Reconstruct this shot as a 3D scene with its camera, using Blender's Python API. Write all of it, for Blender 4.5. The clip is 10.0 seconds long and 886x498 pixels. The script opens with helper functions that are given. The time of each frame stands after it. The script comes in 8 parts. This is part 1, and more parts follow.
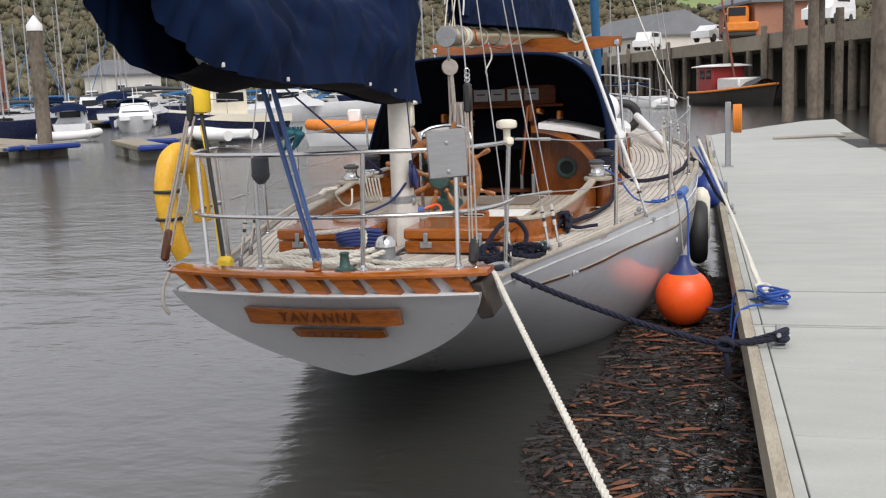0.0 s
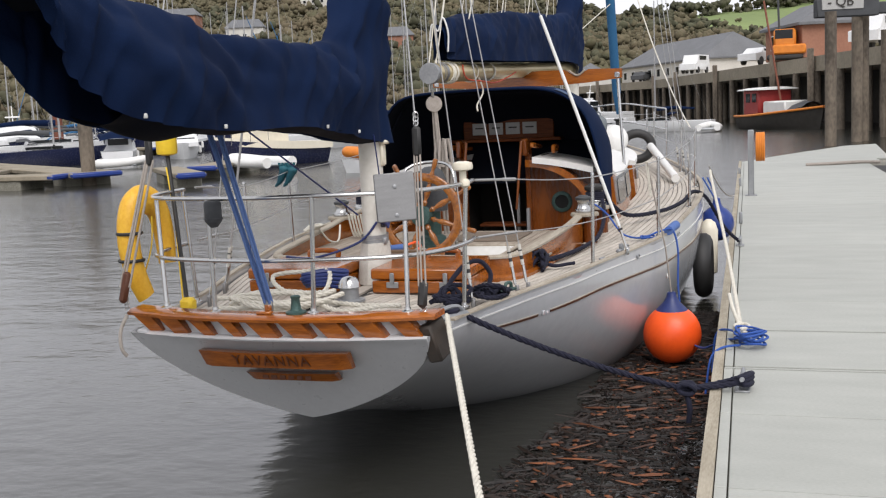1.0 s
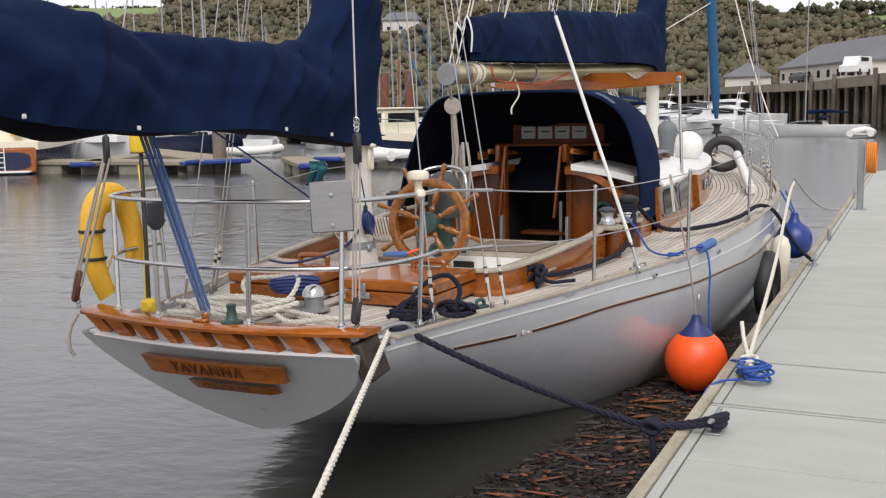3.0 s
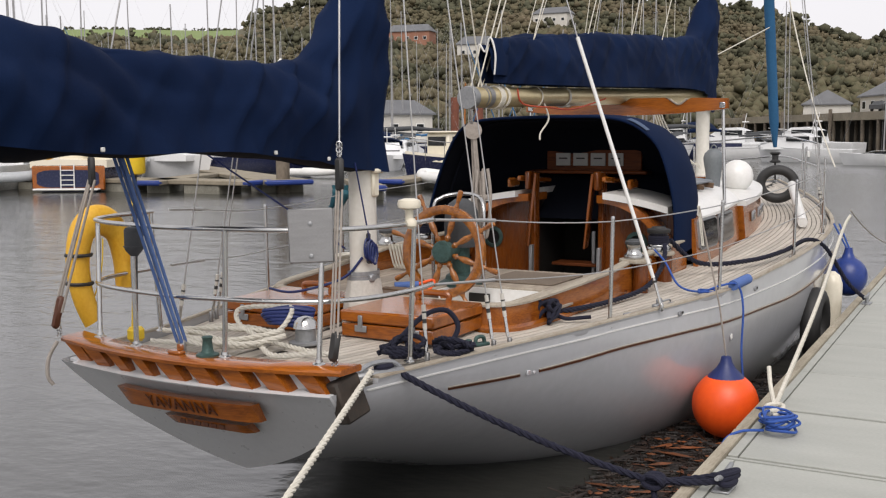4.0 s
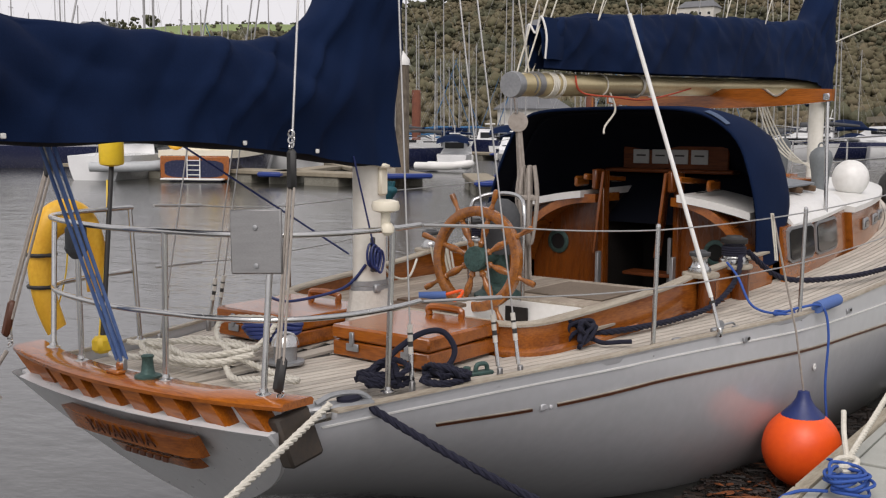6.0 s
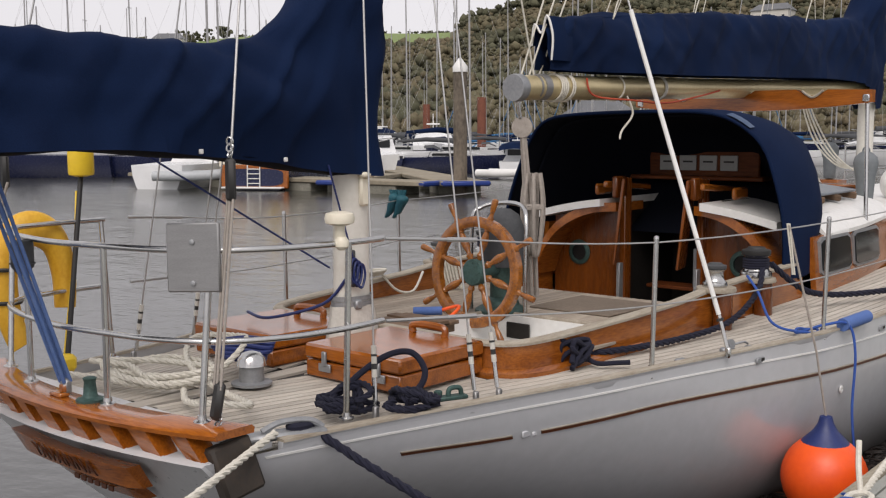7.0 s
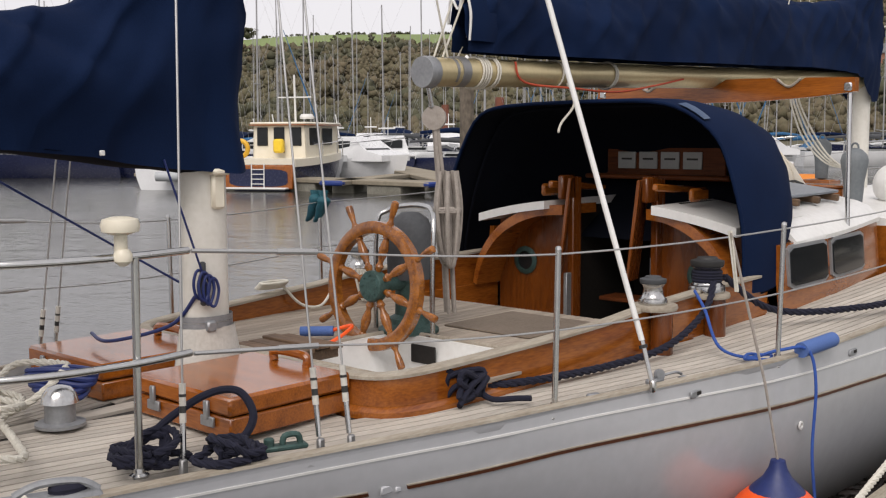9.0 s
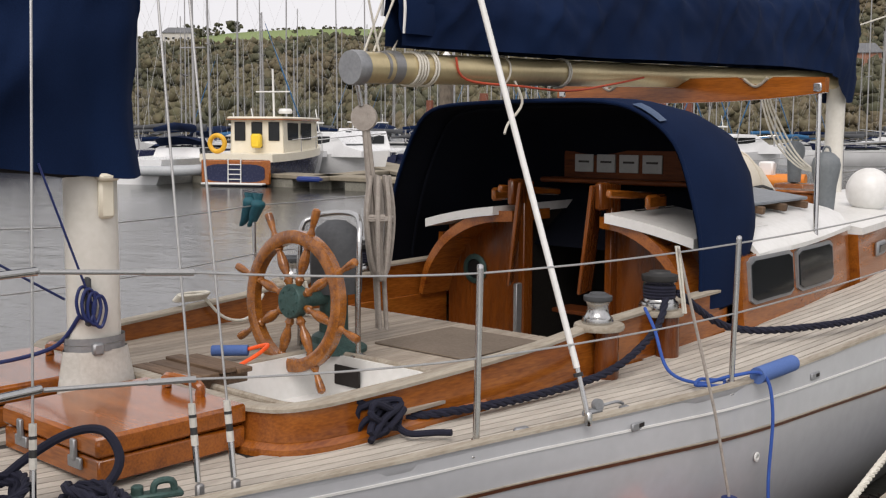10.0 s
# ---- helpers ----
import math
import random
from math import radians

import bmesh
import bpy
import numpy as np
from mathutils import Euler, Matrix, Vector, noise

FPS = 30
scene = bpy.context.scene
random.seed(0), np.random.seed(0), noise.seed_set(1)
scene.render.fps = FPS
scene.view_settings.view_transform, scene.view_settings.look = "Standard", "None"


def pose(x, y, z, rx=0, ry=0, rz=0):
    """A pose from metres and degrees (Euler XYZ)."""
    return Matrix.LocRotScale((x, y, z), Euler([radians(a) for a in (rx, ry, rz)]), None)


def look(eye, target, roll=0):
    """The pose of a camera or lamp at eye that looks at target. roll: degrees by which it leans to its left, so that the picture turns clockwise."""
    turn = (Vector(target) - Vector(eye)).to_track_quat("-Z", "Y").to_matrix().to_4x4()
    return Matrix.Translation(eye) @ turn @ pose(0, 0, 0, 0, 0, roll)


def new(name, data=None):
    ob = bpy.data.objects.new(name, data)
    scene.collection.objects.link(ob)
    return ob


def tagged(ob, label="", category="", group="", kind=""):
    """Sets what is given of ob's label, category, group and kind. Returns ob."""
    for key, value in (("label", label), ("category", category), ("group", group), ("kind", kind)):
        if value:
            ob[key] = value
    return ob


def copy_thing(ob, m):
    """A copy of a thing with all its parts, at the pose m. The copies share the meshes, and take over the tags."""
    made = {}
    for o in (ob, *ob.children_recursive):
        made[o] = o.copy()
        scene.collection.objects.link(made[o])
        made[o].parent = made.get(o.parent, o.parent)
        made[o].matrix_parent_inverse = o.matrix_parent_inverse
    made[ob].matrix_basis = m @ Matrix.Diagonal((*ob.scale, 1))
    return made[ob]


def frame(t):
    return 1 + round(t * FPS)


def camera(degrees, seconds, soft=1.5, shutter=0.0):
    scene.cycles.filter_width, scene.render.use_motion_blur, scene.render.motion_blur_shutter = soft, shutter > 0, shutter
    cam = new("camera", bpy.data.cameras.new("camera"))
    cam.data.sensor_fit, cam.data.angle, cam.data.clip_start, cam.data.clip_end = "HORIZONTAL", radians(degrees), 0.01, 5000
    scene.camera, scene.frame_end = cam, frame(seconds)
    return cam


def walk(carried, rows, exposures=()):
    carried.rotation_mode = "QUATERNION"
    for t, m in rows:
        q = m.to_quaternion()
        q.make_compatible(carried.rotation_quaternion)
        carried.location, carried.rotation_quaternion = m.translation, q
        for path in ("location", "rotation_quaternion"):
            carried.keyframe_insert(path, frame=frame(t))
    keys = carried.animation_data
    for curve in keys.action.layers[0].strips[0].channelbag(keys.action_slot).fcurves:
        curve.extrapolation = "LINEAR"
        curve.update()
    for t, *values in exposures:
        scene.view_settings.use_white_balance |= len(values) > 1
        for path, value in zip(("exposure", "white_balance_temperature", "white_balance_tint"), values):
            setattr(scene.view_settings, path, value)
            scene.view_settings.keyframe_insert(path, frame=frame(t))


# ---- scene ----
cam = camera(44.9, 10.0, soft=1.2)
PATH = [
    (0, (2.4, -5.653, 1.686), (1.875, -3.748, 1.381), -2.3),
    (0.5, (2.626, -5.539, 1.73), (2.064, -3.638, 1.459), -2.3),
    (1, (2.941, -5.451, 1.77), (2.324, -3.566, 1.512), -2.7),
    (1.5, (3.192, -5.292, 1.81), (2.52, -3.428, 1.537), -2.3),
    (2, (3.425, -5.103, 1.787), (2.692, -3.262, 1.519), -2.5),
    (2.5, (3.666, -4.91, 1.796), (2.861, -3.099, 1.525), -1.8),
    (4, (4.06, -4.141, 1.798), (3.068, -2.418, 1.584), -0.4),
    (4.5, (4.106, -3.86, 1.796), (3.06, -2.167, 1.598), 0.2),
    (5, (4.148, -3.604, 1.797), (3.046, -1.947, 1.595), 0.5),
    (5.5, (4.121, -3.269, 1.782), (2.972, -1.647, 1.564), 0.5),
    (7, (4.298, -2.365, 1.766), (2.991, -0.865, 1.556), -0.2),
    (7.5, (4.272, -2.055, 1.755), (2.94, -0.577, 1.55), -0.1),
    (8, (4.228, -1.75, 1.742), (2.885, -0.282, 1.538), -0.0),
    (8.5, (4.221, -1.455, 1.735), (2.872, 0.006, 1.525), -0.1),
    (9, (4.204, -1.184, 1.713), (2.863, 0.286, 1.505), -0.2),
    (9.5, (4.156, -0.923, 1.75), (2.83, 0.558, 1.53), -0.1),
    (10, (4.086, -0.622, 1.745), (2.766, 0.864, 1.529), 0.3),
]
walk(cam, [(t, look(eye, target, roll)) for t, eye, target, roll in PATH], exposures=[(0, 0.68, 6450, 14), (2.5, 0.66, 6500, 14), (4.5, 0.45, 6700, 15), (6, 0.36, 6700, 16), (8, 0.37, 6700, 16), (10, 0.45, 6700, 15)])

# ---- light ----
world = bpy.data.worlds.new("overcast")
scene.world = world
world.use_nodes = True
wn, wl = world.node_tree.nodes, world.node_tree.links
sky = wn.new("ShaderNodeTexSky")
sky.sky_type, sky.sun_disc = "NISHITA", False
sky.sun_elevation, sky.sun_rotation = radians(48), radians(150)
sky.air_density, sky.dust_density, sky.ozone_density = 1.0, 1.5, 1.0
grey = wn.new("ShaderNodeHueSaturation")
grey.inputs["Saturation"].default_value = 0.16
wl.new(sky.outputs["Color"], grey.inputs["Color"])
cloud = wn.new("ShaderNodeMix")
cloud.data_type = "RGBA"
cloud.inputs["Factor"].default_value = 0.72
cloud.inputs["B"].default_value = (6.6, 6.75, 7.0, 1)
wl.new(grey.outputs["Color"], cloud.inputs["A"])
wl.new(cloud.outputs["Result"], wn["Background"].inputs["Color"])
wn["Background"].inputs["Strength"].default_value = 0.098
sun = new("sun", bpy.data.lights.new("sun", "SUN"))
sun.data.energy, sun.data.angle, sun.data.color = 1.5, radians(40), (1.0, 0.97, 0.92)
sun.matrix_world = look((0, 0, 50), (-18, 32, 6))


# ---- mesh tools ----
class Mesh:
    """Collects vertices and faces of one part."""

    def __init__(self):
        self.v, self.f = [], []

    def add(self, verts, faces, m=None):
        k = len(self.v)
        self.v += [tuple(m @ Vector(p)) if m else tuple(p) for p in verts]
        self.f += [tuple(i + k for i in f) for f in faces]
        return self

    def box(self, size, at=(0, 0, 0), bevel=0.004, m=None, turn=None):
        hx, hy, hz = (s / 2 for s in size)
        b = min(bevel, hx * 0.8, hy * 0.8, hz * 0.8)
        verts, faces, ids = [], [], {}
        for sx in (-1, 1):
            for sy in (-1, 1):
                for sz in (-1, 1):
                    for axis in range(3):
                        p = [sx * (hx - b), sy * (hy - b), sz * (hz - b)]
                        p[axis] = (sx * hx, sy * hy, sz * hz)[axis]
                        ids[sx, sy, sz, axis] = len(verts)
                        verts.append(p)
        for a in range(3):
            o = [i for i in range(3) if i != a]
            for s in (-1, 1):
                loop = []
                for u, w in ((-1, -1), (1, -1), (1, 1), (-1, 1)):
                    k = [0, 0, 0]
                    k[a], k[o[0]], k[o[1]] = s, u, w
                    loop.append(ids[(*k, a)])
                faces.append(loop if (s > 0) == (a != 1) else loop[::-1])
            for u in (-1, 1):
                for w in (-1, 1):
                    k0, k1 = [0, 0, 0], [0, 0, 0]
                    k0[a], k1[a] = -1, 1
                    k0[o[0]] = k1[o[0]] = u
                    k0[o[1]] = k1[o[1]] = w
                    q = [ids[(*k0, o[0])], ids[(*k1, o[0])], ids[(*k1, o[1])], ids[(*k0, o[1])]]
                    faces.append(q)
        for sx in (-1, 1):
            for sy in (-1, 1):
                for sz in (-1, 1):
                    faces.append([ids[sx, sy, sz, i] for i in range(3)])
        base = Matrix.Translation(at) @ (turn or Matrix())
        return self.add(verts, faces, (m or Matrix()) @ base)

    def tube(self, pts, r, n=8, closed=False, cap=True):
        pts = [Vector(p) for p in pts]
        N = len(pts)
        rs = r if isinstance(r, (list, tuple)) else [r] * N
        verts, faces = [], []
        side = None
        for i, p in enumerate(pts):
            a = pts[(i - 1) % N] if (closed or i > 0) else p
            b = pts[(i + 1) % N] if (closed or i < N - 1) else p
            d = (b - a).normalized() if (b - a).length > 1e-9 else Vector((0, 0, 1))
            if side is None:
                side = d.orthogonal().normalized()
            side = side - d * side.dot(d)
            side = side.normalized() if side.length > 1e-6 else d.orthogonal().normalized()
            other = d.cross(side)
            for k in range(n):
                t = 2 * math.pi * k / n
                verts.append(p + (side * math.cos(t) + other * math.sin(t)) * rs[i])
        for i in range(N if closed else N - 1):
            j = (i + 1) % N
            for k in range(n):
                l = (k + 1) % n
                faces.append((i * n + k, i * n + l, j * n + l, j * n + k))
        if cap and not closed:
            faces.append(tuple(range(n))[::-1])
            faces.append(tuple((N - 1) * n + k for k in range(n)))
        return self.add(verts, faces)

    def lathe(self, prof, at=(0, 0, 0), n=16, m=None, cap=True):
        verts, faces = [], []
        for r, z in prof:
            for k in range(n):
                t = 2 * math.pi * k / n
                verts.append((r * math.cos(t), r * math.sin(t), z))
        for i in range(len(prof) - 1):
            for k in range(n):
                l = (k + 1) % n
                faces.append((i * n + k, i * n + l, (i + 1) * n + l, (i + 1) * n + k))
        if cap:
            faces.append(tuple(range(n))[::-1])
            faces.append(tuple((len(prof) - 1) * n + k for k in range(n)))
        return self.add(verts, faces, Matrix.Translation(at) @ (m or Matrix()))

    def loft(self, rows, closed=False, cap=False, flip=False):
        n = len(rows[0])
        faces = []
        for i in range(len(rows) - 1):
            for k in range(n if closed else n - 1):
                l = (k + 1) % n
                q = (i * n + k, i * n + l, (i + 1) * n + l, (i + 1) * n + k)
                faces.append(q[::-1] if flip else q)
        if cap:
            a, b = tuple(range(n)), tuple((len(rows) - 1) * n + k for k in range(n))
            faces += [a if flip else a[::-1], b[::-1] if flip else b]
        return self.add([p for r in rows for p in r], faces)

    def slab(self, outline, z0, z1, bevel=0.0):
        """An outline (x, y) going counterclockwise, raised from z0 to z1."""
        n = len(outline)
        c = Vector((sum(p[0] for p in outline) / n, sum(p[1] for p in outline) / n))
        rows = [[(*p, z0) for p in outline]]
        if bevel:
            inner = []
            for p in outline:
                d = c - Vector(p)
                q = Vector(p) + d.normalized() * bevel
                inner.append((q.x, q.y))
            rows += [[(*p, z1 - bevel) for p in outline], [(*p, z1) for p in inner]]
        else:
            rows.append([(*p, z1) for p in outline])
        return self.loft(rows, closed=True, cap=True)

    def data(self, name, smooth=40):
        me = bpy.data.meshes.new(name)
        me.from_pydata(self.v, [], self.f)
        bm = bmesh.new()
        bm.from_mesh(me)
        bmesh.ops.recalc_face_normals(bm, faces=bm.faces)
        bm.to_mesh(me)
        bm.free()
        if smooth:
            me.shade_smooth()
            me.set_sharp_from_angle(angle=radians(smooth))
        return me


def spline(pts, per=6, closed=False):
    """Points along a smooth curve through pts."""
    P = [Vector(p) for p in pts]
    n, out = len(P), []
    for i in range(n if closed else n - 1):
        if closed:
            a, b, c, d = P[i - 1], P[i], P[(i + 1) % n], P[(i + 2) % n]
        else:
            a, b, c, d = P[max(i - 1, 0)], P[i], P[i + 1], P[min(i + 2, n - 1)]
        for k in range(per):
            t = k / per
            out.append(0.5 * (2 * b + (c - a) * t + (2 * a - 5 * b + 4 * c - d) * t * t + (3 * b - a - 3 * c + d) * t ** 3))
    if not closed:
        out.append(P[-1])
    return out


def sag(a, b, drop, n=12):
    a, b = Vector(a), Vector(b)
    return [a.lerp(b, i / n) - Vector((0, 0, drop * 4 * (i / n) * (1 - i / n))) for i in range(n + 1)]


def lerp_table(table, x):
    if x <= table[0][0]:
        return table[0][1]
    for (x0, y0), (x1, y1) in zip(table, table[1:]):
        if x <= x1:
            return y0 + (y1 - y0) * (x - x0) / (x1 - x0)
    return table[-1][1]


def smooth_table(table, x):
    """A smooth curve through a table of (x, value)."""
    xs = [p[0] for p in table]
    if x <= xs[0]:
        return table[0][1]
    if x >= xs[-1]:
        return table[-1][1]
    i = max(k for k in range(len(xs)) if xs[k] <= x)
    i = min(i, len(xs) - 2)
    h = xs[i + 1] - xs[i]
    t = (x - xs[i]) / h

    def slope(k):
        if k == 0:
            return (table[1][1] - table[0][1]) / (xs[1] - xs[0])
        if k == len(xs) - 1:
            return (table[-1][1] - table[-2][1]) / (xs[-1] - xs[-2])
        return (table[k + 1][1] - table[k - 1][1]) / (xs[k + 1] - xs[k - 1])
    a, b = table[i][1], table[i + 1][1]
    return a + t * t * (3 - 2 * t) * (b - a) + h * (t * (1 - t) ** 2 * slope(i) - t * t * (1 - t) * slope(i + 1))


# ---- materials ----
def material(name, color, rough=0.5, metal=0.0, second=None, scale=3.0, fine=40.0, bump=0.1, stretch=(1, 1, 1),
             coat=0.0, island=0.0, rnd=0.0, spec=0.5, coords="Object", contrast=0.35, dist=0.01, sheen=0.0):
    """A surface with broad and fine variation between two colours."""
    m = bpy.data.materials.new(name)
    m.use_nodes = True
    N, L = m.node_tree.nodes, m.node_tree.links
    p = N["Principled BSDF"]
    second = second or tuple(c * 0.7 for c in color)
    tc = N.new("ShaderNodeTexCoord")
    mp = N.new("ShaderNodeMapping")
    mp.inputs["Scale"].default_value = stretch
    L.new(tc.outputs[coords], mp.inputs["Vector"])
    big, small = N.new("ShaderNodeTexNoise"), N.new("ShaderNodeTexNoise")
    big.inputs["Scale"].default_value, big.inputs["Detail"].default_value = scale, 4
    small.inputs["Scale"].default_value, small.inputs["Detail"].default_value = fine, 5
    for t in (big, small):
        L.new(mp.outputs["Vector"], t.inputs["Vector"])
    mixf = N.new("ShaderNodeMix")
    mixf.inputs["Factor"].default_value = 0.45
    L.new(big.outputs["Fac"], mixf.inputs["A"])
    L.new(small.outputs["Fac"], mixf.inputs["B"])
    ramp = N.new("ShaderNodeMapRange")
    ramp.inputs["From Min"].default_value, ramp.inputs["From Max"].default_value = 0.5 - contrast / 2, 0.5 + contrast / 2
    L.new(mixf.outputs["Result"], ramp.inputs["Value"])
    mix = N.new("ShaderNodeMix")
    mix.data_type = "RGBA"
    mix.inputs["A"].default_value, mix.inputs["B"].default_value = (*color, 1), (*second, 1)
    L.new(ramp.outputs["Result"], mix.inputs["Factor"])
    out = mix.outputs["Result"]
    for amount, kind, socket in ((rnd, "ShaderNodeObjectInfo", "Random"), (island, "ShaderNodeNewGeometry", "Random Per Island")):
        if amount:
            src, hsv, rng = N.new(kind), N.new("ShaderNodeHueSaturation"), N.new("ShaderNodeMapRange")
            rng.inputs["To Min"].default_value, rng.inputs["To Max"].default_value = 1 - amount, 1 + amount
            L.new(src.outputs[socket], rng.inputs["Value"])
            L.new(rng.outputs["Result"], hsv.inputs["Value"])
            L.new(out, hsv.inputs["Color"])
            out = hsv.outputs["Color"]
    L.new(out, p.inputs["Base Color"])
    rr = N.new("ShaderNodeMapRange")
    rr.inputs["To Min"].default_value, rr.inputs["To Max"].default_value = max(rough - 0.1 * min(1, rough * 3), 0.02), min(rough + 0.1, 1)
    L.new(small.outputs["Fac"], rr.inputs["Value"])
    L.new(rr.outputs["Result"], p.inputs["Roughness"])
    p.inputs["Metallic"].default_value = metal
    p.inputs["Specular IOR Level"].default_value = spec
    p.inputs["Coat Weight"].default_value = coat
    p.inputs["Coat Roughness"].default_value = 0.08
    if sheen:
        p.inputs["Sheen Weight"].default_value = sheen
    if bump:
        bn = N.new("ShaderNodeBump")
        bn.inputs["Strength"].default_value, bn.inputs["Distance"].default_value = bump, dist
        L.new(mixf.outputs["Result"], bn.inputs["Height"])
        L.new(bn.outputs["Normal"], p.inputs["Normal"])
    return m


M = {}
M["hull"] = material("hull_paint", (0.50, 0.51, 0.53), 0.16, second=(0.44, 0.45, 0.465), scale=1.3, fine=14, bump=0.015, coat=0.3)
M["transom"] = material("transom_paint", (0.60, 0.61, 0.62), 0.3, second=(0.54, 0.55, 0.56), scale=1.5, fine=20, bump=0.02)
M["white"] = material("white_paint", (0.78, 0.78, 0.76), 0.35, second=(0.66, 0.66, 0.63), scale=2, fine=25, bump=0.03)
M["cream"] = material("cream_gelcoat", (0.78, 0.73, 0.60), 0.3, second=(0.70, 0.65, 0.52), scale=3, fine=30, bump=0.02)
M["teak"] = material("weathered_teak", (0.55, 0.51, 0.445), 0.75, second=(0.39, 0.35, 0.30), scale=2.2, fine=9, stretch=(9, 0.7, 9), bump=0.25, rnd=0.13, dist=0.004)
M["capwood"] = material("grey_capping", (0.42, 0.38, 0.31), 0.75, second=(0.24, 0.20, 0.15), scale=4, fine=18, stretch=(5, 0.8, 5), bump=0.3, dist=0.004)
M["caulk"] = material("black_caulk", (0.03, 0.028, 0.026), 0.7)
M["varnish"] = material("varnished_wood", (0.40, 0.128, 0.017), 0.2, second=(0.14, 0.031, 0.005), scale=2.0, fine=16, stretch=(7, 0.9, 7), bump=0.05, coat=0.4, contrast=0.42)
M["varnish_x"] = material("varnished_board", (0.42, 0.122, 0.012), 0.18, second=(0.15, 0.037, 0.004), scale=2.0, fine=16, stretch=(0.9, 7, 7), bump=0.05, coat=0.35, contrast=0.42)
# Darker than the other varnish: hood shade on the bulkhead put into colour.
M["varnish_z"] = material("varnish_shade_darkened", (0.235, 0.066, 0.010), 0.26, second=(0.075, 0.018, 0.003), scale=1.6, fine=9, stretch=(4, 4, 0.7), bump=0.04, coat=0.3, contrast=0.42)
# Dark matt copy of the varnish, with the shade under the hood painted in.
M["varnish_shaded"] = material("shaded_varnish_board", (0.17, 0.045, 0.009), 0.6, second=(0.06, 0.014, 0.003), scale=2.5, fine=11, stretch=(0.9, 7, 7), bump=0.05, spec=0.25)
M["bright"] = material("bright_teak", (0.42, 0.15, 0.022), 0.24, second=(0.10, 0.028, 0.006), scale=7, fine=26, stretch=(3, 3, 3), bump=0.06, coat=0.4)
M["navy"] = material("navy_canvas", (0.0046, 0.0158, 0.054), 0.88, second=(0.0021, 0.0072, 0.027), scale=1.6, fine=220, bump=0.25, dist=0.002, spec=0.12)
M["canvas_patch"] = material("chafed_canvas", (0.10, 0.13, 0.19), 0.9, second=(0.04, 0.07, 0.14), scale=8, fine=120, bump=0.2, spec=0.15)
# Blackened copy of the navy canvas, for shade inside hood and cover.
M["navy_in"] = material("canvas_inside_shade", (0.003, 0.0045, 0.010), 0.9, second=(0.002, 0.003, 0.007), fine=200, bump=0.1, spec=0.15)
M["steel"] = material("stainless", (0.62, 0.62, 0.61), 0.22, metal=1.0, second=(0.5, 0.5, 0.49), scale=6, fine=60, bump=0.02)
M["dullsteel"] = material("brushed_steel", (0.33, 0.33, 0.33), 0.5, metal=0.7, second=(0.25, 0.25, 0.25), scale=6, fine=90, stretch=(1, 1, 6), bump=0.05)
M["alu"] = material("gold_anodised", (0.62, 0.52, 0.30), 0.35, metal=0.55, second=(0.52, 0.43, 0.25), scale=3, fine=40, bump=0.02)
M["mast"] = material("mast_paint", (0.74, 0.72, 0.66), 0.4, second=(0.62, 0.60, 0.53), scale=4, fine=30, bump=0.03)
M["bronze"] = material("bronze_verdigris", (0.055, 0.115, 0.105), 0.55, metal=0.3, second=(0.03, 0.06, 0.052), scale=20, fine=80, bump=0.15)
M["rope"] = material("white_rope", (0.68, 0.66, 0.58), 0.85, second=(0.5, 0.47, 0.40), scale=30, fine=160, bump=0.5, dist=0.004)
M["rope_grey"] = material("grey_rope", (0.40, 0.36, 0.32), 0.9, second=(0.27, 0.24, 0.21), scale=30, fine=160, bump=0.5, dist=0.004)
M["rope_navy"] = material("navy_rope", (0.0045, 0.0052, 0.016), 0.9, second=(0.009, 0.010, 0.026), scale=30, fine=150, bump=0.6, dist=0.004)
M["rope_blue"] = material("blue_rope", (0.016, 0.055, 0.27), 0.8, second=(0.03, 0.10, 0.36), scale=30, fine=160, bump=0.5, dist=0.003)
M["tackle"] = material("blue_tackle", (0.05, 0.105, 0.27), 0.8, second=(0.09, 0.15, 0.32), scale=30, fine=160, bump=0.5, dist=0.003)
M["wire"] = material("wire_rope", (0.50, 0.50, 0.49), 0.4, metal=0.7, second=(0.36, 0.36, 0.36), fine=200, bump=0.2)
M["black"] = material("black_rubber", (0.018, 0.018, 0.018), 0.6, second=(0.03, 0.03, 0.03), fine=60, bump=0.1)
M["oldblack"] = material("worn_black_board", (0.022, 0.019, 0.016), 0.75, second=(0.05, 0.036, 0.026), scale=9, fine=45, bump=0.35)
M["orange"] = material("orange_buoy", (0.95, 0.115, 0.012), 0.42, second=(0.86, 0.085, 0.01), scale=3, fine=30, bump=0.03)
M["blue_cap"] = material("blue_vinyl", (0.015, 0.03, 0.14), 0.45, second=(0.01, 0.02, 0.1))
M["blue_ball"] = material("blue_fender", (0.012, 0.04, 0.22), 0.35, second=(0.01, 0.03, 0.16), bump=0.03)
M["foam"] = material("blue_foam", (0.085, 0.16, 0.40), 0.8, second=(0.06, 0.12, 0.32), fine=120, bump=0.2)
M["yellow"] = material("yellow_plastic", (0.80, 0.47, 0.035), 0.5, second=(0.66, 0.33, 0.015), scale=5, fine=40, bump=0.08)
M["lemon"] = material("lifebuoy_yellow", (0.86, 0.60, 0.03), 0.45, second=(0.75, 0.5, 0.03))
M["teal"] = material("teal_glove", (0.006, 0.12, 0.14), 0.7, second=(0.004, 0.03, 0.06), fine=90, bump=0.3)
# Near-black colour stands in for shade in the cabin and small openings.
M["dark"] = material("hollow_shade", (0.012, 0.009, 0.007), 0.8)
M["plaque"] = material("plaque_card", (0.42, 0.42, 0.40), 0.6, second=(0.34, 0.34, 0.33))
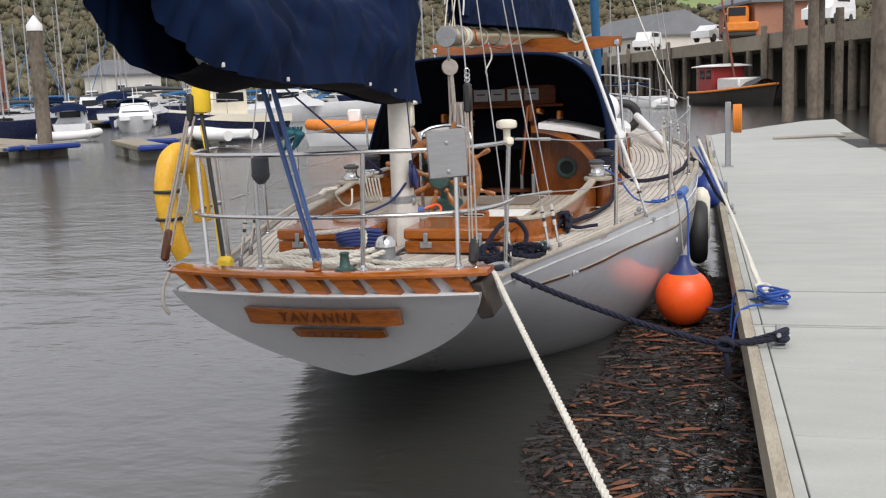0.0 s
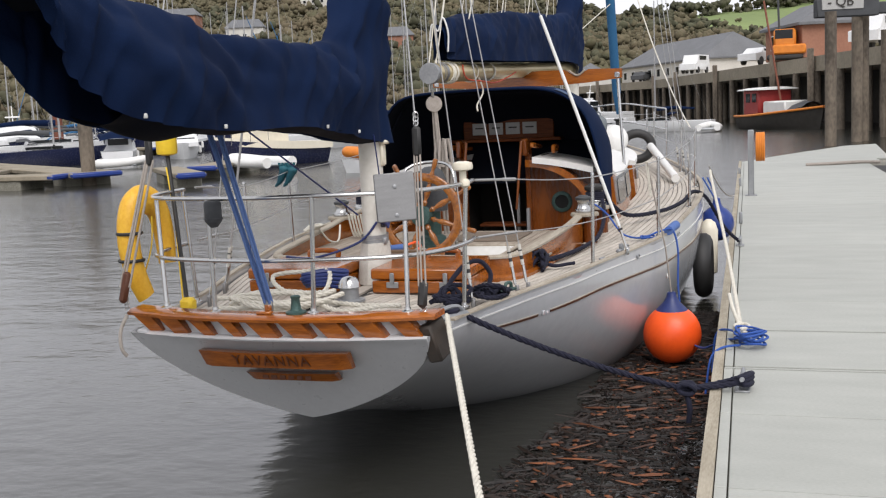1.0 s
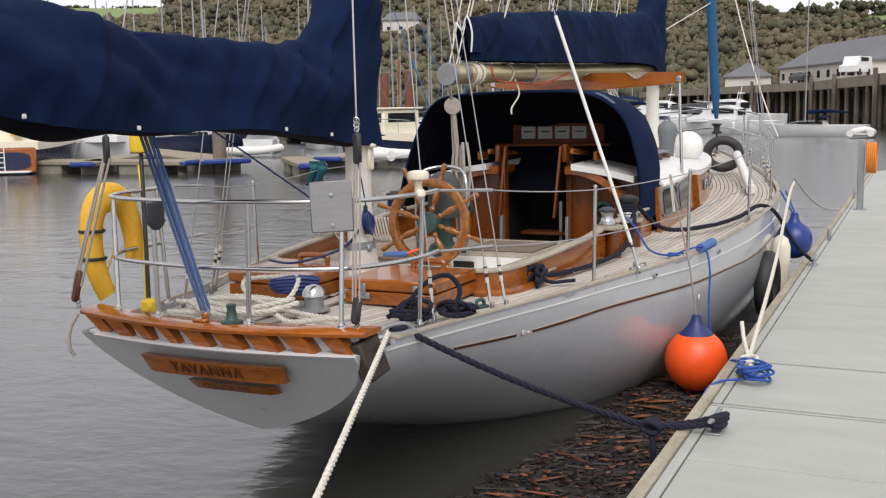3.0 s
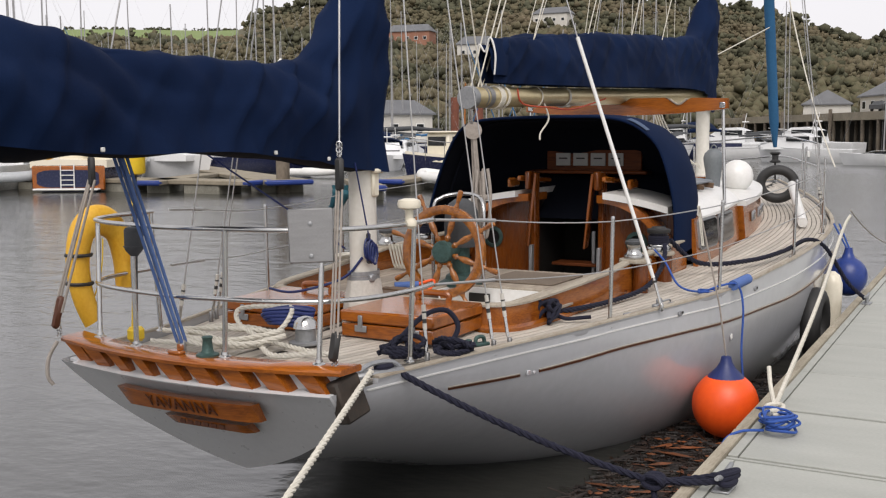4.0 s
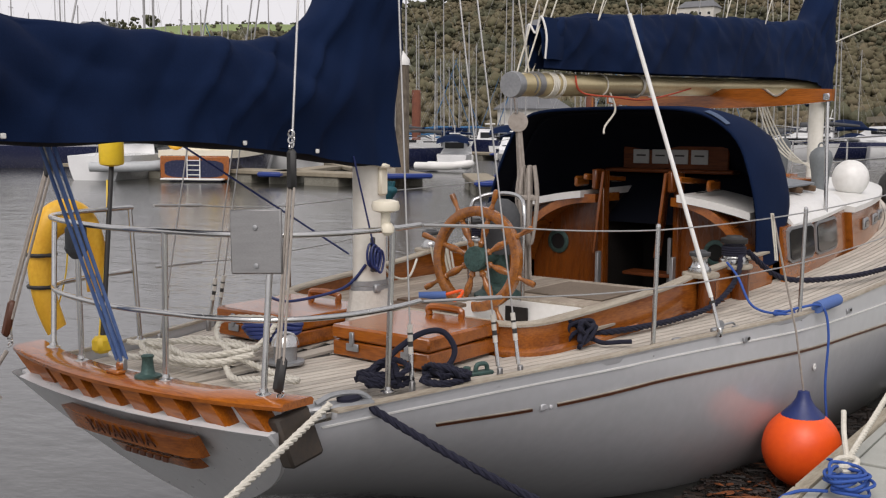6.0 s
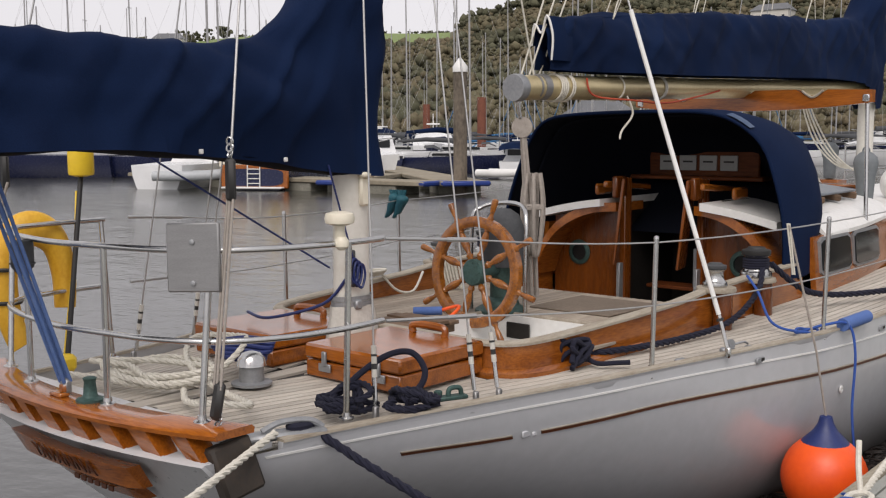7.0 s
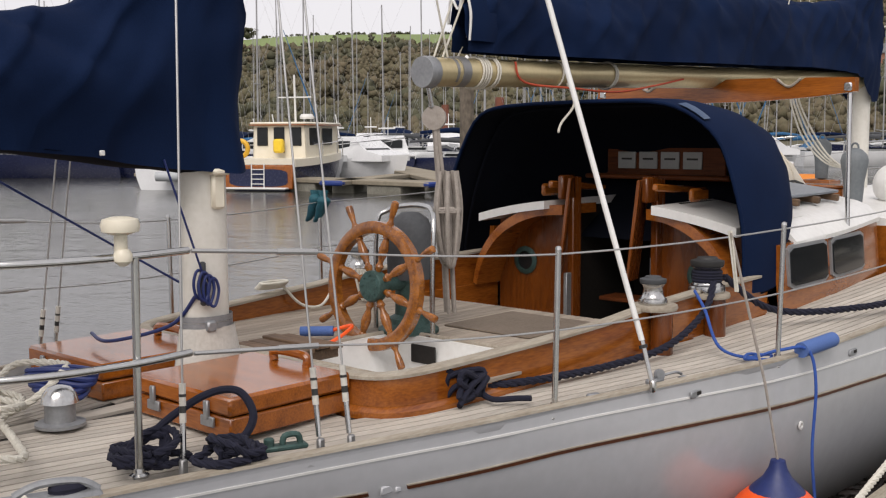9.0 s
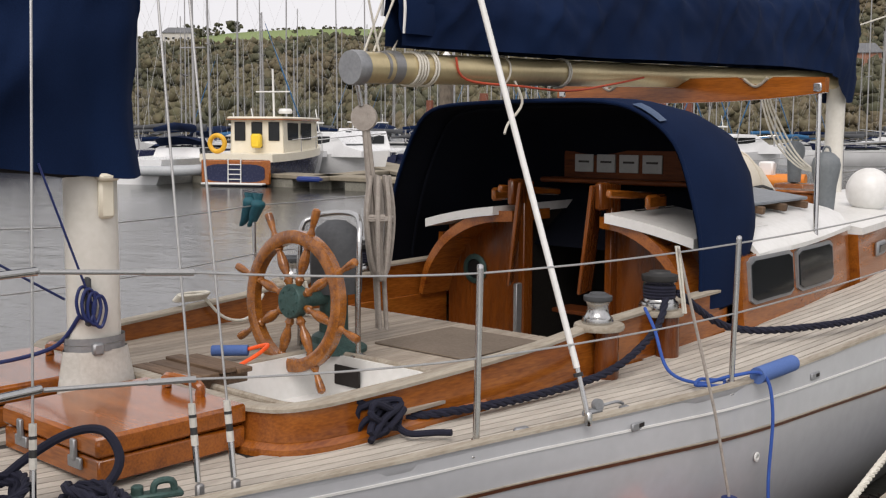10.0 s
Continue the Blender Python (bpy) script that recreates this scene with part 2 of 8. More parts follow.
M["ink"] = material("ink", (0.04, 0.035, 0.03), 0.7)
M["carve"] = material("carved_letters", (0.10, 0.028, 0.008), 0.5, second=(0.07, 0.02, 0.006))
M["pontoon"] = material("grp_decking", (0.40, 0.41, 0.375), 0.6, second=(0.32, 0.33, 0.30), scale=1.4, fine=45, stretch=(1, 3, 1), bump=0.12, rnd=0.05, dist=0.004)
M["kerbwood"] = material("weathered_fender_timber", (0.40, 0.36, 0.28), 0.85, second=(0.22, 0.19, 0.14), scale=3, fine=25, stretch=(4, 0.7, 4), bump=0.4, rnd=0.1)
M["galv"] = material("galvanised", (0.36, 0.37, 0.38), 0.5, metal=0.6, second=(0.27, 0.28, 0.29), scale=12, fine=60)
M["concrete"] = material("float_concrete", (0.25, 0.24, 0.20), 0.9, second=(0.12, 0.115, 0.09), scale=2, fine=20, bump=0.3)
M["pile"] = material("tidal_pile", (0.20, 0.165, 0.125), 0.9, second=(0.075, 0.062, 0.048), scale=1.2, fine=9, stretch=(1, 1, 0.5), bump=0.5, contrast=0.3)
M["quay"] = material("quay_timber", (0.31, 0.27, 0.20), 0.9, second=(0.19, 0.165, 0.12), scale=0.5, fine=5, bump=0.3)
# Near black for the shade under the quay; also the barge's dark hull.
M["quaydark"] = material("quay_shade_and_dark_hull", (0.05, 0.045, 0.038), 0.95, second=(0.03, 0.027, 0.022), scale=0.4, fine=3, bump=0.3)
M["slate"] = material("slate_roof", (0.15, 0.155, 0.165), 0.7, second=(0.11, 0.115, 0.12), scale=0.6, fine=6, bump=0.2)
M["render"] = material("house_render", (0.62, 0.60, 0.55), 0.85, second=(0.5, 0.48, 0.43), scale=0.5, fine=5)
M["brick"] = material("brick_wall", (0.34, 0.17, 0.11), 0.9, second=(0.26, 0.12, 0.08), scale=0.6, fine=6)
M["glass"] = material("dark_glass", (0.012, 0.014, 0.015), 0.05, second=(0.02, 0.022, 0.024), bump=0, spec=0.28)
M["sole"] = material("cockpit_teak", (0.36, 0.31, 0.25), 0.8, second=(0.22, 0.18, 0.14), scale=2.2, fine=9, stretch=(9, 0.7, 9), bump=0.25, rnd=0.16, dist=0.004)
M["oldboard"] = material("old_brown_board", (0.17, 0.105, 0.06), 0.75, second=(0.07, 0.04, 0.022), scale=5, fine=14, stretch=(1, 8, 8), bump=0.3, rnd=0.2)
M["gel"] = material("white_gelcoat", (0.76, 0.77, 0.77), 0.28, second=(0.62, 0.63, 0.63), scale=1, fine=10, bump=0.02)
M["gelnavy"] = material("navy_hull", (0.012, 0.018, 0.06), 0.25, second=(0.01, 0.014, 0.045), scale=1, fine=10, bump=0.02)
M["gelgrey"] = material("grey_tube", (0.42, 0.44, 0.45), 0.5, second=(0.33, 0.35, 0.36), scale=1, fine=10, bump=0.05)
M["red"] = material("red_paint", (0.32, 0.03, 0.025), 0.5, second=(0.22, 0.02, 0.02))
M["orangepaint"] = material("orange_paint", (0.72, 0.24, 0.02), 0.5, second=(0.55, 0.16, 0.02))
M["spar"] = material("alloy_spar", (0.36, 0.36, 0.36), 0.5, metal=0.2, second=(0.26, 0.26, 0.26), scale=1, fine=5)
M["sailblue"] = material("furled_sail_blue", (0.02, 0.12, 0.26), 0.8, second=(0.015, 0.09, 0.2))
M["canvasgrey"] = material("grey_canvas", (0.07, 0.075, 0.08), 0.85, second=(0.05, 0.052, 0.056))
M["boot"] = material("canvas_boot", (0.62, 0.60, 0.55), 0.8, second=(0.47, 0.45, 0.40), scale=8, fine=60, bump=0.4)
M["debris"] = material("drift_debris", (0.020, 0.0095, 0.005), 0.6, second=(0.004, 0.0025, 0.002), scale=20, fine=90, bump=0.4, island=0.85)
M["field"] = material("pasture", (0.20, 0.26, 0.085), 0.95, second=(0.15, 0.20, 0.07), scale=0.02, fine=0.3, bump=0)
M["wood_floor"] = material("woodland_floor", (0.120, 0.105, 0.065), 0.95, second=(0.09, 0.085, 0.05), scale=0.02, fine=0.2, bump=0)
M["leaves"] = material("autumn_woods", (0.150, 0.120, 0.080), 0.95, second=(0.098, 0.098, 0.058), scale=0.025, fine=0.9, bump=0.7, dist=0.8, island=0.14, spec=0.1)
M["evergreen"] = material("dark_trees", (0.105, 0.100, 0.066), 0.95, second=(0.068, 0.072, 0.046), scale=0.03, fine=0.9, bump=0.7, dist=0.8, island=0.2, spec=0.1)


def water_material():
    m = bpy.data.materials.new("harbour_water")
    m.use_nodes = True
    N, L = m.node_tree.nodes, m.node_tree.links
    p = N["Principled BSDF"]
    p.inputs["Base Color"].default_value = (0.026, 0.026, 0.021, 1)
    p.inputs["Roughness"].default_value = 0.17
    p.inputs["IOR"].default_value = 1.9
    tc = N.new("ShaderNodeTexCoord")
    heights = []
    for s, sx, amp in ((0.9, 1.8, 1.0), (4.2, 1.6, 0.35), (15.0, 1.5, 0.09)):
        mp, t, k = N.new("ShaderNodeMapping"), N.new("ShaderNodeTexNoise"), N.new("ShaderNodeMath")
        mp.inputs["Scale"].default_value = (1, sx, 1)
        mp.inputs["Rotation"].default_value = (0, 0, 0.5 * sx)
        t.inputs["Scale"].default_value, t.inputs["Detail"].default_value = s, 2
        k.operation = "MULTIPLY"
        k.inputs[1].default_value = amp
        L.new(tc.outputs["Object"], mp.inputs["Vector"])
        L.new(mp.outputs["Vector"], t.inputs["Vector"])
        L.new(t.outputs["Fac"], k.inputs[0])
        heights.append(k.outputs[0])
    a = N.new("ShaderNodeMath")
    L.new(heights[0], a.inputs[0])
    L.new(heights[1], a.inputs[1])
    b = N.new("ShaderNodeMath")
    L.new(a.outputs[0], b.inputs[0])
    L.new(heights[2], b.inputs[1])
    bump = N.new("ShaderNodeBump")
    bump.inputs["Strength"].default_value, bump.inputs["Distance"].default_value = 0.24, 0.10
    L.new(b.outputs[0], bump.inputs["Height"])
    L.new(bump.outputs["Normal"], p.inputs["Normal"])
    return m


M["water"] = water_material()


def part(name, mesh, mat, parent=None, label="", smooth=40):
    ob = new(name, mesh.data(name, smooth) if isinstance(mesh, Mesh) else mesh)
    if not ob.data.materials:
        ob.data.materials.append(mat if not isinstance(mat, str) else M[mat])
    if parent:
        ob.parent = parent
    if label:
        ob["label"] = label
    return ob


def thing(name, label, category, at=(0, 0, 0), group="", kind=""):
    ob = new(name)
    ob.location = at
    ob.empty_display_size = 0.1
    return tagged(ob, label, category, group, kind)


def solo(name, mesh, mat, label, category, group="", kind="", smooth=40):
    return tagged(part(name, mesh, mat, None, "", smooth), label, category, group, kind)


# ---- water and pontoon ----
WATER = -0.5
w = Mesh()
w.add([(-2500, -800, WATER), (1500, -800, WATER), (1500, 2600, WATER), (-2500, 2600, WATER)], [(0, 1, 2, 3)])
solo("water", w, "water", "grey rippled harbour water reflecting an overcast sky", "water", kind="structure", smooth=0)


def edge_x(y):
    return 2.51 - 0.036 * y


pontoon = thing("pontoon", "pale grey walkway pontoon with timber-edged decking", "pontoon", kind="structure")
b = Mesh()
b.slab([(edge_x(-9) + 0.06, -9), (edge_x(-9) + 3.5, -9), (5.5, 20), (5.5, 32), (3.4, 30), (edge_x(24.6) + 0.1, 24.6)], -0.62, -0.05)
part("float", b, "concrete", pontoon)
ys = -9.0
k = 0
while ys < 24.4:
    ln = 1.2
    gap = 0.09 if k == 9 else 0.007
    y0, y1 = ys + gap / 2, ys + ln - gap / 2
    if k == 8:
        y1 = 1.628
        ln = 1.67 - ys
    xr = 3.42 if not (18.2 < ys < 23) else 3.05
    b = Mesh()
    o = [(edge_x(y0) + 0.134, y0), (edge_x(y0) + xr, y0), (edge_x(y1) + xr, y1), (edge_x(y1) + 0.134, y1)]
    b.slab(o, -0.045, 0.0, 0.004)
    part("deck_panel", b, "pontoon", pontoon, smooth=0)
    b = Mesh()
    o = [(edge_x(y0) + 0.072, y0), (edge_x(y0) + 0.126, y0), (edge_x(y1) + 0.126, y1), (edge_x(y1) + 0.072, y1)]
    b.slab(o, -0.045, 0.002, 0.003)
    part("edge_strip", b, "pontoon", pontoon, smooth=0)
    ys += ln
    k += 1
b = Mesh()
b.slab([(1.72, 24.5), (5.4, 24.5), (5.6, 32.3), (4.6, 31.6), (2.4, 26.4)], -0.045, 0.0, 0.004)
part("deck_panel", b, "pontoon", pontoon, smooth=0)
b = Mesh()
b.slab([(edge_x(1.6) + 0.07, 1.60), (edge_x(1.6) + 3.4, 1.60), (edge_x(1.74) + 3.4, 1.74), (edge_x(1.74) + 0.07, 1.74)], -0.049, -0.046)
part("joint_rubber", b, "black", pontoon, smooth=0)
b = Mesh()
b.slab([(edge_x(1.66) + 0.07, 1.657), (edge_x(1.66) + 3.4, 1.657), (edge_x(1.68) + 3.4, 1.685), (edge_x(1.68) + 0.07, 1.685)], -0.044, -0.002, 0.003)
part("joint_strip", b, "pontoon", pontoon, smooth=0)
for i in range(9):
    y0, y1 = -9 + i * 3.74 + 0.008, -9 + (i + 1) * 3.74 - 0.008
    b = Mesh()
    b.slab([(edge_x(y0), y0), (edge_x(y0) + 0.066, y0), (edge_x(y1) + 0.066, y1), (edge_x(y1), y1)], -0.2, 0.018, 0.012)
    part("edge_timber", b, "kerbwood", pontoon)

# ---- the yacht ----
CX = 0.10
SHEER = [(-0.1, 0.535), (0.6, 0.53), (1.3, 0.532), (2.4, 0.552), (4.1, 0.585), (6, 0.64), (8, 0.70), (10, 0.78), (12, 0.9), (13.6, 1.03)]
BEAM = [(-0.1, 0.92), (0.0, 0.94), (0.6, 1.02), (1.3, 1.17), (2.05, 1.385), (2.45, 1.475), (3.2, 1.65), (4.0, 1.80), (5.2, 1.87), (6.2, 1.90), (7.5, 1.86), (9, 1.68), (10.5, 1.30), (12, 0.76), (13.5, 0.03)]
KEEL = [(0, -0.09), (0.6, -0.25), (1.4, -0.48), (2.4, -0.75), (4, -1.0), (7, -1.15), (10, -1.05), (12, -0.7), (13, -0.1), (13.5, 0.7)]


def sheer(y):
    return smooth_table(SHEER, y)


def beam(y):
    return smooth_table(BEAM, y)


def hull_point(y, u, side, out=0.0):
    """u: 0 at the sheer, 1 at the keel."""
    zs, zk, hb = sheer(y), smooth_table(KEEL, y), beam(y)
    f = min(1.0, max(0.0, y / 3.2))
    n, e = 1.85 + 0.75 * f, 0.86 - 0.41 * min(1, f * 1.15)
    z = zs + (zk - zs) * u
    shift = 0.96 * max(0.0, 1 - y / 4.5) ** 1.5
    k = max(0.0, 1 - u ** n) ** e
    return Vector((CX + side * (hb * k + out), y + shift * (zs - z) - 0.12 * (1 - k * k) * max(0.0, 1 - y / 0.9), z))


def hull_at(y, drop, side, out=0.0):
    """The hull's skin a given depth under the sheer."""
    zs, zk = sheer(y), smooth_table(KEEL, y)
    return hull_point(y, drop / (zs - zk), side, out)


yacht = thing("yacht", "grey-hulled wooden ketch with varnished deckwork moored beside pontoon", "yacht")
STATIONS = [0, 0.15, 0.3, 0.5, 0.75, 1.0, 1.3, 1.6, 1.9, 2.2, 2.6, 3, 3.5, 4, 4.5, 5, 5.5, 6, 6.6, 7.2, 7.8, 8.4, 9, 9.6, 10.2, 10.8, 11.4, 12, 12.5, 13, 13.3, 13.5]
US = [0, 0.04, 0.09, 0.15, 0.22, 0.3, 0.38, 0.46, 0.54, 0.62, 0.7, 0.77, 0.84, 0.9, 0.95, 0.98, 1.0]
h = Mesh()
rows = []
for y in STATIONS:
    rows.append([hull_point(y, u, -1) for u in US] + [hull_point(y, u, 1) for u in US[::-1][1:]])
h.loft(rows)
part("hull", h, "hull", yacht, "glossy pale grey hull", 60)
# transom board, a touch proud of the hull's end
t = Mesh()
aft = [hull_point(0, u, -1) for u in US] + [hull_point(0, u, 1) for u in US[::-1][1:]]
off = Vector((0, -0.012, -0.006))
mid = Vector((CX, 0.0, 0.52))
aft += [Vector((CX + 0.94 * k / 8, -0.12 * (1 - (k / 8) ** 2), sheer(0))) for k in range(7, -8, -1)]
t.add([p + off for p in aft] + [p + Vector((0, 0.03, 0)) for p in aft], [tuple(range(len(aft)))] + [(i, i + 1, i + 1 + len(aft), i + len(aft)) for i in range(len(aft) - 1)])
part("transom", t, "transom", yacht, "matt pale grey transom board")


LINE_DROP = [(0.25, 0.024), (1.0, 0.038), (1.8, 0.044), (2.8, 0.056), (4.0, 0.092), (6.0, 0.155), (9.0, 0.17), (12.8, 0.15)]
STRAKE_DROP = [(0.85, 0.152), (1.5, 0.186), (2.4, 0.184), (3.2, 0.204), (4.5, 0.26), (6.0, 0.34), (9.0, 0.35), (12.5, 0.32)]


def hull_strip(name, y0, y1, table, width, mat, side=1, out=0.004, n=60, label=""):
    s = Mesh()
    rows = []
    for i in range(n + 1):
        y = y0 + (y1 - y0) * i / n
        d = smooth_table(table, y)
        a, b = d - width / 2, d + width / 2
        rows.append([hull_at(y, a, side, -0.002), hull_at(y, a, side, out), hull_at(y, b, side, out), hull_at(y, b, side, -0.002)])
    s.loft(rows, closed=True, cap=True)
    return part(name, s, mat, yacht, label)


for side in (1, -1):
    hull_strip("white_line", 0.25, 12.8, LINE_DROP, 0.010, "white", side)
    hull_strip("rubbing_strake", 0.86, 1.47, STRAKE_DROP, 0.015, "carve", side, 0.006, 10, "worn dark wooden rubbing strake")
    hull_strip("rubbing_strake", 1.64, 12.5, STRAKE_DROP, 0.015, "carve", side, 0.006, 60, "worn dark wooden rubbing strake")
    hull_strip("strake_edge", 0.86, 1.47, [(y, d - 0.011) for y, d in STRAKE_DROP], 0.005, "capwood", side, 0.008, 10)
    hull_strip("strake_edge", 1.64, 12.5, [(y, d - 0.011) for y, d in STRAKE_DROP], 0.005, "capwood", side, 0.008, 60)
    cap, wall = Mesh(), Mesh()
    rows, walls = [], []
    for i in range(61):
        y = 0.35 + 13.1 * i / 60
        x, z = beam(y), sheer(y)
        top = z + 0.034 * lerp_table([(0.3, 1.15), (2.2, 1.0), (4.5, 0.6)], y)
        rows.append([(CX + side * (x + 0.010), y, top - 0.014), (CX + side * (x + 0.008), y, top - 0.003), (CX + side * (x - 0.034), y, top), (CX + side * (x - 0.038), y, top - 0.014)])
        walls.append([(CX + side * (x - 0.004), y, z - 0.02), (CX + side * (x + 0.002), y, top - 0.014), (CX + side * (x - 0.03), y, top - 0.014), (CX + side * (x - 0.03), y, z - 0.05)])
    cap.loft(rows, closed=True, cap=True)
    wall.loft(walls, closed=True, cap=True)
    part("toe_rail", cap, "capwood", yacht, "greyed timber toe rail")
    part("bulwark", wall, "hull", yacht)

# deck: dark bed with separate planks sprung along the side
bed = Mesh()
rows = []
for y in STATIONS[1:-1]:
    rows.append([(CX + k * (beam(y) - 0.02), y, sheer(y) - 0.042 + 0.05 * (1 - k * k)) for k in (-1, -0.68, -0.25, 0, 0.25, 0.68, 1)])
ks = len(rows[0])
ky = STATIONS[1:-1]
bed.add([p for r in rows for p in r], [(i * ks + k, i * ks + k + 1, (i + 1) * ks + k + 1, (i + 1) * ks + k) for i in range(len(rows) - 1) for k in range(ks - 1)
                                       if not (1.9 <= ky[i] < 7 and 1 <= k <= 4)])
part("deck_bed", bed, "caulk", yacht)


def deck_z(x, y):
    k = min(1, abs(x - CX) / max(beam(y), 0.1))
    return sheer(y) - 0.032 + 0.05 * (1 - k * k)


PLANK = 0.052
for side in (1, -1):
    for k in range(36):
        d0, d1 = 0.042 + k * PLANK, 0.042 + (k + 1) * PLANK - 0.008
        run, runs = [], []
        for i in range(73):
            y = 0.18 + 0.18 * i
            if beam(y) - d1 > (0.05 if not 1.9 < y < 7.2 else 0.85 + 0.25 * min(1, (y - 1.9) / 1.2)) and y < 13.2:
                run.append(y)
            elif run:
                runs.append(run)
                run = []
        if run:
            runs.append(run)
        for run in runs:
            if len(run) < 2:
                continue
            pl = Mesh()
            rows = []
            for y in run:
                xa, xb = CX + side * (beam(y) - d0), CX + side * (beam(y) - d1)
                za, zb = deck_z(xa, y), deck_z(xb, y)
                rows.append([(xa, y, za - 0.012), (xa, y, za), (xb, y, zb), (xb, y, zb - 0.012)])
            pl.loft(rows)
            part("deck_plank", pl, "teak", yacht, smooth=0)
for y0, y1 in ((0.12, 1.92), (10.2, 13.0)):
    pl = Mesh()
    pl.loft([[(CX - 0.05, y, deck_z(CX, y) - 0.01), (CX - 0.05, y, deck_z(CX, y) + 0.004), (CX + 0.05, y, deck_z(CX, y) + 0.004), (CX + 0.05, y, deck_z(CX, y) - 0.01)] for y in [y0 + (y1 - y0) * i / 8 for i in range(9)]])
    part("king_plank", pl, "teak", yacht, smooth=0)

# ---- stern: taffrail, brackets, name boards ----
def taff_y(x):
    k = (x - CX) / 0.98
    return 0.03 - 0.17 * (1 - k * k)


t = Mesh()
rows = []
for i in range(25):
    x = CX - 0.98 + 1.96 * i / 24
    y = taff_y(x)
    rows.append([(x, y, 0.628), (x, y - 0.004, 0.645), (x, y + 0.012, 0.658), (x, y + 0.17, 0.66), (x, y + 0.185, 0.648), (x, y + 0.18, 0.626)])
t.loft(rows, closed=True, cap=True)
part("taffrail", t, "varnish_x", yacht, "varnished curved taffrail plank")
for i in range(9):
    x = CX - 0.84 + 1.64 * i / 8
    wd = (0.09, 0.10, 0.07, 0.06, 0.11, 0.12, 0.13, 0.12, 0.10)[i]
    y = taff_y(x) + 0.04
    m = Mesh()
    m.loft([[(x + 0.055 - wd / 2, y + 0.005, 0.532), (x + 0.055 + wd / 2, y + 0.005, 0.532), (x + 0.055 + wd / 2, y + 0.09, 0.532), (x + 0.055 - wd / 2, y + 0.09, 0.532)],
            [(x + 0.01 - wd / 2, y - 0.012, 0.585), (x + 0.02 + wd / 2, y - 0.012, 0.585), (x + 0.02 + wd / 2, y + 0.09, 0.585), (x + 0.01 - wd / 2, y + 0.09, 0.585)],
            [(x - 0.035 - wd / 2, y - 0.02, 0.63), (x - 0.015 + wd / 2, y - 0.02, 0.63), (x - 0.015 + wd / 2, y + 0.09, 0.63), (x - 0.035 - wd / 2, y + 0.09, 0.63)]], closed=True, cap=True)
    part("taffrail_bracket", m, "varnish_x", yacht)
s = Mesh()
s.loft([[(x, taff_y(x) + 0.03, 0.515), (x, taff_y(x) + 0.03, 0.531), (x, 0.34, 0.552), (x, 0.34, 0.53)] for x in [CX - 0.93 + 1.86 * i / 20 for i in range(21)]], closed=True, cap=True)
part("transom_shelf", s, "transom", yacht)
s = Mesh()
rows = []
for i in range(21):
    x = CX - 0.9 + 1.8 * i / 20
    y = taff_y(x) + 0.10
    rows.append([(x, y, 0.50), (x, y, 0.626), (x, y + 0.03, 0.626), (x, y + 0.03, 0.50)])
s.loft(rows, closed=True, cap=True)
part("taffrail_backing", s, "transom", yacht)


def name_board(zc, x0, x1, ht, thick):
    m = Mesh()
    rows = []
    for i in range(17):
        x = x0 + (x1 - x0) * i / 16
        y = 0.96 * (0.53 - zc) - 0.12 * (1 - ((x - CX) / 0.94) ** 2) - 0.022
        e = 0.03 * (1 if i in (0, 16) else 0)
        hh = ht / 2 * (0.9 + 0.1 * abs(i - 8) / 8)
        rows.append([(x, y, zc + hh), (x, y - thick - 0.02, zc + hh), (x, y - thick + 0.03 + e, zc - hh), (x, y + 0.06, zc - hh)])
    m.loft(rows, closed=True, cap=True)
    return part("name_board", m, "varnish_x", yacht, "varnished carved wooden name board")


nb = name_board(0.385, -0.37, 0.57, 0.105, 0.045)
nb2 = name_board(0.262, -0.12, 0.44, 0.058, 0.04)
cu = bpy.data.curves.new("lettering", "FONT")
cu.body, cu.size, cu.extrude, cu.align_x, cu.align_y = "YAVANNA", 0.092, 0.003, "CENTER", "CENTER"
cu.space_character = 1.18
tmp = bpy.data.objects.new("lettering", cu)
scene.collection.objects.link(tmp)
bpy.context.view_layer.update()
me = bpy.data.meshes.new_from_object(tmp.evaluated_get(bpy.context.evaluated_depsgraph_get()))
bpy.data.objects.remove(tmp)
for v in me.vertices:
    x, u, dp = v.co.x + 0.10, v.co.y, v.co.z
    v.co = (x, 0.96 * (0.53 - 0.385) - 0.12 * (1 - ((x - CX) / 0.94) ** 2) - 0.022 - 0.045 + 0.005 - 0.5 * u - 0.008 - dp, 0.385 + u)
lt = part("lettering", me, "carve", nb, "dark carved letters")
for i in range(6):
    m = Mesh()
    x = 0.0 + i * 0.055
    m.box((0.035, 0.008, 0.022), (x, 0.96 * 0.268 - 0.12 - 0.022 - 0.04 - 0.002, 0.262), 0.001)
    part("lettering_bar", m, "carve", nb2)
# rubber guard on the quarter
g = Mesh()
g.box((0.09, 0.17, 0.22), (0, 0, 0), 0.012)
o = part("quarter_guard", g, "oldblack", yacht, "worn black quarter guard")
o.matrix_local = pose(1.045, 0.14, 0.495, 14, -12, -12)
g = Mesh()
g.box((0.34, 0.09, 0.03), (0, 0, 0), 0.012)
g.tube(spline([(-0.1, 0, 0.02), (-0.02, 0, 0.05), (0.1, 0, 0.045), (0.16, 0, 0.01)], 5), 0.014, 8)
o = part("fairlead", g, "galv", yacht, "grey cast fairlead")
o.matrix_local = pose(1.02, 0.42, 0.565, 0, 0, 68)

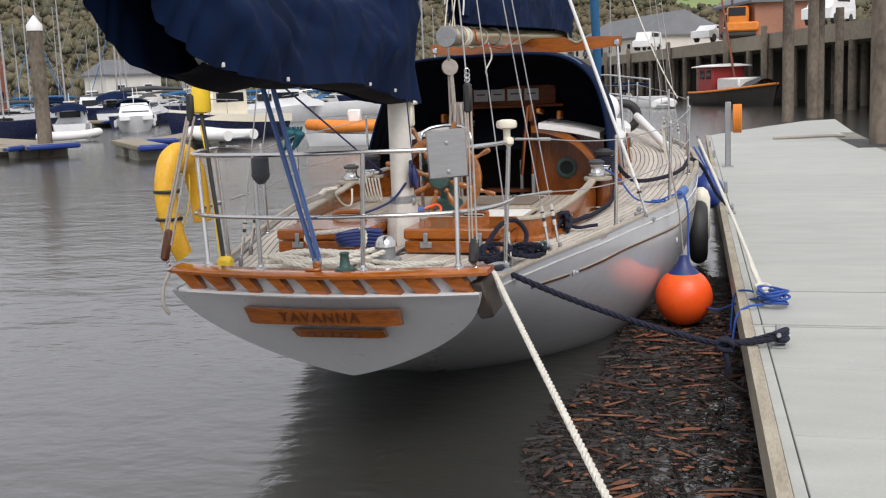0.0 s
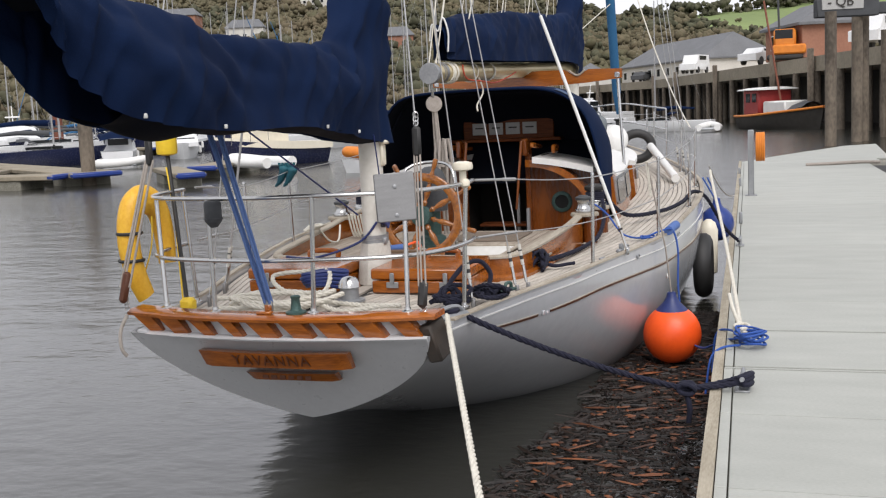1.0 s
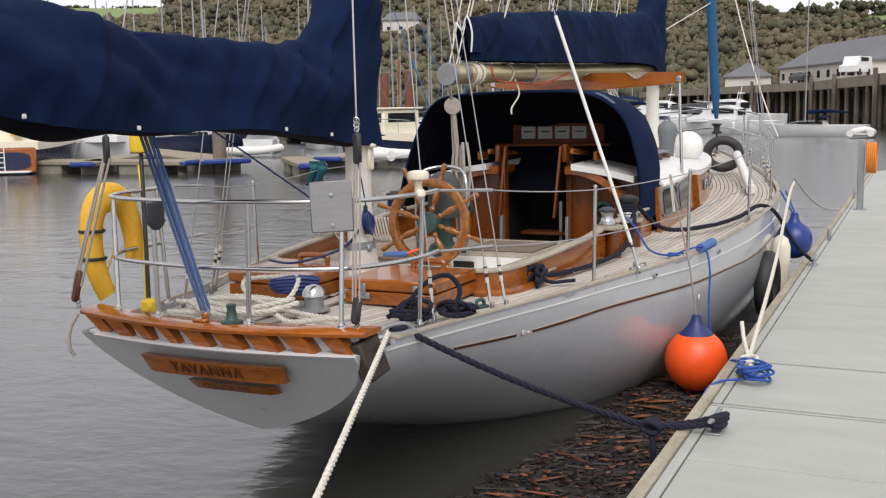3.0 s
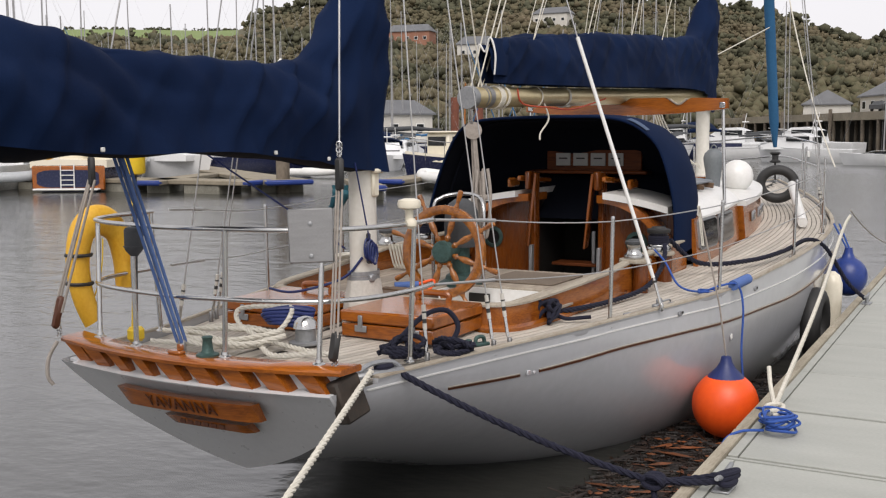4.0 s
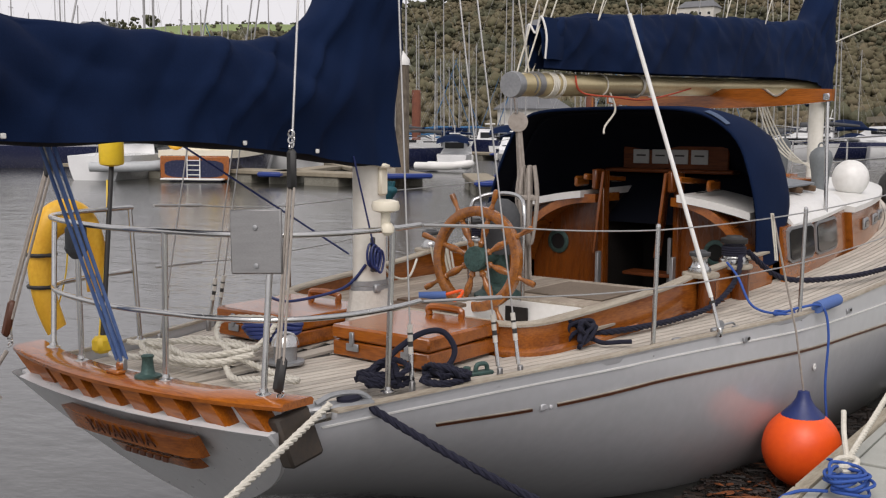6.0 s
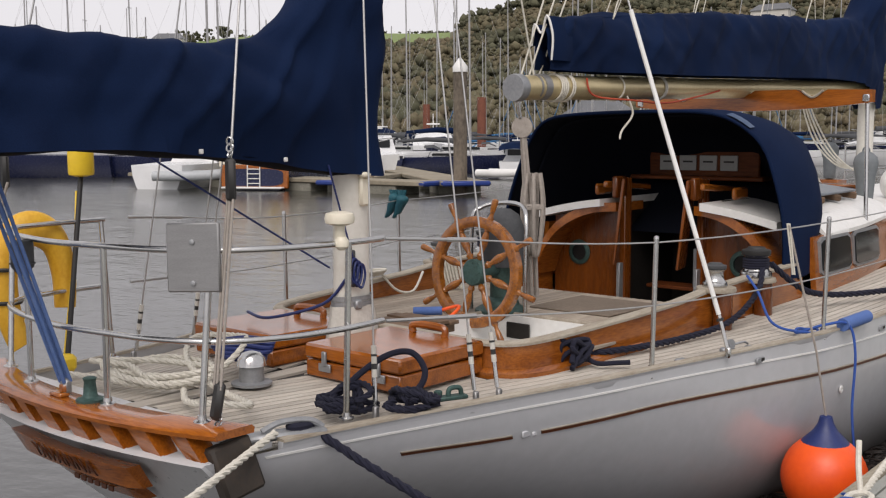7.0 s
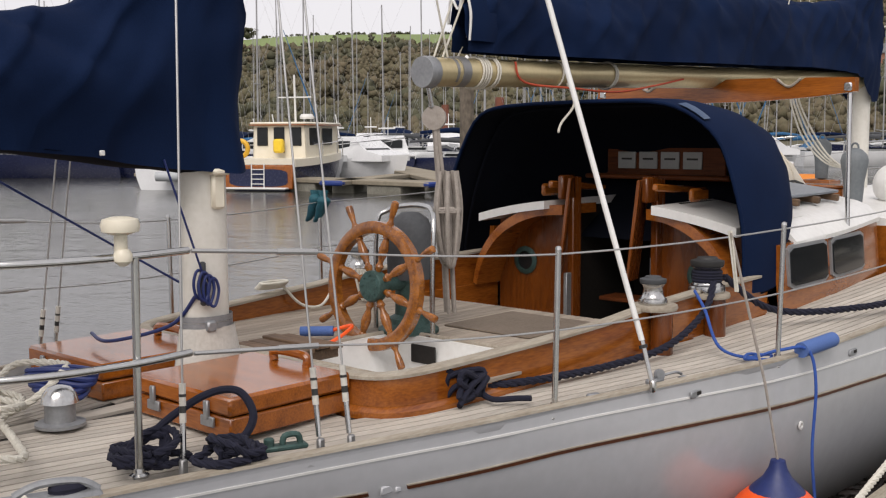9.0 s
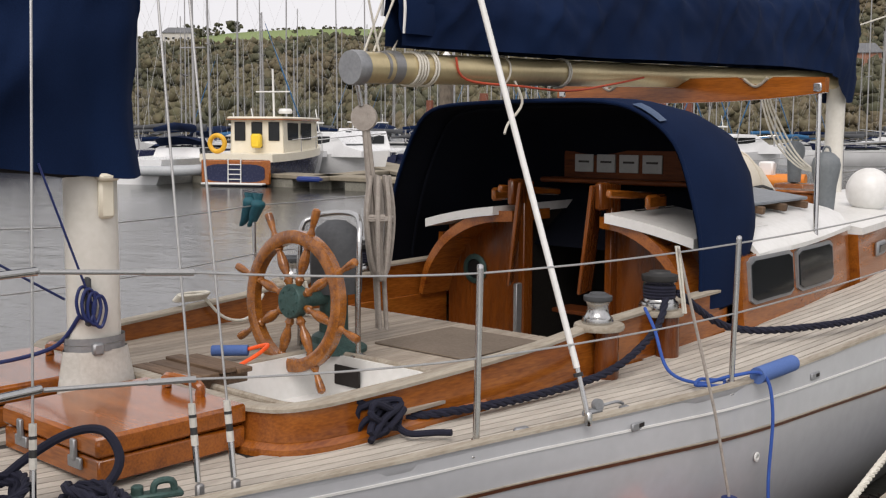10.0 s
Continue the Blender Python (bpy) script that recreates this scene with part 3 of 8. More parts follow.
# ---- stern rail ----
RAIL = [(1.06, 0.95), (1.08, 0.72), (1.04, 0.42), (0.90, 0.17), (0.66, 0.05), (0.40, 0.0), (0.05, -0.02), (-0.3, 0.02), (-0.6, 0.10), (-0.78, 0.24), (-0.87, 0.5), (-0.90, 0.80)]
for z, nm in ((1.325, "top_rail"), (0.965, "middle_rail")):
    m = Mesh()
    m.tube(spline([(x, y, z - (0.004 if i > 5 else 0)) for i, (x, y) in enumerate(RAIL)], 5), 0.0135, 10)
    part(nm, m, "steel", yacht, "polished stainless tube")
for (x, y), (fx, fy) in (((1.08, 0.73), (1.03, 0.75)), ((0.89, 0.165), (0.90, 0.10)), ((0.40, 0.0), (0.36, 0.02)), ((-0.27, 0.015), (-0.27, 0.02)), ((-0.72, 0.19), (-0.66, 0.12)), ((-0.90, 0.78), (-0.86, 0.8))):
    m = Mesh()
    z0 = 0.655 if fy < 0.5 else 0.56
    m.tube([(fx, fy, z0), (x, y, 1.32)], 0.014, 10)
    m.lathe([(0.035, 0), (0.034, 0.008), (0.02, 0.015), (0.018, 0.03)], (fx, fy, z0), 12)
    part("rail_post", m, "steel", yacht)
m = Mesh()
m.box((0.225, 0.02, 0.27), (0, 0, 0), 0.006)
pl = part("mounting_plate", m, "dullsteel", yacht, "scuffed square steel mounting plate")
pl.matrix_local = pose(0.855, 0.115, 1.30, -3, -2, 27)
for z in (0.06, -0.1):
    m = Mesh()
    m.lathe([(0.011, 0), (0.011, 0.006), (0.006, 0.008)], (0, 0, 0), 10, pose(0, -0.01, z, 90))
    part("bolt", m, "galv", pl)
# aerial dome on the rail
m = Mesh()
m.lathe([(0.022, 0), (0.022, 0.09), (0.026, 0.1)], (1.08, 0.68, 1.31), 14)
m.lathe([(0.03, 0.09), (0.06, 0.1), (0.064, 0.12), (0.058, 0.14), (0.03, 0.148)], (1.08, 0.68, 1.31), 20)
m.lathe([(0.012, -0.028), (0.03, -0.012), (0.032, 0.01), (0.02, 0.028)], (1.09, 0.68, 1.325), 12)
part("aerial_dome", m, "cream", yacht, "cream plastic aerial dome")
# green bollard and mooring ring
m = Mesh()
m.lathe([(0.06, 0), (0.06, 0.012), (0.035, 0.02), (0.03, 0.03), (0.024, 0.085), (0.03, 0.1), (0.022, 0.105)], (0.26, 0.0, 0.657), 16)
part("bollard", m, "bronze", yacht, "green bronze bollard")
m = Mesh()
m.box((0.09, 0.05, 0.02), (0.08, -0.04, 0.668), 0.006)
m.box((0.045, 0.03, 0.05), (0.10, -0.03, 0.695), 0.012)
part("deck_eye", m, "varnish", yacht)
# lantern pot
m = Mesh()
m.lathe([(0.02, -0.11), (0.045, -0.08), (0.05, -0.07), (0.05, 0.03), (0.042, 0.042)], (-0.21, -0.03, 1.27), 16)
m.lathe([(0.056, -0.062), (0.056, -0.056)], (-0.21, -0.03, 1.27), 16)
part("stern_lamp", m, "canvasgrey", yacht, "dark grey stern lamp")

# ---- stanchions and guard wires ----
POSTS = [2.45, 3.92, 6.2, 8.1, 9.9, 11.7]
for side in (1, -1):
    tops, mids = [], []
    for y in POSTS:
        x, z = CX + side * (beam(y) - (0.045 if y < 5 else 0.085)), deck_z(CX + side * beam(y), y)
        hgt = 0.72
        m = Mesh()
        m.tube([(x, y, z), (x + side * 0.015, y, z + hgt)], 0.0135, 10)
        m.lathe([(0.0145, 0), (0.012, 0.012), (0.004, 0.016)], (x + side * 0.015, y, z + hgt), 10)
        m.box((0.07, 0.12, 0.012), (x, y, z + 0.008), 0.004)
        m.lathe([(0.02, 0), (0.018, 0.05)], (x, y, z + 0.01), 10)
        part("stanchion", m, "steel", yacht)
        tops.append((x + side * 0.015, y, z + hgt - 0.02))
        mids.append((x + side * 0.008, y, z + hgt * 0.52))
    x = 1.08 if side > 0 else -0.90
    for row, z in ((tops, 1.325), (mids, 0.965)):
        m = Mesh()
        a = Vector((x, 0.95, z))
        b = Vector(row[0])
        m.tube([a, a.lerp(b, 0.2)], 0.008, 8)
        m.tube([a.lerp(b, 0.2), a.lerp(b, 0.3)], 0.011, 8)
        pts = []
        for p, q in zip([a.lerp(b, 0.3)] + row, row + [(CX, 13.4, row[-1][2])]):
            pts += sag(p, q, 0.012, 6)[:-1]
        m.tube(pts, 0.0042, 6)
        part("guard_wire", m, "wire", yacht)

# ---- cockpit ----
def mirror(x, side):
    return CX + side * (x - CX)


COAM = [(0.10, 1.88), (0.45, 1.865), (0.75, 1.85), (0.90, 1.86), (1.02, 1.92), (1.09, 2.04), (1.13, 2.25), (1.165, 2.6), (1.20, 3.0), (1.225, 3.5), (1.235, 4.0), (1.24, 4.5), (1.24, 5.06)]
COAM_TOP = [(1.9, 0.695), (2.1, 0.705), (2.7, 0.732), (3.3, 0.765), (3.5, 0.785), (3.65, 0.80), (4.4, 0.835), (5.1, 0.85)]
for side in (1, -1):
    line = spline([(mirror(x, side), y, 0) for x, y in COAM], 5)
    rows, caprows = [], []
    for i, p in enumerate(line):
        d = (line[min(i + 1, len(line) - 1)] - line[max(i - 1, 0)]).normalized()
        nrm = Vector((d.y, -d.x, 0)) * side
        top = lerp_table(COAM_TOP, p.y)
        z0 = 0.50
        a, b = p, p - nrm * 0.035
        rows.append([(a.x, a.y, z0), (a.x, a.y, top), (b.x, b.y, top), (b.x, b.y, z0)])
        c0, c1 = p + nrm * 0.014, p - nrm * 0.055
        caprows.append([(c0.x, c0.y, top), (c0.x, c0.y, top + 0.014), (c0.x - nrm.x * 0.01, c0.y - nrm.y * 0.01, top + 0.024), (c1.x + nrm.x * 0.01, c1.y + nrm.y * 0.01, top + 0.024), (c1.x, c1.y, top + 0.014), (c1.x, c1.y, top)])
    m = Mesh()
    m.loft(rows, closed=True, cap=True)
    part("coaming", m, "varnish", yacht, "varnished curved cockpit coaming")
    m = Mesh()
    m.loft(caprows, closed=True, cap=True)
    part("coaming_cap", m, "capwood", yacht, "greyed coaming capping")
    m = Mesh()
    rows = []
    for i, p in enumerate(line[8:40]):
        j = i + 8
        d = (line[j + 1] - line[j - 1]).normalized()
        nrm = Vector((d.y, -d.x, 0)) * side
        z = deck_z(p.x, p.y)
        a = p + nrm * 0.004
        b = p + nrm * 0.03
        rows.append([(a.x, a.y, z - 0.01), (a.x, a.y, z + 0.04), (b.x, b.y, z + 0.02), (b.x, b.y, z - 0.01)])
    m.loft(rows, closed=True, cap=True)
    part("coaming_fillet", m, "varnish", yacht)
FLOOR = 0.632
for k in range(34):
    x0 = CX - 1.08 + k * 0.0635
    x1 = x0 + 0.057
    segs = [(1.92, 4.10)]
    xm = max(abs(x0 - CX), abs(x1 - CX))
    if xm > 0.85:
        segs = [(1.94 + (xm - 0.85) * 1.7, 4.10)]
    if x1 > 0.06 and x0 < 0.80:
        segs = [(segs[0][0], 2.16), (2.98, 4.10)]
    for a, b in segs:
        m = Mesh()
        m.box((x1 - x0, b - a, 0.02), ((x0 + x1) / 2, (a + b) / 2, FLOOR - 0.01), 0.003)
        part("floor_board", m, "sole", yacht, smooth=0)
m = Mesh()
m.box((2.2, 0.035, 0.40), (CX, 4.085, 0.415), 0.004)
part("step_riser", m, "varnish_x", yacht)
for k in range(35):
    m = Mesh()
    m.box((0.057, 1.05, 0.02), (CX - 1.08 + k * 0.0635, 4.63, 0.225), 0.003)
    part("lower_floor_board", m, "sole", yacht, smooth=0)
for side in (1, -1):
    m = Mesh()
    m.box((0.03, 1.0, 0.42), (mirror(1.19, side), 4.62, 0.41), 0.004)
    part("cockpit_lining", m, "varnish", yacht)
m = Mesh()
ring = [(0.43 + 0.40 * max(-1, min(1, 1.35 * math.cos(a))), 2.57 + 0.43 * max(-1, min(1, 1.35 * math.sin(a)))) for a in [2 * math.pi * i / 40 for i in range(40)]]
m.loft([[(x, y, FLOOR + 0.004) for x, y in ring], [(0.43 + (x - 0.43) * 0.93, 2.57 + (y - 2.57) * 0.93, FLOOR + 0.004) for x, y in ring],
        [(0.43 + (x - 0.43) * 0.92, 2.57 + (y - 2.57) * 0.92, FLOOR - 0.03) for x, y in ring],
        [(0.43 + (x - 0.43) * 0.85, 2.57 + (y - 2.57) * 0.85, 0.44) for x, y in ring],
        [(0.43 + (x - 0.43) * 0.3, 2.57 + (y - 2.57) * 0.3, 0.43) for x, y in ring]], closed=True)
m.f.append(tuple(range(len(m.v) - 40, len(m.v))))
part("footwell", m, "white", yacht, "white moulded footwell")
m = Mesh()
m.tube([(x, y, FLOOR + 0.006) for x, y in ring], 0.016, 8, closed=True)
part("footwell_rim", m, "capwood", yacht, "greyed timber footwell rim")
# Dark plate drawn for the shaded drain hole of the footwell.
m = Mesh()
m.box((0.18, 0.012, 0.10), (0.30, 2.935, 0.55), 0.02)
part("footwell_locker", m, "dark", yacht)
gr = thing("wooden_grating", "small worn brown slatted board lying on the cockpit floor", "grating", (0, 0, 0))
for i in range(4):
    m = Mesh()
    m.box((0.42, 0.085, 0.022), (0.12, 2.02 + i * 0.09, FLOOR + 0.06 + 0.012 * (i == 2)), 0.004)
    part("slat", m, "oldboard", gr)
for x in (-0.04, 0.28):
    m = Mesh()
    m.box((0.035, 0.36, 0.05), (x, 2.15, FLOOR + 0.025), 0.004)
    part("batten", m, "oldboard", gr)
m = Mesh()
m.box((0.62, 0.62, 0.012), (0.42, 3.62, FLOOR + 0.006), 0.004)
solo("hatch_board", m, material("grey_mat", (0.19, 0.15, 0.115), 0.9, second=(0.12, 0.095, 0.07), fine=60, bump=0.3), "grey-brown board on the cockpit floor", "board")

# ---- deck lockers ----
def locker(xc, yc, wx, wy):
    lk = []
    z0, z1, z2 = 0.555, 0.643, 0.722
    m = Mesh()
    m.box((wx, wy, z1 - z0 - 0.003), (xc, yc, (z0 + z1) / 2 - 0.002), 0.008)
    body = part("locker", m, "varnish_x", yacht, "varnished deck locker with hinged lid")
    m = Mesh()
    m.box((wx + 0.012, wy + 0.012, z2 - z1 - 0.003), (xc, yc, (z1 + z2) / 2 + 0.002), 0.012)
    part("lid", m, "varnish_x", body)
    for dx in (-wx * 0.27, wx * 0.3):
        m = Mesh()
        m.box((0.085, 0.012, 0.04), (xc + dx, yc - wy / 2 - 0.01, z1 - 0.03), 0.003)
        m.box((0.03, 0.016, 0.075), (xc + dx, yc - wy / 2 - 0.014, z1 + 0.015), 0.004)
        part("latch", m, "galv", body, "dull metal latch")
    m = Mesh()
    m.tube(spline([(xc - 0.11, yc + wy * 0.42, z2), (xc - 0.10, yc + wy * 0.42, z2 + 0.045), (xc + 0.10, yc + wy * 0.42, z2 + 0.045), (xc + 0.11, yc + wy * 0.42, z2)], 4), 0.02, 8)
    part("grab_handle", m, "varnish_x", body)


locker(0.565, 1.54, 0.66, 0.62)
locker(-0.365, 1.54, 0.66, 0.62)

# ---- deck ventilator, cleats ----
m = Mesh()
m.lathe([(0.10, 0), (0.10, 0.012), (0.062, 0.018), (0.060, 0.095)], (0.21, 0.90, 0.562), 20)
v = part("ventilator", m, "galv", yacht, "grey ventilator with steel cowl")
m = Mesh()
m.lathe([(0.075, 0.095), (0.072, 0.105), (0.066, 0.13), (0.045, 0.155), (0.01, 0.165)], (0.21, 0.90, 0.562), 20)
part("cowl", m, "steel", v)
m = Mesh()
m.box((0.055, 0.17, 0.02), (0, 0, 0), 0.006)
m.tube(spline([(0, 0.06, 0), (0, 0.05, 0.04), (0, 0.0, 0.04), (0, -0.01, 0)], 4), 0.012, 8)
m.lathe([(0.02, 0), (0.02, 0.035), (0.012, 0.04)], (0, -0.06, 0), 10)
o = part("deck_cleat", m, "bronze", yacht, "green bronze deck cleat")
o.matrix_local = pose(1.16, 1.28, 0.575, 0, 0, -22)
m = Mesh()
m.box((0.026, 0.62, 0.010), (0, 0, 0), 0.003)
m.box((0.034, 0.07, 0.022), (0, -0.29, 0.008), 0.008)
m.box((0.040, 0.10, 0.030), (0.0, 0.10, 0.018), 0.009)
m.lathe([(0.026, -0.012), (0.028, 0.0), (0.026, 0.012)], (0.0, 0.13, 0.045), 14, pose(0, 0, 0, 0, 80, 0))
m.tube(spline([(0.0, 0.16, 0.04), (0.02, 0.22, 0.05), (0.0, 0.28, 0.03)], 5), 0.007, 8)
m.box((0.034, 0.05, 0.022), (0, 0.29, 0.008), 0.008)
o = part("genoa_car", m, "galv", yacht, "grey metal sheet track and car")
o.matrix_local = pose(1.62, 2.98, 0.565, 0, 0, -12)
for y, drop in ((3.24, 0.055), (4.64, 0.075)):
    m = Mesh()
    p = hull_at(y, drop, 1, 0.002)
    m.box((0.012, 0.10, 0.035), (p.x, p.y, p.z), 0.005)
    part("scupper", m, "galv", yacht)
    # Opening is a dark plate, its shade put into the colour.
    m = Mesh()
    m.box((0.012, 0.045, 0.022), (p.x + 0.002, p.y + 0.02, p.z + 0.002), 0.004)
    part("scupper_opening", m, "dark", yacht)
m = Mesh()
p = hull_at(4.10, 0.375, 1, 0.003)
m.lathe([(0.024, 0), (0.024, 0.006), (0.014, 0.008), (0.012, 0.0)], p, 16, pose(0, 0, 0, 0, 90, 0))
part("skin_fitting", m, "white", yacht)
m = Mesh()
p = hull_at(1.555, 0.180, 1, 0.0)
m.box((0.012, 0.07, 0.035), p, 0.005, turn=pose(0, 0, 0, 0, 6, 0))
p = hull_at(1.60, 0.188, 1, 0.0)
m.box((0.012, 0.03, 0.022), p, 0.004)
part("strake_patch", m, "hull", yacht)

# ---- winches on their posts ----
def winch(x, y, z, scale, black_top):
    w = thing_part = Mesh()
    w.lathe([(0.075, 0), (0.078, 0.012), (0.074, 0.03), (0.066, 0.034), (0.055, 0.05), (0.05, 0.085), (0.058, 0.105), (0.07, 0.112)], (0, 0, 0), 24)
    o = part("winch", w, "steel", yacht, "chromed sheet winch")
    o.matrix_local = Matrix.Translation((x, y, z)) @ Matrix.Scale(scale, 4)
    t = Mesh()
    t.lathe([(0.066, 0.113), (0.07, 0.118), (0.07, 0.135), (0.045, 0.142), (0.04, 0.15), (0.02, 0.152)], (0, 0, 0), 24)
    part("winch_top", t, "black" if black_top else "canvasgrey", o)
    if black_top:
        t = Mesh()
        for k in range(4):
            t.tube([(0.056 * math.cos(a), 0.056 * math.sin(a), 0.052 + 0.012 * k) for a in [2 * math.pi * i / 16 for i in range(16)]], 0.009, 6, closed=True)
        part("rope_wrap", t, "rope_navy", o)
    return o


for side in (1, -1):
    for y, sc, bt in ((3.72, 1.0, False), (4.30, 1.35, True)):
        x = mirror(1.37, side)
        m = Mesh()
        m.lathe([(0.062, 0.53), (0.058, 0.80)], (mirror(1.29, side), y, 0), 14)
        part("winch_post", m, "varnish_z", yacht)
        m = Mesh()
        m.lathe([(0.12, 0.80), (0.125, 0.812), (0.12, 0.828)], (mirror(1.245, side), y, 0), 20)
        part("winch_pad", m, "capwood", yacht)
        winch(mirror(1.235, side), y, 0.828, sc, bt)

# ---- steering wheel ----
HUB = Vector((0.07, 2.80, 0.915))
tilt = pose(*HUB, 90 - 4, 0, 0)
m = Mesh()
m.lathe([(0.285, -0.022), (0.285, 0.022), (0.30, 0.03), (0.335, 0.03), (0.35, 0.022), (0.352, 0), (0.35, -0.022), (0.335, -0.03), (0.30, -0.03), (0.285, -0.022)], (0, 0, 0), 48, cap=False)
wh = part("steering_wheel", m, "bright", yacht, "varnished eight-spoked ship's wheel")
wh.matrix_local = tilt
m = Mesh()
m.lathe([(0.075, -0.03), (0.085, -0.02), (0.085, 0.03), (0.078, 0.04), (0.02, 0.044)], (0, 0, 0), 24)
for i in range(8):
    a = 2 * math.pi * i / 8
    m.lathe([(0.006, 0), (0.006, 0.008), (0.003, 0.009)], (0.058 * math.cos(a), 0.058 * math.sin(a), 0.038), 8)
part("hub", m, "bronze", wh, "green bronze hub")
for i in range(8):
    a = 2 * math.pi * (i + 0.64) / 8
    m = Mesh()
    prof = [(0.012, 0.08), (0.02, 0.10), (0.024, 0.115), (0.016, 0.125), (0.014, 0.14), (0.025, 0.18), (0.027, 0.21), (0.02, 0.25), (0.015, 0.268), (0.022, 0.275), (0.02, 0.29)]
    m.lathe(prof, (0, 0, 0), 10, pose(0, 0, 0, 0, 0, math.degrees(a)) @ pose(0, 0, 0, 0, 90, 0))
    part("spoke", m, "bright", wh)
    m = Mesh()
    prof = [(0.02, 0.345), (0.022, 0.355), (0.014, 0.37), (0.013, 0.385), (0.019, 0.42), (0.022, 0.455), (0.02, 0.475), (0.008, 0.482)]
    m.lathe(prof, (0, 0, 0), 10, pose(0, 0, 0, 0, 0, math.degrees(a)) @ pose(0, 0, 0, 0, 90, 0))
    part("wheel_handle", m, "bright", wh)
m = Mesh()
m.lathe([(0.17, 0), (0.17, 0.02), (0.12, 0.05), (0.11, 0.08), (0.075, 0.1), (0.07, 0.35), (0.10, 0.42), (0.11, 0.5)], (0.07, 3.06, FLOOR), 24)
bn = part("binnacle", m, "bronze", yacht, "green painted steering pedestal with grey cover")
m = Mesh()
m.lathe([(0.13, 0.3), (0.135, 0.45), (0.13, 0.56), (0.10, 0.63), (0.05, 0.665), (0.01, 0.67)], (0.07, 3.08, FLOOR), 20)
part("binnacle_cover", m, "canvasgrey", bn, "grey canvas cover")
m = Mesh()
m.tube([(0.07, 2.82, 0.915), (0.07, 3.06, 0.915)], 0.04, 12)
part("wheel_shaft", m, "bronze", bn)
m = Mesh()
m.tube(spline([(0.29, 3.02, FLOOR), (0.29, 3.02, 1.0), (0.29, 3.03, 1.2), (0.24, 3.08, 1.30), (0.13, 3.14, 1.33), (0.0, 3.14, 1.33), (-0.11, 3.08, 1.30), (-0.15, 3.03, 1.2), (-0.15, 3.02, FLOOR)], 5), 0.0145, 10)
m.lathe([(0.04, 0), (0.038, 0.012), (0.018, 0.02)], (0.29, 3.02, FLOOR), 14)
part("binnacle_hoop", m, "steel", yacht, "polished stainless guard hoop")

# ---- cabin ----
def roof_z(x, y):
    k = (x - CX) / 1.25
    return 1.262 - 0.20 * k * k + 0.01 * (y - 5)


HOUSE = [(4.92, 1.18), (5.5, 1.16), (6.2, 1.13), (6.9, 1.06), (7.25, 1.02)]
for side in (1, -1):
    m = Mesh()
    rows = []
    for i in range(17):
        y = 5.14 + 1.96 * i / 16
        x = smooth_table(HOUSE, y)
        xo, zi = mirror(CX + x, side), 0.56
        zt = roof_z(xo, y) - 0.055
        rows.append([(xo + side * 0.05, y, zi), (xo, y, zt), (xo - side * 0.04, y, zt), (xo + side * 0.01, y, zi)])
    m.loft(rows, closed=True, cap=True)
    wall = part("cabin_side", m, "varnish", yacht, "varnished cabin side")
    for y0, y1 in ((5.22, 5.87), (5.94, 6.66)):
        ym = (y0 + y1) / 2
        x = smooth_table(HOUSE, ym)
        o = []
        for i in range(28):
            a = 2 * math.pi * i / 28
            cy, cz = max(-1, min(1, 1.3 * math.cos(a))), max(-1, min(1, 1.3 * math.sin(a)))
            yy, zz = ym + (y1 - y0) / 2 * cy, 0.885 + 0.140 * cz
            xx = CX + smooth_table(HOUSE, yy) + 0.05 * (1 - (zz - 0.56) / 0.6)
            o.append((xx, yy, zz))
        for inset, out, mat, nm in ((0.0, 0.012, "galv", "window_frame"), (0.16, 0.02, "glass", "pane")):
            m = Mesh()
            c = Vector((0, ym, 0.885))
            q = []
            for (xx, yy, zz) in o:
                yy2, zz2 = yy + (ym - yy) * inset * 0.4, zz + (0.885 - zz) * inset * 1.0
                q.append((mirror(xx + out, side), yy2, zz2))
            q2 = [(mirror(CX + (p[0] - CX) * side - 0.03, side), p[1], p[2]) for p in q]
            m.loft([q2, q], closed=True, cap=True)
            part(nm, m, mat, wall)
# coach roof, open along the companionway hatch
def roof_panel(name, y0, y1, k0, k1):
    m = Mesh()
    rows = []
    for i in range(9):
        y = y0 + (y1 - y0) * i / 8
        hw = smooth_table(HOUSE, y) + 0.02
        ks = [k0 + (k1 - k0) * j / 24 for j in range(25)]
        drop = [0.075 * max(0.0, (abs(k) - 0.86) / 0.14) ** 2 for k in ks]
        ring = [(CX + hw * k, y, roof_z(CX + hw * k, y) + 0.028 - e) for k, e in zip(ks, drop)]
        ring += [(CX + hw * k, y, roof_z(CX + hw * k, y) - 0.03 - 0.6 * e) for k, e in list(zip(ks, drop))[::-1]]
        rows.append(ring)
    m.loft(rows, closed=True, cap=True)
    return part(name, m, "white", yacht, "white painted coach roof")


roof_panel("coach_roof", 4.84, 5.86, -0.86, -0.36)
roof_panel("coach_roof", 4.84, 5.86, 0.36, 0.86)
roof_panel("coach_roof", 5.862, 7.12, -1, 1)
roof_panel("roof_edge", 5.36, 5.858, 0.864, 1)
roof_panel("roof_edge", 5.36, 5.858, -1, -0.864)
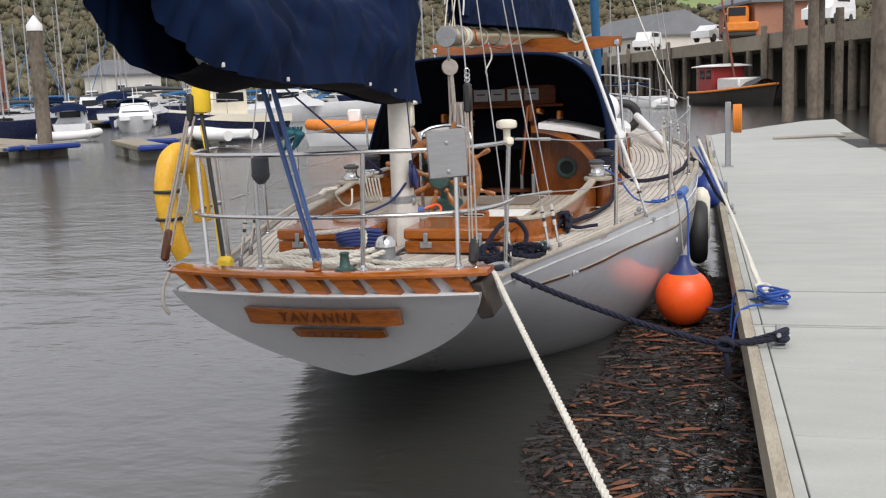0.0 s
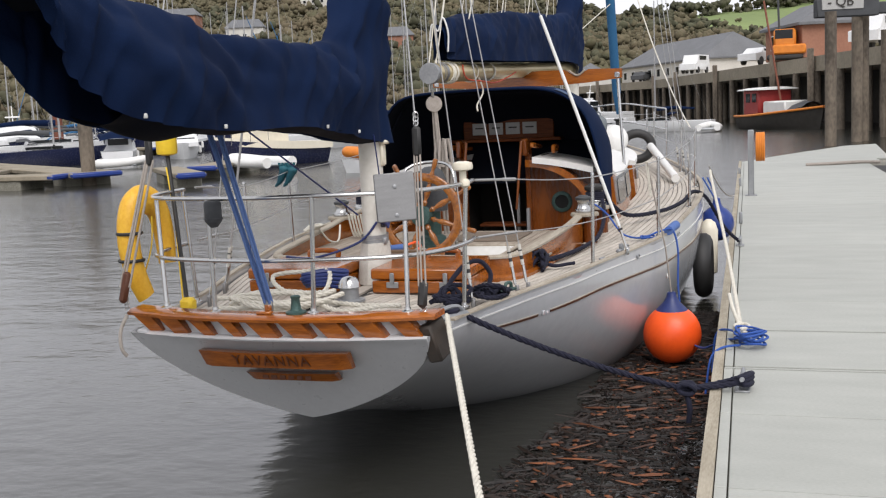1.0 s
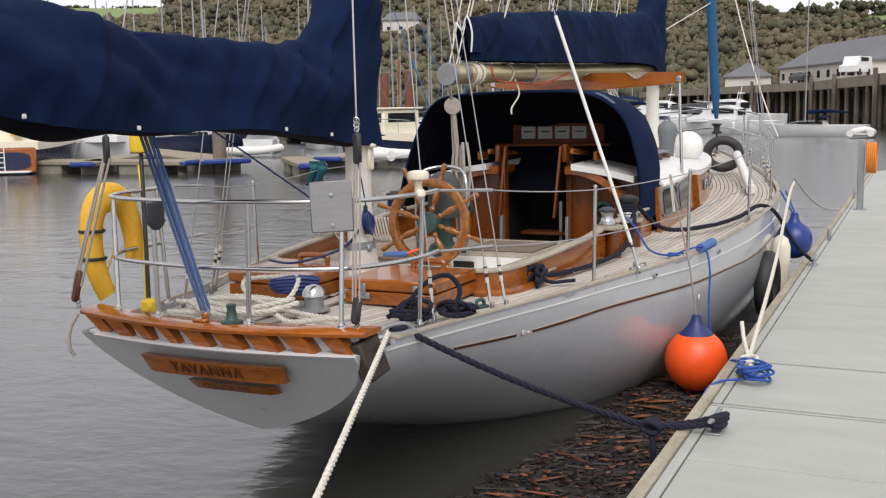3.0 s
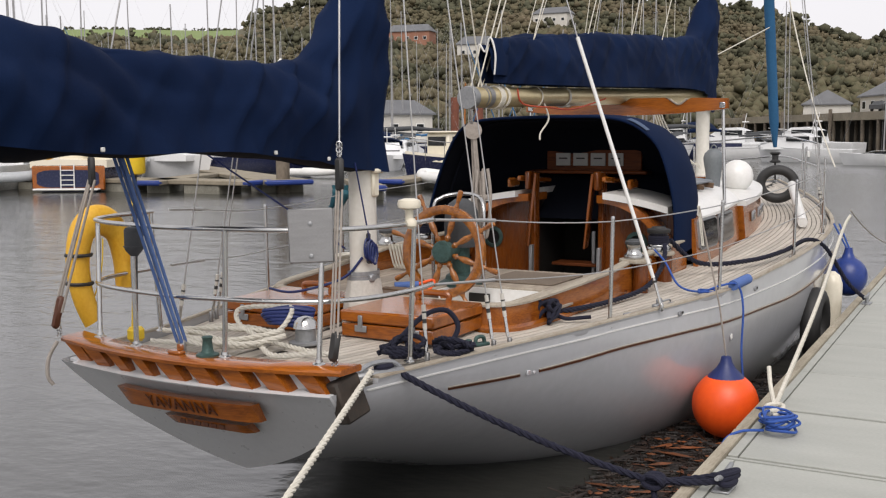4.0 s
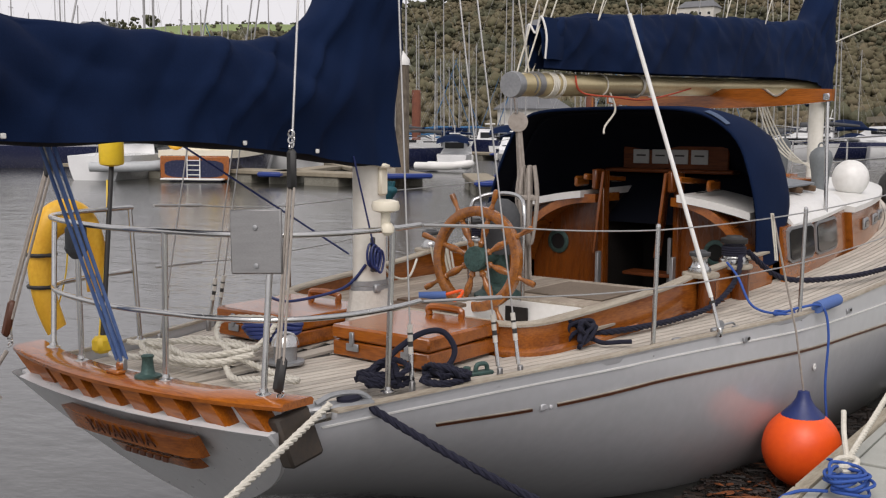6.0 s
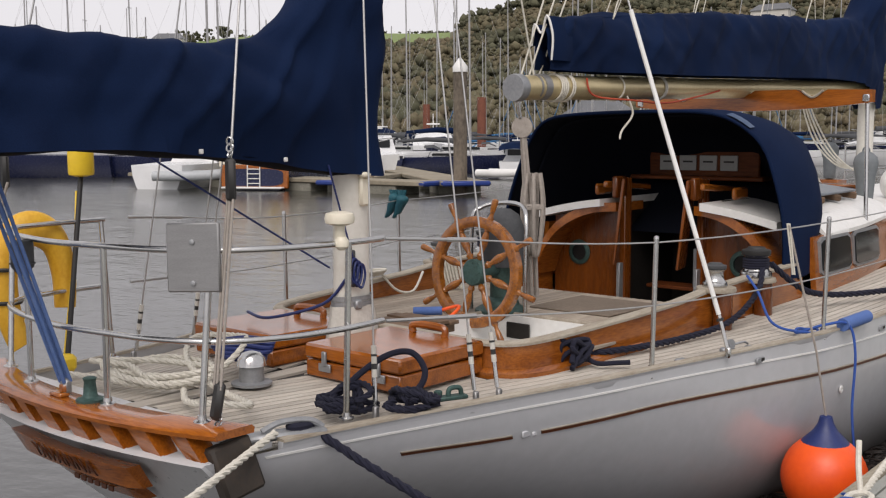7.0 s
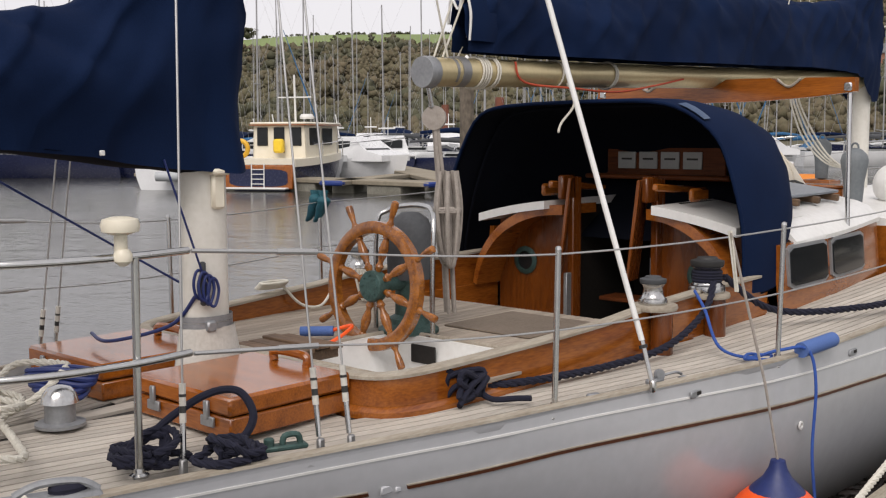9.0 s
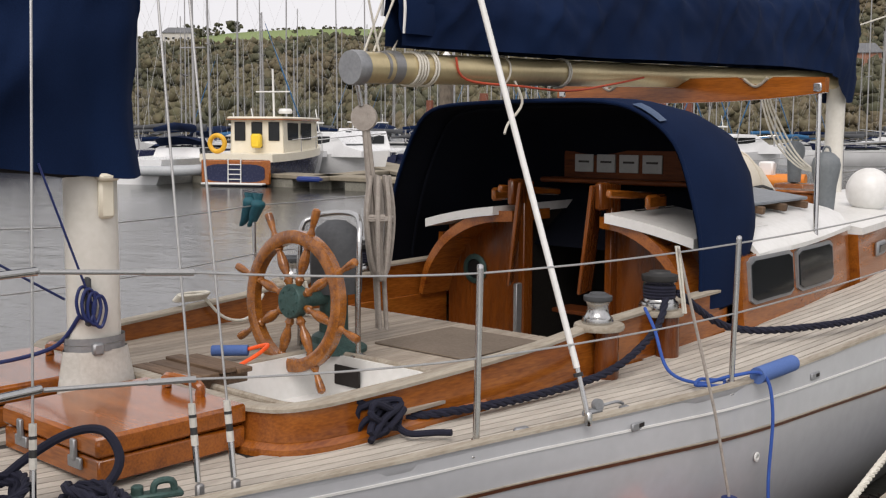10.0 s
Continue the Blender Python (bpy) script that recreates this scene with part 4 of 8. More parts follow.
# lower fore cabin
m, r = Mesh(), Mesh()
FORE = [(7.2, 1.08), (8, 1.0), (9, 0.82), (10, 0.55), (10.4, 0.4)]
rows, rrows = [], []
for i in range(15):
    y = 7.2 + 3.2 * i / 14
    hw = smooth_table(FORE, y)
    zt = 1.02 + 0.02 * (y - 7.2)
    rows.append([(CX - hw - 0.04, y, 0.6), (CX - hw, y, zt), (CX + hw, y, zt), (CX + hw + 0.04, y, 0.6)])
    rrows.append([(CX - hw - 0.03, y, zt), (CX - hw - 0.03, y, zt + 0.05), (CX - hw * 0.8, y, zt + 0.085), (CX, y, zt + 0.14), (CX + hw * 0.8, y, zt + 0.085), (CX + hw + 0.03, y, zt + 0.05), (CX + hw + 0.03, y, zt)])
m.loft(rows, closed=True, cap=True)
fc = part("fore_cabin", m, "varnish", yacht, "varnished low fore cabin")
r.loft(rrows, closed=True, cap=True)
part("fore_roof", r, "white", yacht, "white painted fore cabin roof")
for y in (7.75, 8.35, 8.95):
    for side in (1, -1):
        m = Mesh()
        hw = smooth_table(FORE, y)
        m.box((0.03, 0.3, 0.11), (mirror(CX + hw + 0.022, side), y, 0.88), 0.012, turn=pose(0, 0, 0, 0, 0, side * 9))
        part("portlight", m, "galv", fc)
        m = Mesh()
        m.box((0.034, 0.24, 0.07), (mirror(CX + hw + 0.025, side), y, 0.88), 0.012, turn=pose(0, 0, 0, 0, 0, side * 9))
        part("pane", m, "glass", fc)

# aft bulkhead with round ports, brow and companionway
BK = 5.12
PORT_X = {1: 0.765, -1: -0.69}
for side in (1, -1):
    m = Mesh()
    rows = []
    for i in range(9):
        x = mirror(0.44 + 0.70 * i / 8, side)
        zt = roof_z(x, BK) - 0.028
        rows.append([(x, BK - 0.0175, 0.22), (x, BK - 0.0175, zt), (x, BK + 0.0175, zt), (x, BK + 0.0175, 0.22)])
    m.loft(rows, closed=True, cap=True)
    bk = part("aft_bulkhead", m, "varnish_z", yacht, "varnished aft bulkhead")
    m = Mesh()
    m.lathe([(0.10, 0), (0.105, 0.012), (0.09, 0.022), (0.07, 0.022), (0.068, 0.0)], (PORT_X[side], BK - 0.018, 0.80), 28, pose(0, 0, 0, 90))
    part("port_ring", m, "bronze", bk, "green bronze port ring")
    m = Mesh()
    m.lathe([(0.072, 0), (0.072, 0.008)], (PORT_X[side], BK - 0.018, 0.80), 24, pose(0, 0, 0, 90))
    part("port_glass", m, "glass", bk)
    # curved brow standing proud of the bulkhead
    inner = spline([(mirror(x, side), y, z) for x, y, z in ((0.44, 4.93, 1.165), (0.62, 4.88, 1.15), (0.80, 4.85, 1.085), (0.96, 4.83, 0.97), (1.08, 4.82, 0.80), (1.14, 4.82, 0.62))], 5)
    rows = []
    for i, p in enumerate(inner):
        f = i / (len(inner) - 1)
        up = 0.07 + 0.02 * math.sin(math.pi * f)
        ox = side * up * 0.45 * min(1, f * 1.3)
        oz = up * (1 - 0.7 * f)
        rows.append([(p.x, p.y, p.z), (p.x + ox, p.y, p.z + oz), (p.x + ox, p.y + 0.42, p.z + oz), (p.x, p.y + 0.42, p.z)])
    m = Mesh()
    m.loft(rows, closed=True, cap=True)
    part("brow", m, "varnish", yacht, "varnished curved cabin brow")
    # door post and door
    m = Mesh()
    m.box((0.05, 0.10, 1.18), (mirror(0.44, side), BK - 0.04, 0.84), 0.006)
    m.box((0.05, 0.16, 0.17), (mirror(0.44, side), 4.98, 1.36), 0.012)
    part("door_post", m, "varnish_z", yacht)
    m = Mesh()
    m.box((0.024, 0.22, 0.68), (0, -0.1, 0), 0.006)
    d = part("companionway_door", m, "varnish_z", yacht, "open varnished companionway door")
    d.matrix_local = pose(0.345 if side > 0 else -0.275, BK - 0.08, 1.09, 0, 6, 14 if side > 0 else 30)
    m = Mesh()
    m.box((0.03, 0.06, 0.40), (mirror(0.44, side), BK - 0.12, 0.55), 0.004)
    part("slide_channel", m, "galv", yacht)
# Sole, linings and partition are blackened in place of cabin shade.
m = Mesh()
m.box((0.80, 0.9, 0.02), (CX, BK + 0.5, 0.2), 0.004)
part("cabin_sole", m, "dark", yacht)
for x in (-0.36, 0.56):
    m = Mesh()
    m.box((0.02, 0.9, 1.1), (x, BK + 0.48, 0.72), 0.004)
    part("cabin_lining", m, "dark", yacht, "cabin lining coloured near black for shade")
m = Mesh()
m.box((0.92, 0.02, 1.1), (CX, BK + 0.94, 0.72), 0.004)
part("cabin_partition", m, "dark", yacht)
# Steps use the varnish copy darkened for shade.
m = Mesh()
for z in (0.35, 0.55):
    m.box((0.5, 0.22, 0.03), (CX, BK + 0.25 + (0.55 - z), z), 0.006)
part("companionway_steps", m, "varnish_shaded", yacht)
m = Mesh()
m.box((0.035, 0.03, 0.5), (CX + 0.16, BK + 0.2, 0.62), 0.006)
part("grab_pole", m, "galv", yacht)
# hatch garage with four plaques
m = Mesh()
m.box((1.0, 0.03, 0.22), (0.06, 5.80, 1.53), 0.01)
m.box((1.2, 0.18, 0.035), (0.06, 5.72, 1.415), 0.01)
gb = part("instrument_board", m, "varnish_shaded", yacht, "varnished board with four plaques, darkened for hood shade")
for i in range(4):
    m = Mesh()
    m.box((0.155, 0.012, 0.125), (-0.255 + i * 0.185, 5.778, 1.535), 0.003)
    pq = part("plaque", m, "plaque", gb, "pale card plaque in frame")
    m = Mesh()
    m.box((0.09, 0.004, 0.014), (-0.255 + i * 0.185, 5.771, 1.545), 0.001)
    part("writing_bar", m, "ink", pq)
for side in (1, -1):
    m = Mesh()
    m.box((0.04, 0.62, 0.05), (mirror(0.50, side), 5.2, 1.36), 0.01, turn=pose(0, 0, 0, -4, 0, side * 4))
    part("hatch_runner", m, "varnish", yacht)
    m = Mesh()
    m.box((0.04, 0.22, 0.09), (mirror(0.70, side), 5.15, 1.33), 0.02)
    part("grab_chock", m, "varnish", yacht)

# ---- spray hood ----
PORT_SLOPE = [(0.0, 1.0), (0.40, 0.99), (0.58, 0.96), (0.68, 0.885), (0.77, 0.72), (0.87, 0.45), (0.95, 0.18), (1.0, 0.0)]


def hood_ring(yb, yt, zb, zt, hw, slope, n=36):
    """From the starboard foot over the top to the port foot; slope widens the port side."""
    out = []
    for i in range(n // 2):
        a = math.pi * i / n
        c, s = math.cos(a), math.sin(a)
        out.append(Vector((CX + hw * c ** 0.44, yb + (yt - yb) * s, zb + (zt - zb) * s ** 0.66)))
    for i in range(n // 2 + 1):
        f = (2 * i / n) ** 0.8
        k = smooth_table(PORT_SLOPE, f)
        out.append(Vector((CX - hw * slope * f, yb + (yt - yb) * max(0.0, k) ** 0.6, zb + (zt - zb) * k)))
    return out


rings = [hood_ring(4.78, 4.66, 0.77, 1.945, 1.12, 1.24), hood_ring(4.86, 4.75, 0.76, 1.957, 1.14, 1.23), hood_ring(4.97, 5.0, 0.76, 1.962, 1.155, 1.21), hood_ring(5.09, 5.3, 0.77, 1.93, 1.16, 1.19),
         hood_ring(5.20, 5.57, 0.78, 1.86, 1.16, 1.16), hood_ring(5.28, 5.76, 0.84, 1.68, 1.14, 1.12), hood_ring(5.32, 5.88, 0.98, 1.40, 1.11, 1.08)]
for k, rg in enumerate(rings):
    for i, p in enumerate(rg):
        wave = 0.006 * math.sin(i * 0.9 + k * 1.1) * (0.3 if k == 0 else 1)
        p.x += wave * (1 if p.x > CX else -1)
        p.y += 0.01 * math.sin(i * 0.9 + k)
m = Mesh()
m.loft(rings)
hood = part("spray_hood", m, "navy", yacht, "navy canvas spray hood", 80)
# Inner skin carries the shade inside the hood as near-black colour.
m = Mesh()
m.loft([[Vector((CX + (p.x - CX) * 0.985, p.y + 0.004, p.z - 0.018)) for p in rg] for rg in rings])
part("hood_lining", m, "navy_in", hood, "canvas underside coloured near black for shade", 80)
m = Mesh()
m.tube([p + Vector((0, 0.0, -0.006)) for p in rings[0]], 0.012, 8)
part("hood_hem", m, "navy", hood)
m = Mesh()
m.loft([[rings[0][i].lerp(rings[1][i], f) + Vector((0.008, -0.004, 0.012)) for f in (0.15, 0.5, 0.9)] for i in range(11, 15)])
part("chafe_patch", m, "canvas_patch", hood, "pale chafed canvas patch")
# Front sheet and bow below take the same painted shade.
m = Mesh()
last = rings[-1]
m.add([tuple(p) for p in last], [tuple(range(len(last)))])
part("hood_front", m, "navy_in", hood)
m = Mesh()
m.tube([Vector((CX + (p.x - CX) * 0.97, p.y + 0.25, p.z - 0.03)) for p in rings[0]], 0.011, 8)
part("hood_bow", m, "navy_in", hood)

# ---- boom gallows ----
m = Mesh()
rows = []
for i in range(25):
    k = -1 + 2 * i / 24
    x = CX + 1.09 * k
    zt = 2.125 + 0.02 * (1 - k * k)
    d = 0.10 + 0.075 * (1 - abs(k) ** 2.2)
    for c in (-0.55, 0.0, 0.55):
        if abs(k - c) < 0.07:
            zt -= 0.05
    zl = 2.125 + 0.02 * (1 - k * k) - d
    rows.append([(x, 6.46, zt), (x, 6.53, zt), (x, 6.53, zl), (x, 6.46, zl)])
m.loft(rows, closed=True, cap=True)
ga = part("boom_gallows", m, "varnish_x", yacht, "varnished boom gallows beam on steel posts")
for side in (1, -1):
    m = Mesh()
    x = mirror(1.14, side)
    m.tube([(x + side * 0.1, 6.3, 0.6), (x, 6.495, 2.06)], 0.017, 10)
    m.box((0.06, 0.09, 0.06), (x, 6.495, 2.06), 0.008)
    part("gallows_post", m, "steel", ga)
    for c in (0.55,):
        m = Mesh()
        m.tube(spline([(mirror(CX + 0.55 * 1.09 - 0.09, side), 6.455, 2.13), (mirror(CX + 0.6, side), 6.455, 2.075), (mirror(CX + 0.55 * 1.09 + 0.09, side), 6.455, 2.13)], 6), 0.01, 6)
        part("notch_leather", m, "capwood", ga)

# ---- spars and sail covers ----
m = Mesh()
m.tube([(0.06, 3.26, 2.075), (0.06, 6.5, 2.165), (0.06, 9.4, 2.25)], 0.082, 20)
bo = part("main_boom", m, "alu", yacht, "pale gold aluminium boom")
m = Mesh()
m.lathe([(0.086, -0.02), (0.09, 0.0), (0.09, 0.05), (0.085, 0.06)], (0, 0, 0), 24)
ec = part("boom_end_cap", m, "galv", bo)
ec.matrix_local = pose(0.06, 3.21, 2.073, -90 + 1.6, 0, 0)
m = Mesh()
m.tube([(0.06, 3.45, 2.085), (0.06, 3.52, 2.087)], 0.088, 20)
m.tube([(0.06, 3.40, 2.083), (0.06, 3.42, 2.083)], 0.085, 20)
part("boom_band", m, "dullsteel", bo)
m = Mesh()
m.tube([(0.06, 9.5, 0.6), (0.06, 9.45, 15.5)], 0.085, 18)
part("main_mast", m, "mast", yacht, "white painted main mast")
MZ = Vector((0.09, 1.70, 0))
m = Mesh()
rows = []
for z in (0.58, 1.2, 3, 9.6):
    rows.append([(MZ.x + 0.078 * math.cos(a), MZ.y + 0.115 * math.sin(a), z) for a in [2 * math.pi * i / 20 for i in range(20)]])
m.loft(rows, closed=True, cap=True)
mz = part("mizzen_mast", m, "mast", yacht, "cream painted mizzen mast")
m = Mesh()
rows = []
for i, (z, r) in enumerate(((0.56, 1.62), (0.63, 1.52), (0.70, 1.42), (0.76, 1.33), (0.81, 1.25), (0.85, 1.2))):
    rows.append([(MZ.x + (0.078 * r + 0.006 * math.sin(5 * a + i)) * math.cos(a), MZ.y + (0.115 * r + 0.006 * math.sin(7 * a)) * math.sin(a), z) for a in [2 * math.pi * k / 28 for k in range(28)]])
m.loft(rows, closed=True)
part("mast_boot", m, "boot", mz, "white canvas mast boot")
m = Mesh()
for z in (0.86, 0.89):
    m.loft([[(MZ.x + 0.092 * math.cos(a), MZ.y + 0.131 * math.sin(a), z + d) for a in [2 * math.pi * k / 24 for k in range(24)]] for d in (-0.014, 0.014)], closed=True)
m.box((0.03, 0.05, 0.05), (MZ.x + 0.09, MZ.y - 0.04, 0.86), 0.008)
part("mast_band", m, "galv", mz)
m = Mesh()
m.box((0.03, 0.07, 0.16), (MZ.x + 0.085, MZ.y + 0.02, 1.47), 0.012)
m.box((0.06, 0.09, 0.03), (MZ.x + 0.10, MZ.y + 0.02, 1.56), 0.01)
part("gooseneck", m, "cream", mz)


def cover_mesh(stations, seed, wrinkle=0.02):
    """Stations of (y, z of the bottom, z of the top, half width), round the boom."""
    m = Mesh()
    rows = []
    for j, (y, zb, zt, hw) in enumerate(stations):
        ring = []
        n = 56
        for i in range(n + 1):
            a = math.pi * (i / n)
            c, s = math.cos(a), math.sin(a)
            zz = zb + (zt - zb) * s ** 0.62
            x = hw * math.copysign(abs(c) ** 0.75, c)
            if s < 0.35:
                x *= 0.86 + 0.14 * s / 0.35
            w = noise.noise(Vector((y * 1.1 + zz * 1.4 + seed, zz * 2.2 - y * 0.7, math.copysign(1, c)))) * wrinkle * 2.2
            w += (abs(noise.noise(Vector((y * 2.4 + zz * 3.2 + seed, zz * 1.1 - y * 1.3, 3 * math.copysign(1, c))))) - 0.2) * wrinkle * 1.6
            w += (max(0.0, 1 - abs(noise.noise(Vector((y * 3.1 - zz * 2.6 + seed * 2, zz * 0.8 + y * 0.5, 5 * math.copysign(1, c))))) * 5) - 0.3) * wrinkle * 0.8
            w += noise.noise(Vector((y * 9 + zz * 6, zz * 3 - y * 2, seed))) * wrinkle * 0.28
            cut = 0.55 * (1 - s) * max(0.0, 1 - (y + 2.5) / 1.0) if seed < 5 else 0.0
            ring.append((0.075 + x + w * (1 if c >= 0 else -1) * min(1, abs(c) * 3), y + cut + w * 0.3, zz + w * 0.5 * s))
        rows.append(ring)
    m.loft(rows)
    return m


def dense(stations, n):
    y0, y1 = stations[0][0], stations[-1][0]
    out = []
    for i in range(n + 1):
        y = y0 + (y1 - y0) * i / n
        out.append(tuple([y] + [smooth_table([(s[0], s[k]) for s in stations], y) for k in (1, 2, 3)]))
    return out


miz = dense([(-2.5, 2.22, 2.46, 0.14), (-2.25, 2.10, 2.43, 0.155), (-1.95, 1.96, 2.40, 0.175), (-1.6, 1.84, 2.37, 0.19), (-1.2, 1.76, 2.33, 0.205), (-0.5, 1.71, 2.24, 0.215), (0.2, 1.71, 2.20, 0.215), (0.7, 1.67, 2.20, 0.20), (1.05, 1.64, 2.26, 0.185), (1.3, 1.60, 2.42, 0.18), (1.45, 1.58, 2.62, 0.175), (1.58, 1.57, 2.90, 0.17), (1.68, 1.56, 3.15, 0.165), (1.8, 1.55, 3.1, 0.16), (1.90, 1.56, 2.55, 0.06)], 150)
m = cover_mesh(miz, 3.0, 0.034)
mc = part("mizzen_sail_cover", m, "navy", yacht, "navy canvas cover over furled mizzen sail", 80)
# Underside and aft end near black, standing in for shade under the cover.
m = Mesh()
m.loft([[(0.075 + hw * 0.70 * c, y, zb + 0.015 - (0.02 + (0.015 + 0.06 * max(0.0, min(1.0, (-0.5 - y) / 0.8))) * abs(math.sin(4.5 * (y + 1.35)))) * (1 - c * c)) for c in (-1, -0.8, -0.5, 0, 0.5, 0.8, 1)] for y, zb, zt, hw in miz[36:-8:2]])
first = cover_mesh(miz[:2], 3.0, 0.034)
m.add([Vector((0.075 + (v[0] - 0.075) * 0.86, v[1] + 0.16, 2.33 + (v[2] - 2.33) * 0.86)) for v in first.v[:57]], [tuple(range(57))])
part("cover_underside", m, "navy_in", mc, "underside of the sail cover darkened for shade")
m = Mesh()
m.tube([(0.08, 1.6, 1.66), (0.08, -1.15, 1.86)], 0.06, 16)
part("mizzen_boom", m, "mast", yacht)
for y in (-1.35, -0.65, 0.05, 0.6, 1.1):
    m = Mesh()
    zb = smooth_table([(s[0], s[1]) for s in miz], y)
    m.box((0.012, 0.022, 0.022), (0.075 + 0.185, y, zb + 0.02), 0.003)
    part("cover_toggle", m, "white", mc)
m = Mesh()
m.tube([Vector(v) + Vector((0.006, -0.004, 0.004)) for v in first.v[3:28]], 0.011, 6)
part("cover_piping", m, "white", mc)
main = dense([(3.5, 2.20, 2.47, 0.09), (3.8, 2.20, 2.57, 0.12), (5.0, 2.22, 2.70, 0.16), (6.5, 2.26, 2.80, 0.18), (8.0, 2.30, 2.88, 0.19), (8.7, 2.30, 2.93, 0.19), (9.05, 2.25, 3.05, 0.18), (9.3, 2.15, 3.4, 0.165), (9.45, 2.05, 3.6, 0.155), (9.6, 2.05, 3.55, 0.14), (9.75, 2.1, 2.9, 0.07)], 150)
m = cover_mesh(main, 9.0, 0.03)
mcv = part("main_sail_cover", m, "navy", yacht, "navy canvas cover over furled mainsail", 80)
m = Mesh()
m.loft([[(0.06 + x + 0.02 * math.sin(3 * t), 3.5 + 0.22 * t + 0.02 * math.sin(7 * x * 10), 2.2 + z) for t in (0, 0.5, 1, 1.4)] for x, z in ((-0.08, 0.16), (-0.05, 0.30), (0.0, 0.24), (0.05, 0.35), (0.09, 0.22), (0.08, 0.06))])
part("cover_flap", m, "navy", mcv)
m = Mesh()
m.tube(spline([(0.06 - 0.08, 3.5, 2.36), (0.01, 3.49, 2.50), (0.06, 3.5, 2.44), (0.11, 3.49, 2.55), (0.15, 3.5, 2.42), (0.14, 3.5, 2.26)], 5), 0.008, 6)
part("flap_hem", m, "white", mcv)

# ---- far shore ----
rng = random.Random(7)


def away(yaw, r, z=0.0):
    a = radians(yaw)
    return Vector((3 - r * math.sin(a), -3 + r * math.cos(a), z))


SKYLINE = [(-60, 4.0), (-30, 5.0), (-12, 5.4), (-5, 5.0), (0, 4.6), (3.7, 4.45), (6.3, 4.4), (8.3, 4.4), (9.6, 4.55), (10.5, 4.85), (12.7, 5.7), (14.5, 6.1), (16.8, 6.4), (20, 6.7), (24, 7.0), (28, 7.2), (32, 7.3), (35, 7.0), (37, 6.6), (38, 6.35), (39, 6.1), (40, 5.75), (41, 5.6), (44, 5.6), (48.3, 5.55), (51, 5.4), (53, 5.2), (55, 4.9), (58, 4.55), (70, 4.8), (95, 4.0)]


def hill_z(yaw, r):
    top = math.tan(radians(smooth_table(SKYLINE, yaw))) * 540
    f = max(0.0, min(1.0, (r - 185) / 355))
    z = top * f ** 1.15
    if r > 540:
        z = top * (1 - 0.15 * (r - 540) / 200)
    lump = noise.noise(Vector((yaw * 0.18, r * 0.012, 1.5))) * 5 * f * (1 - f) * 3
    return z + lump - 0.6


def is_field(yaw, r):
    w = noise.noise(Vector((yaw * 0.3, r * 0.01, 4))) * 25
    if 40 < yaw < 54 and r + w * 0.6 > 462:
        return True
    if 57 < yaw and r + w * 0.6 > 470:
        return True
    return -14 < yaw < 5 and r + w > 430


yaws = [-60 + 1.5 * i for i in range(104)]
radii = [170, 200, 230, 260, 290, 320, 350, 380, 410, 440, 470, 500, 540, 600, 740]
for nm, mat, want, lab in (("hill_woodland", "wood_floor", False, "wooded brown hillside behind the marina"), ("hill_pasture", "field", True, "green pasture on the hilltop")):
    m = Mesh()
    ids = {}

    def vid(i, j):
        if (i, j) not in ids:
            ids[i, j] = len(m.v)
            p = away(yaws[i], radii[j])
            m.v.append((p.x, p.y, hill_z(yaws[i], radii[j])))
        return ids[i, j]
    for i in range(len(yaws) - 1):
        for j in range(len(radii) - 1):
            if is_field((yaws[i] + yaws[i + 1]) / 2, (radii[j] + radii[j + 1]) / 2) == want:
                m.f.append((vid(i, j), vid(i + 1, j), vid(i + 1, j + 1), vid(i, j + 1)))
    solo(nm, m, mat, lab, "hill", kind="structure", smooth=80)

# woods: many uneven clumps
nrng = np.random.default_rng(5)


def clumps(name, mat, spots, label):
    """Each tree is a handful of small uneven leaf masses."""
    ico = bmesh.new()
    bmesh.ops.create_icosphere(ico, subdivisions=1, radius=1)
    bv = np.array([v.co[:] for v in ico.verts])
    bf = np.array([[v.index for v in f.verts] for f in ico.faces])
    ico.free()
    vs, fs, k = [], [], 0
    for (p, s) in spots:
        for j in range(8):
            r = s * nrng.uniform(0.20, 0.52)
            off = nrng.normal(0, 0.5, 3) * s * np.array([1, 1, 0.6])
            jit = 1 + nrng.uniform(-0.5, 0.5, (len(bv), 1))
            vs.append(bv * jit * np.array([r, r, r * 0.95]) + np.array(p) + off)
            fs.append(bf + k)
            k += len(bv)
    me = bpy.data.meshes.new(name)
    me.from_pydata(np.concatenate(vs).tolist(), [], np.concatenate(fs).tolist())
    me.shade_smooth()
    ob = new(name, me)
    me.materials.append(M[mat])
    return tagged(ob, label, "trees", kind="stuff")


spots, dark = [], []
tries = 0
while len(spots) + len(dark) < 12500 and tries < 80000:
    tries += 1
    yaw = rng.uniform(-16, 66)
    r = 190 + 360 * rng.random() ** 0.9
    if is_field(yaw, r) and rng.random() > 0.012:
        continue
    p = away(yaw, r)
    z = hill_z(yaw, r)
    if z < 0.3:
        continue
    s = 1.1 + 2.6 * rng.random() ** 2
    dk = noise.noise(Vector((yaw * 0.22, r * 0.02, 9))) > 0.12
    if dk and rng.random() < 0.6:
        dark.append(((p.x, p.y, z + s * 0.7), s * 1.1))
    else:
        spots.append(((p.x, p.y, z + s * 0.45), s))
for i in range(700):
    yaw = rng.uniform(-14, 40)
    if 2 < yaw < 13 and rng.random() < 0.5:
        continue
    p = away(yaw, rng.uniform(525, 545))
    dark.append(((p.x, p.y, hill_z(yaw, 540) + rng.uniform(-1, 3.6)), rng.uniform(2.0, 4.6)))
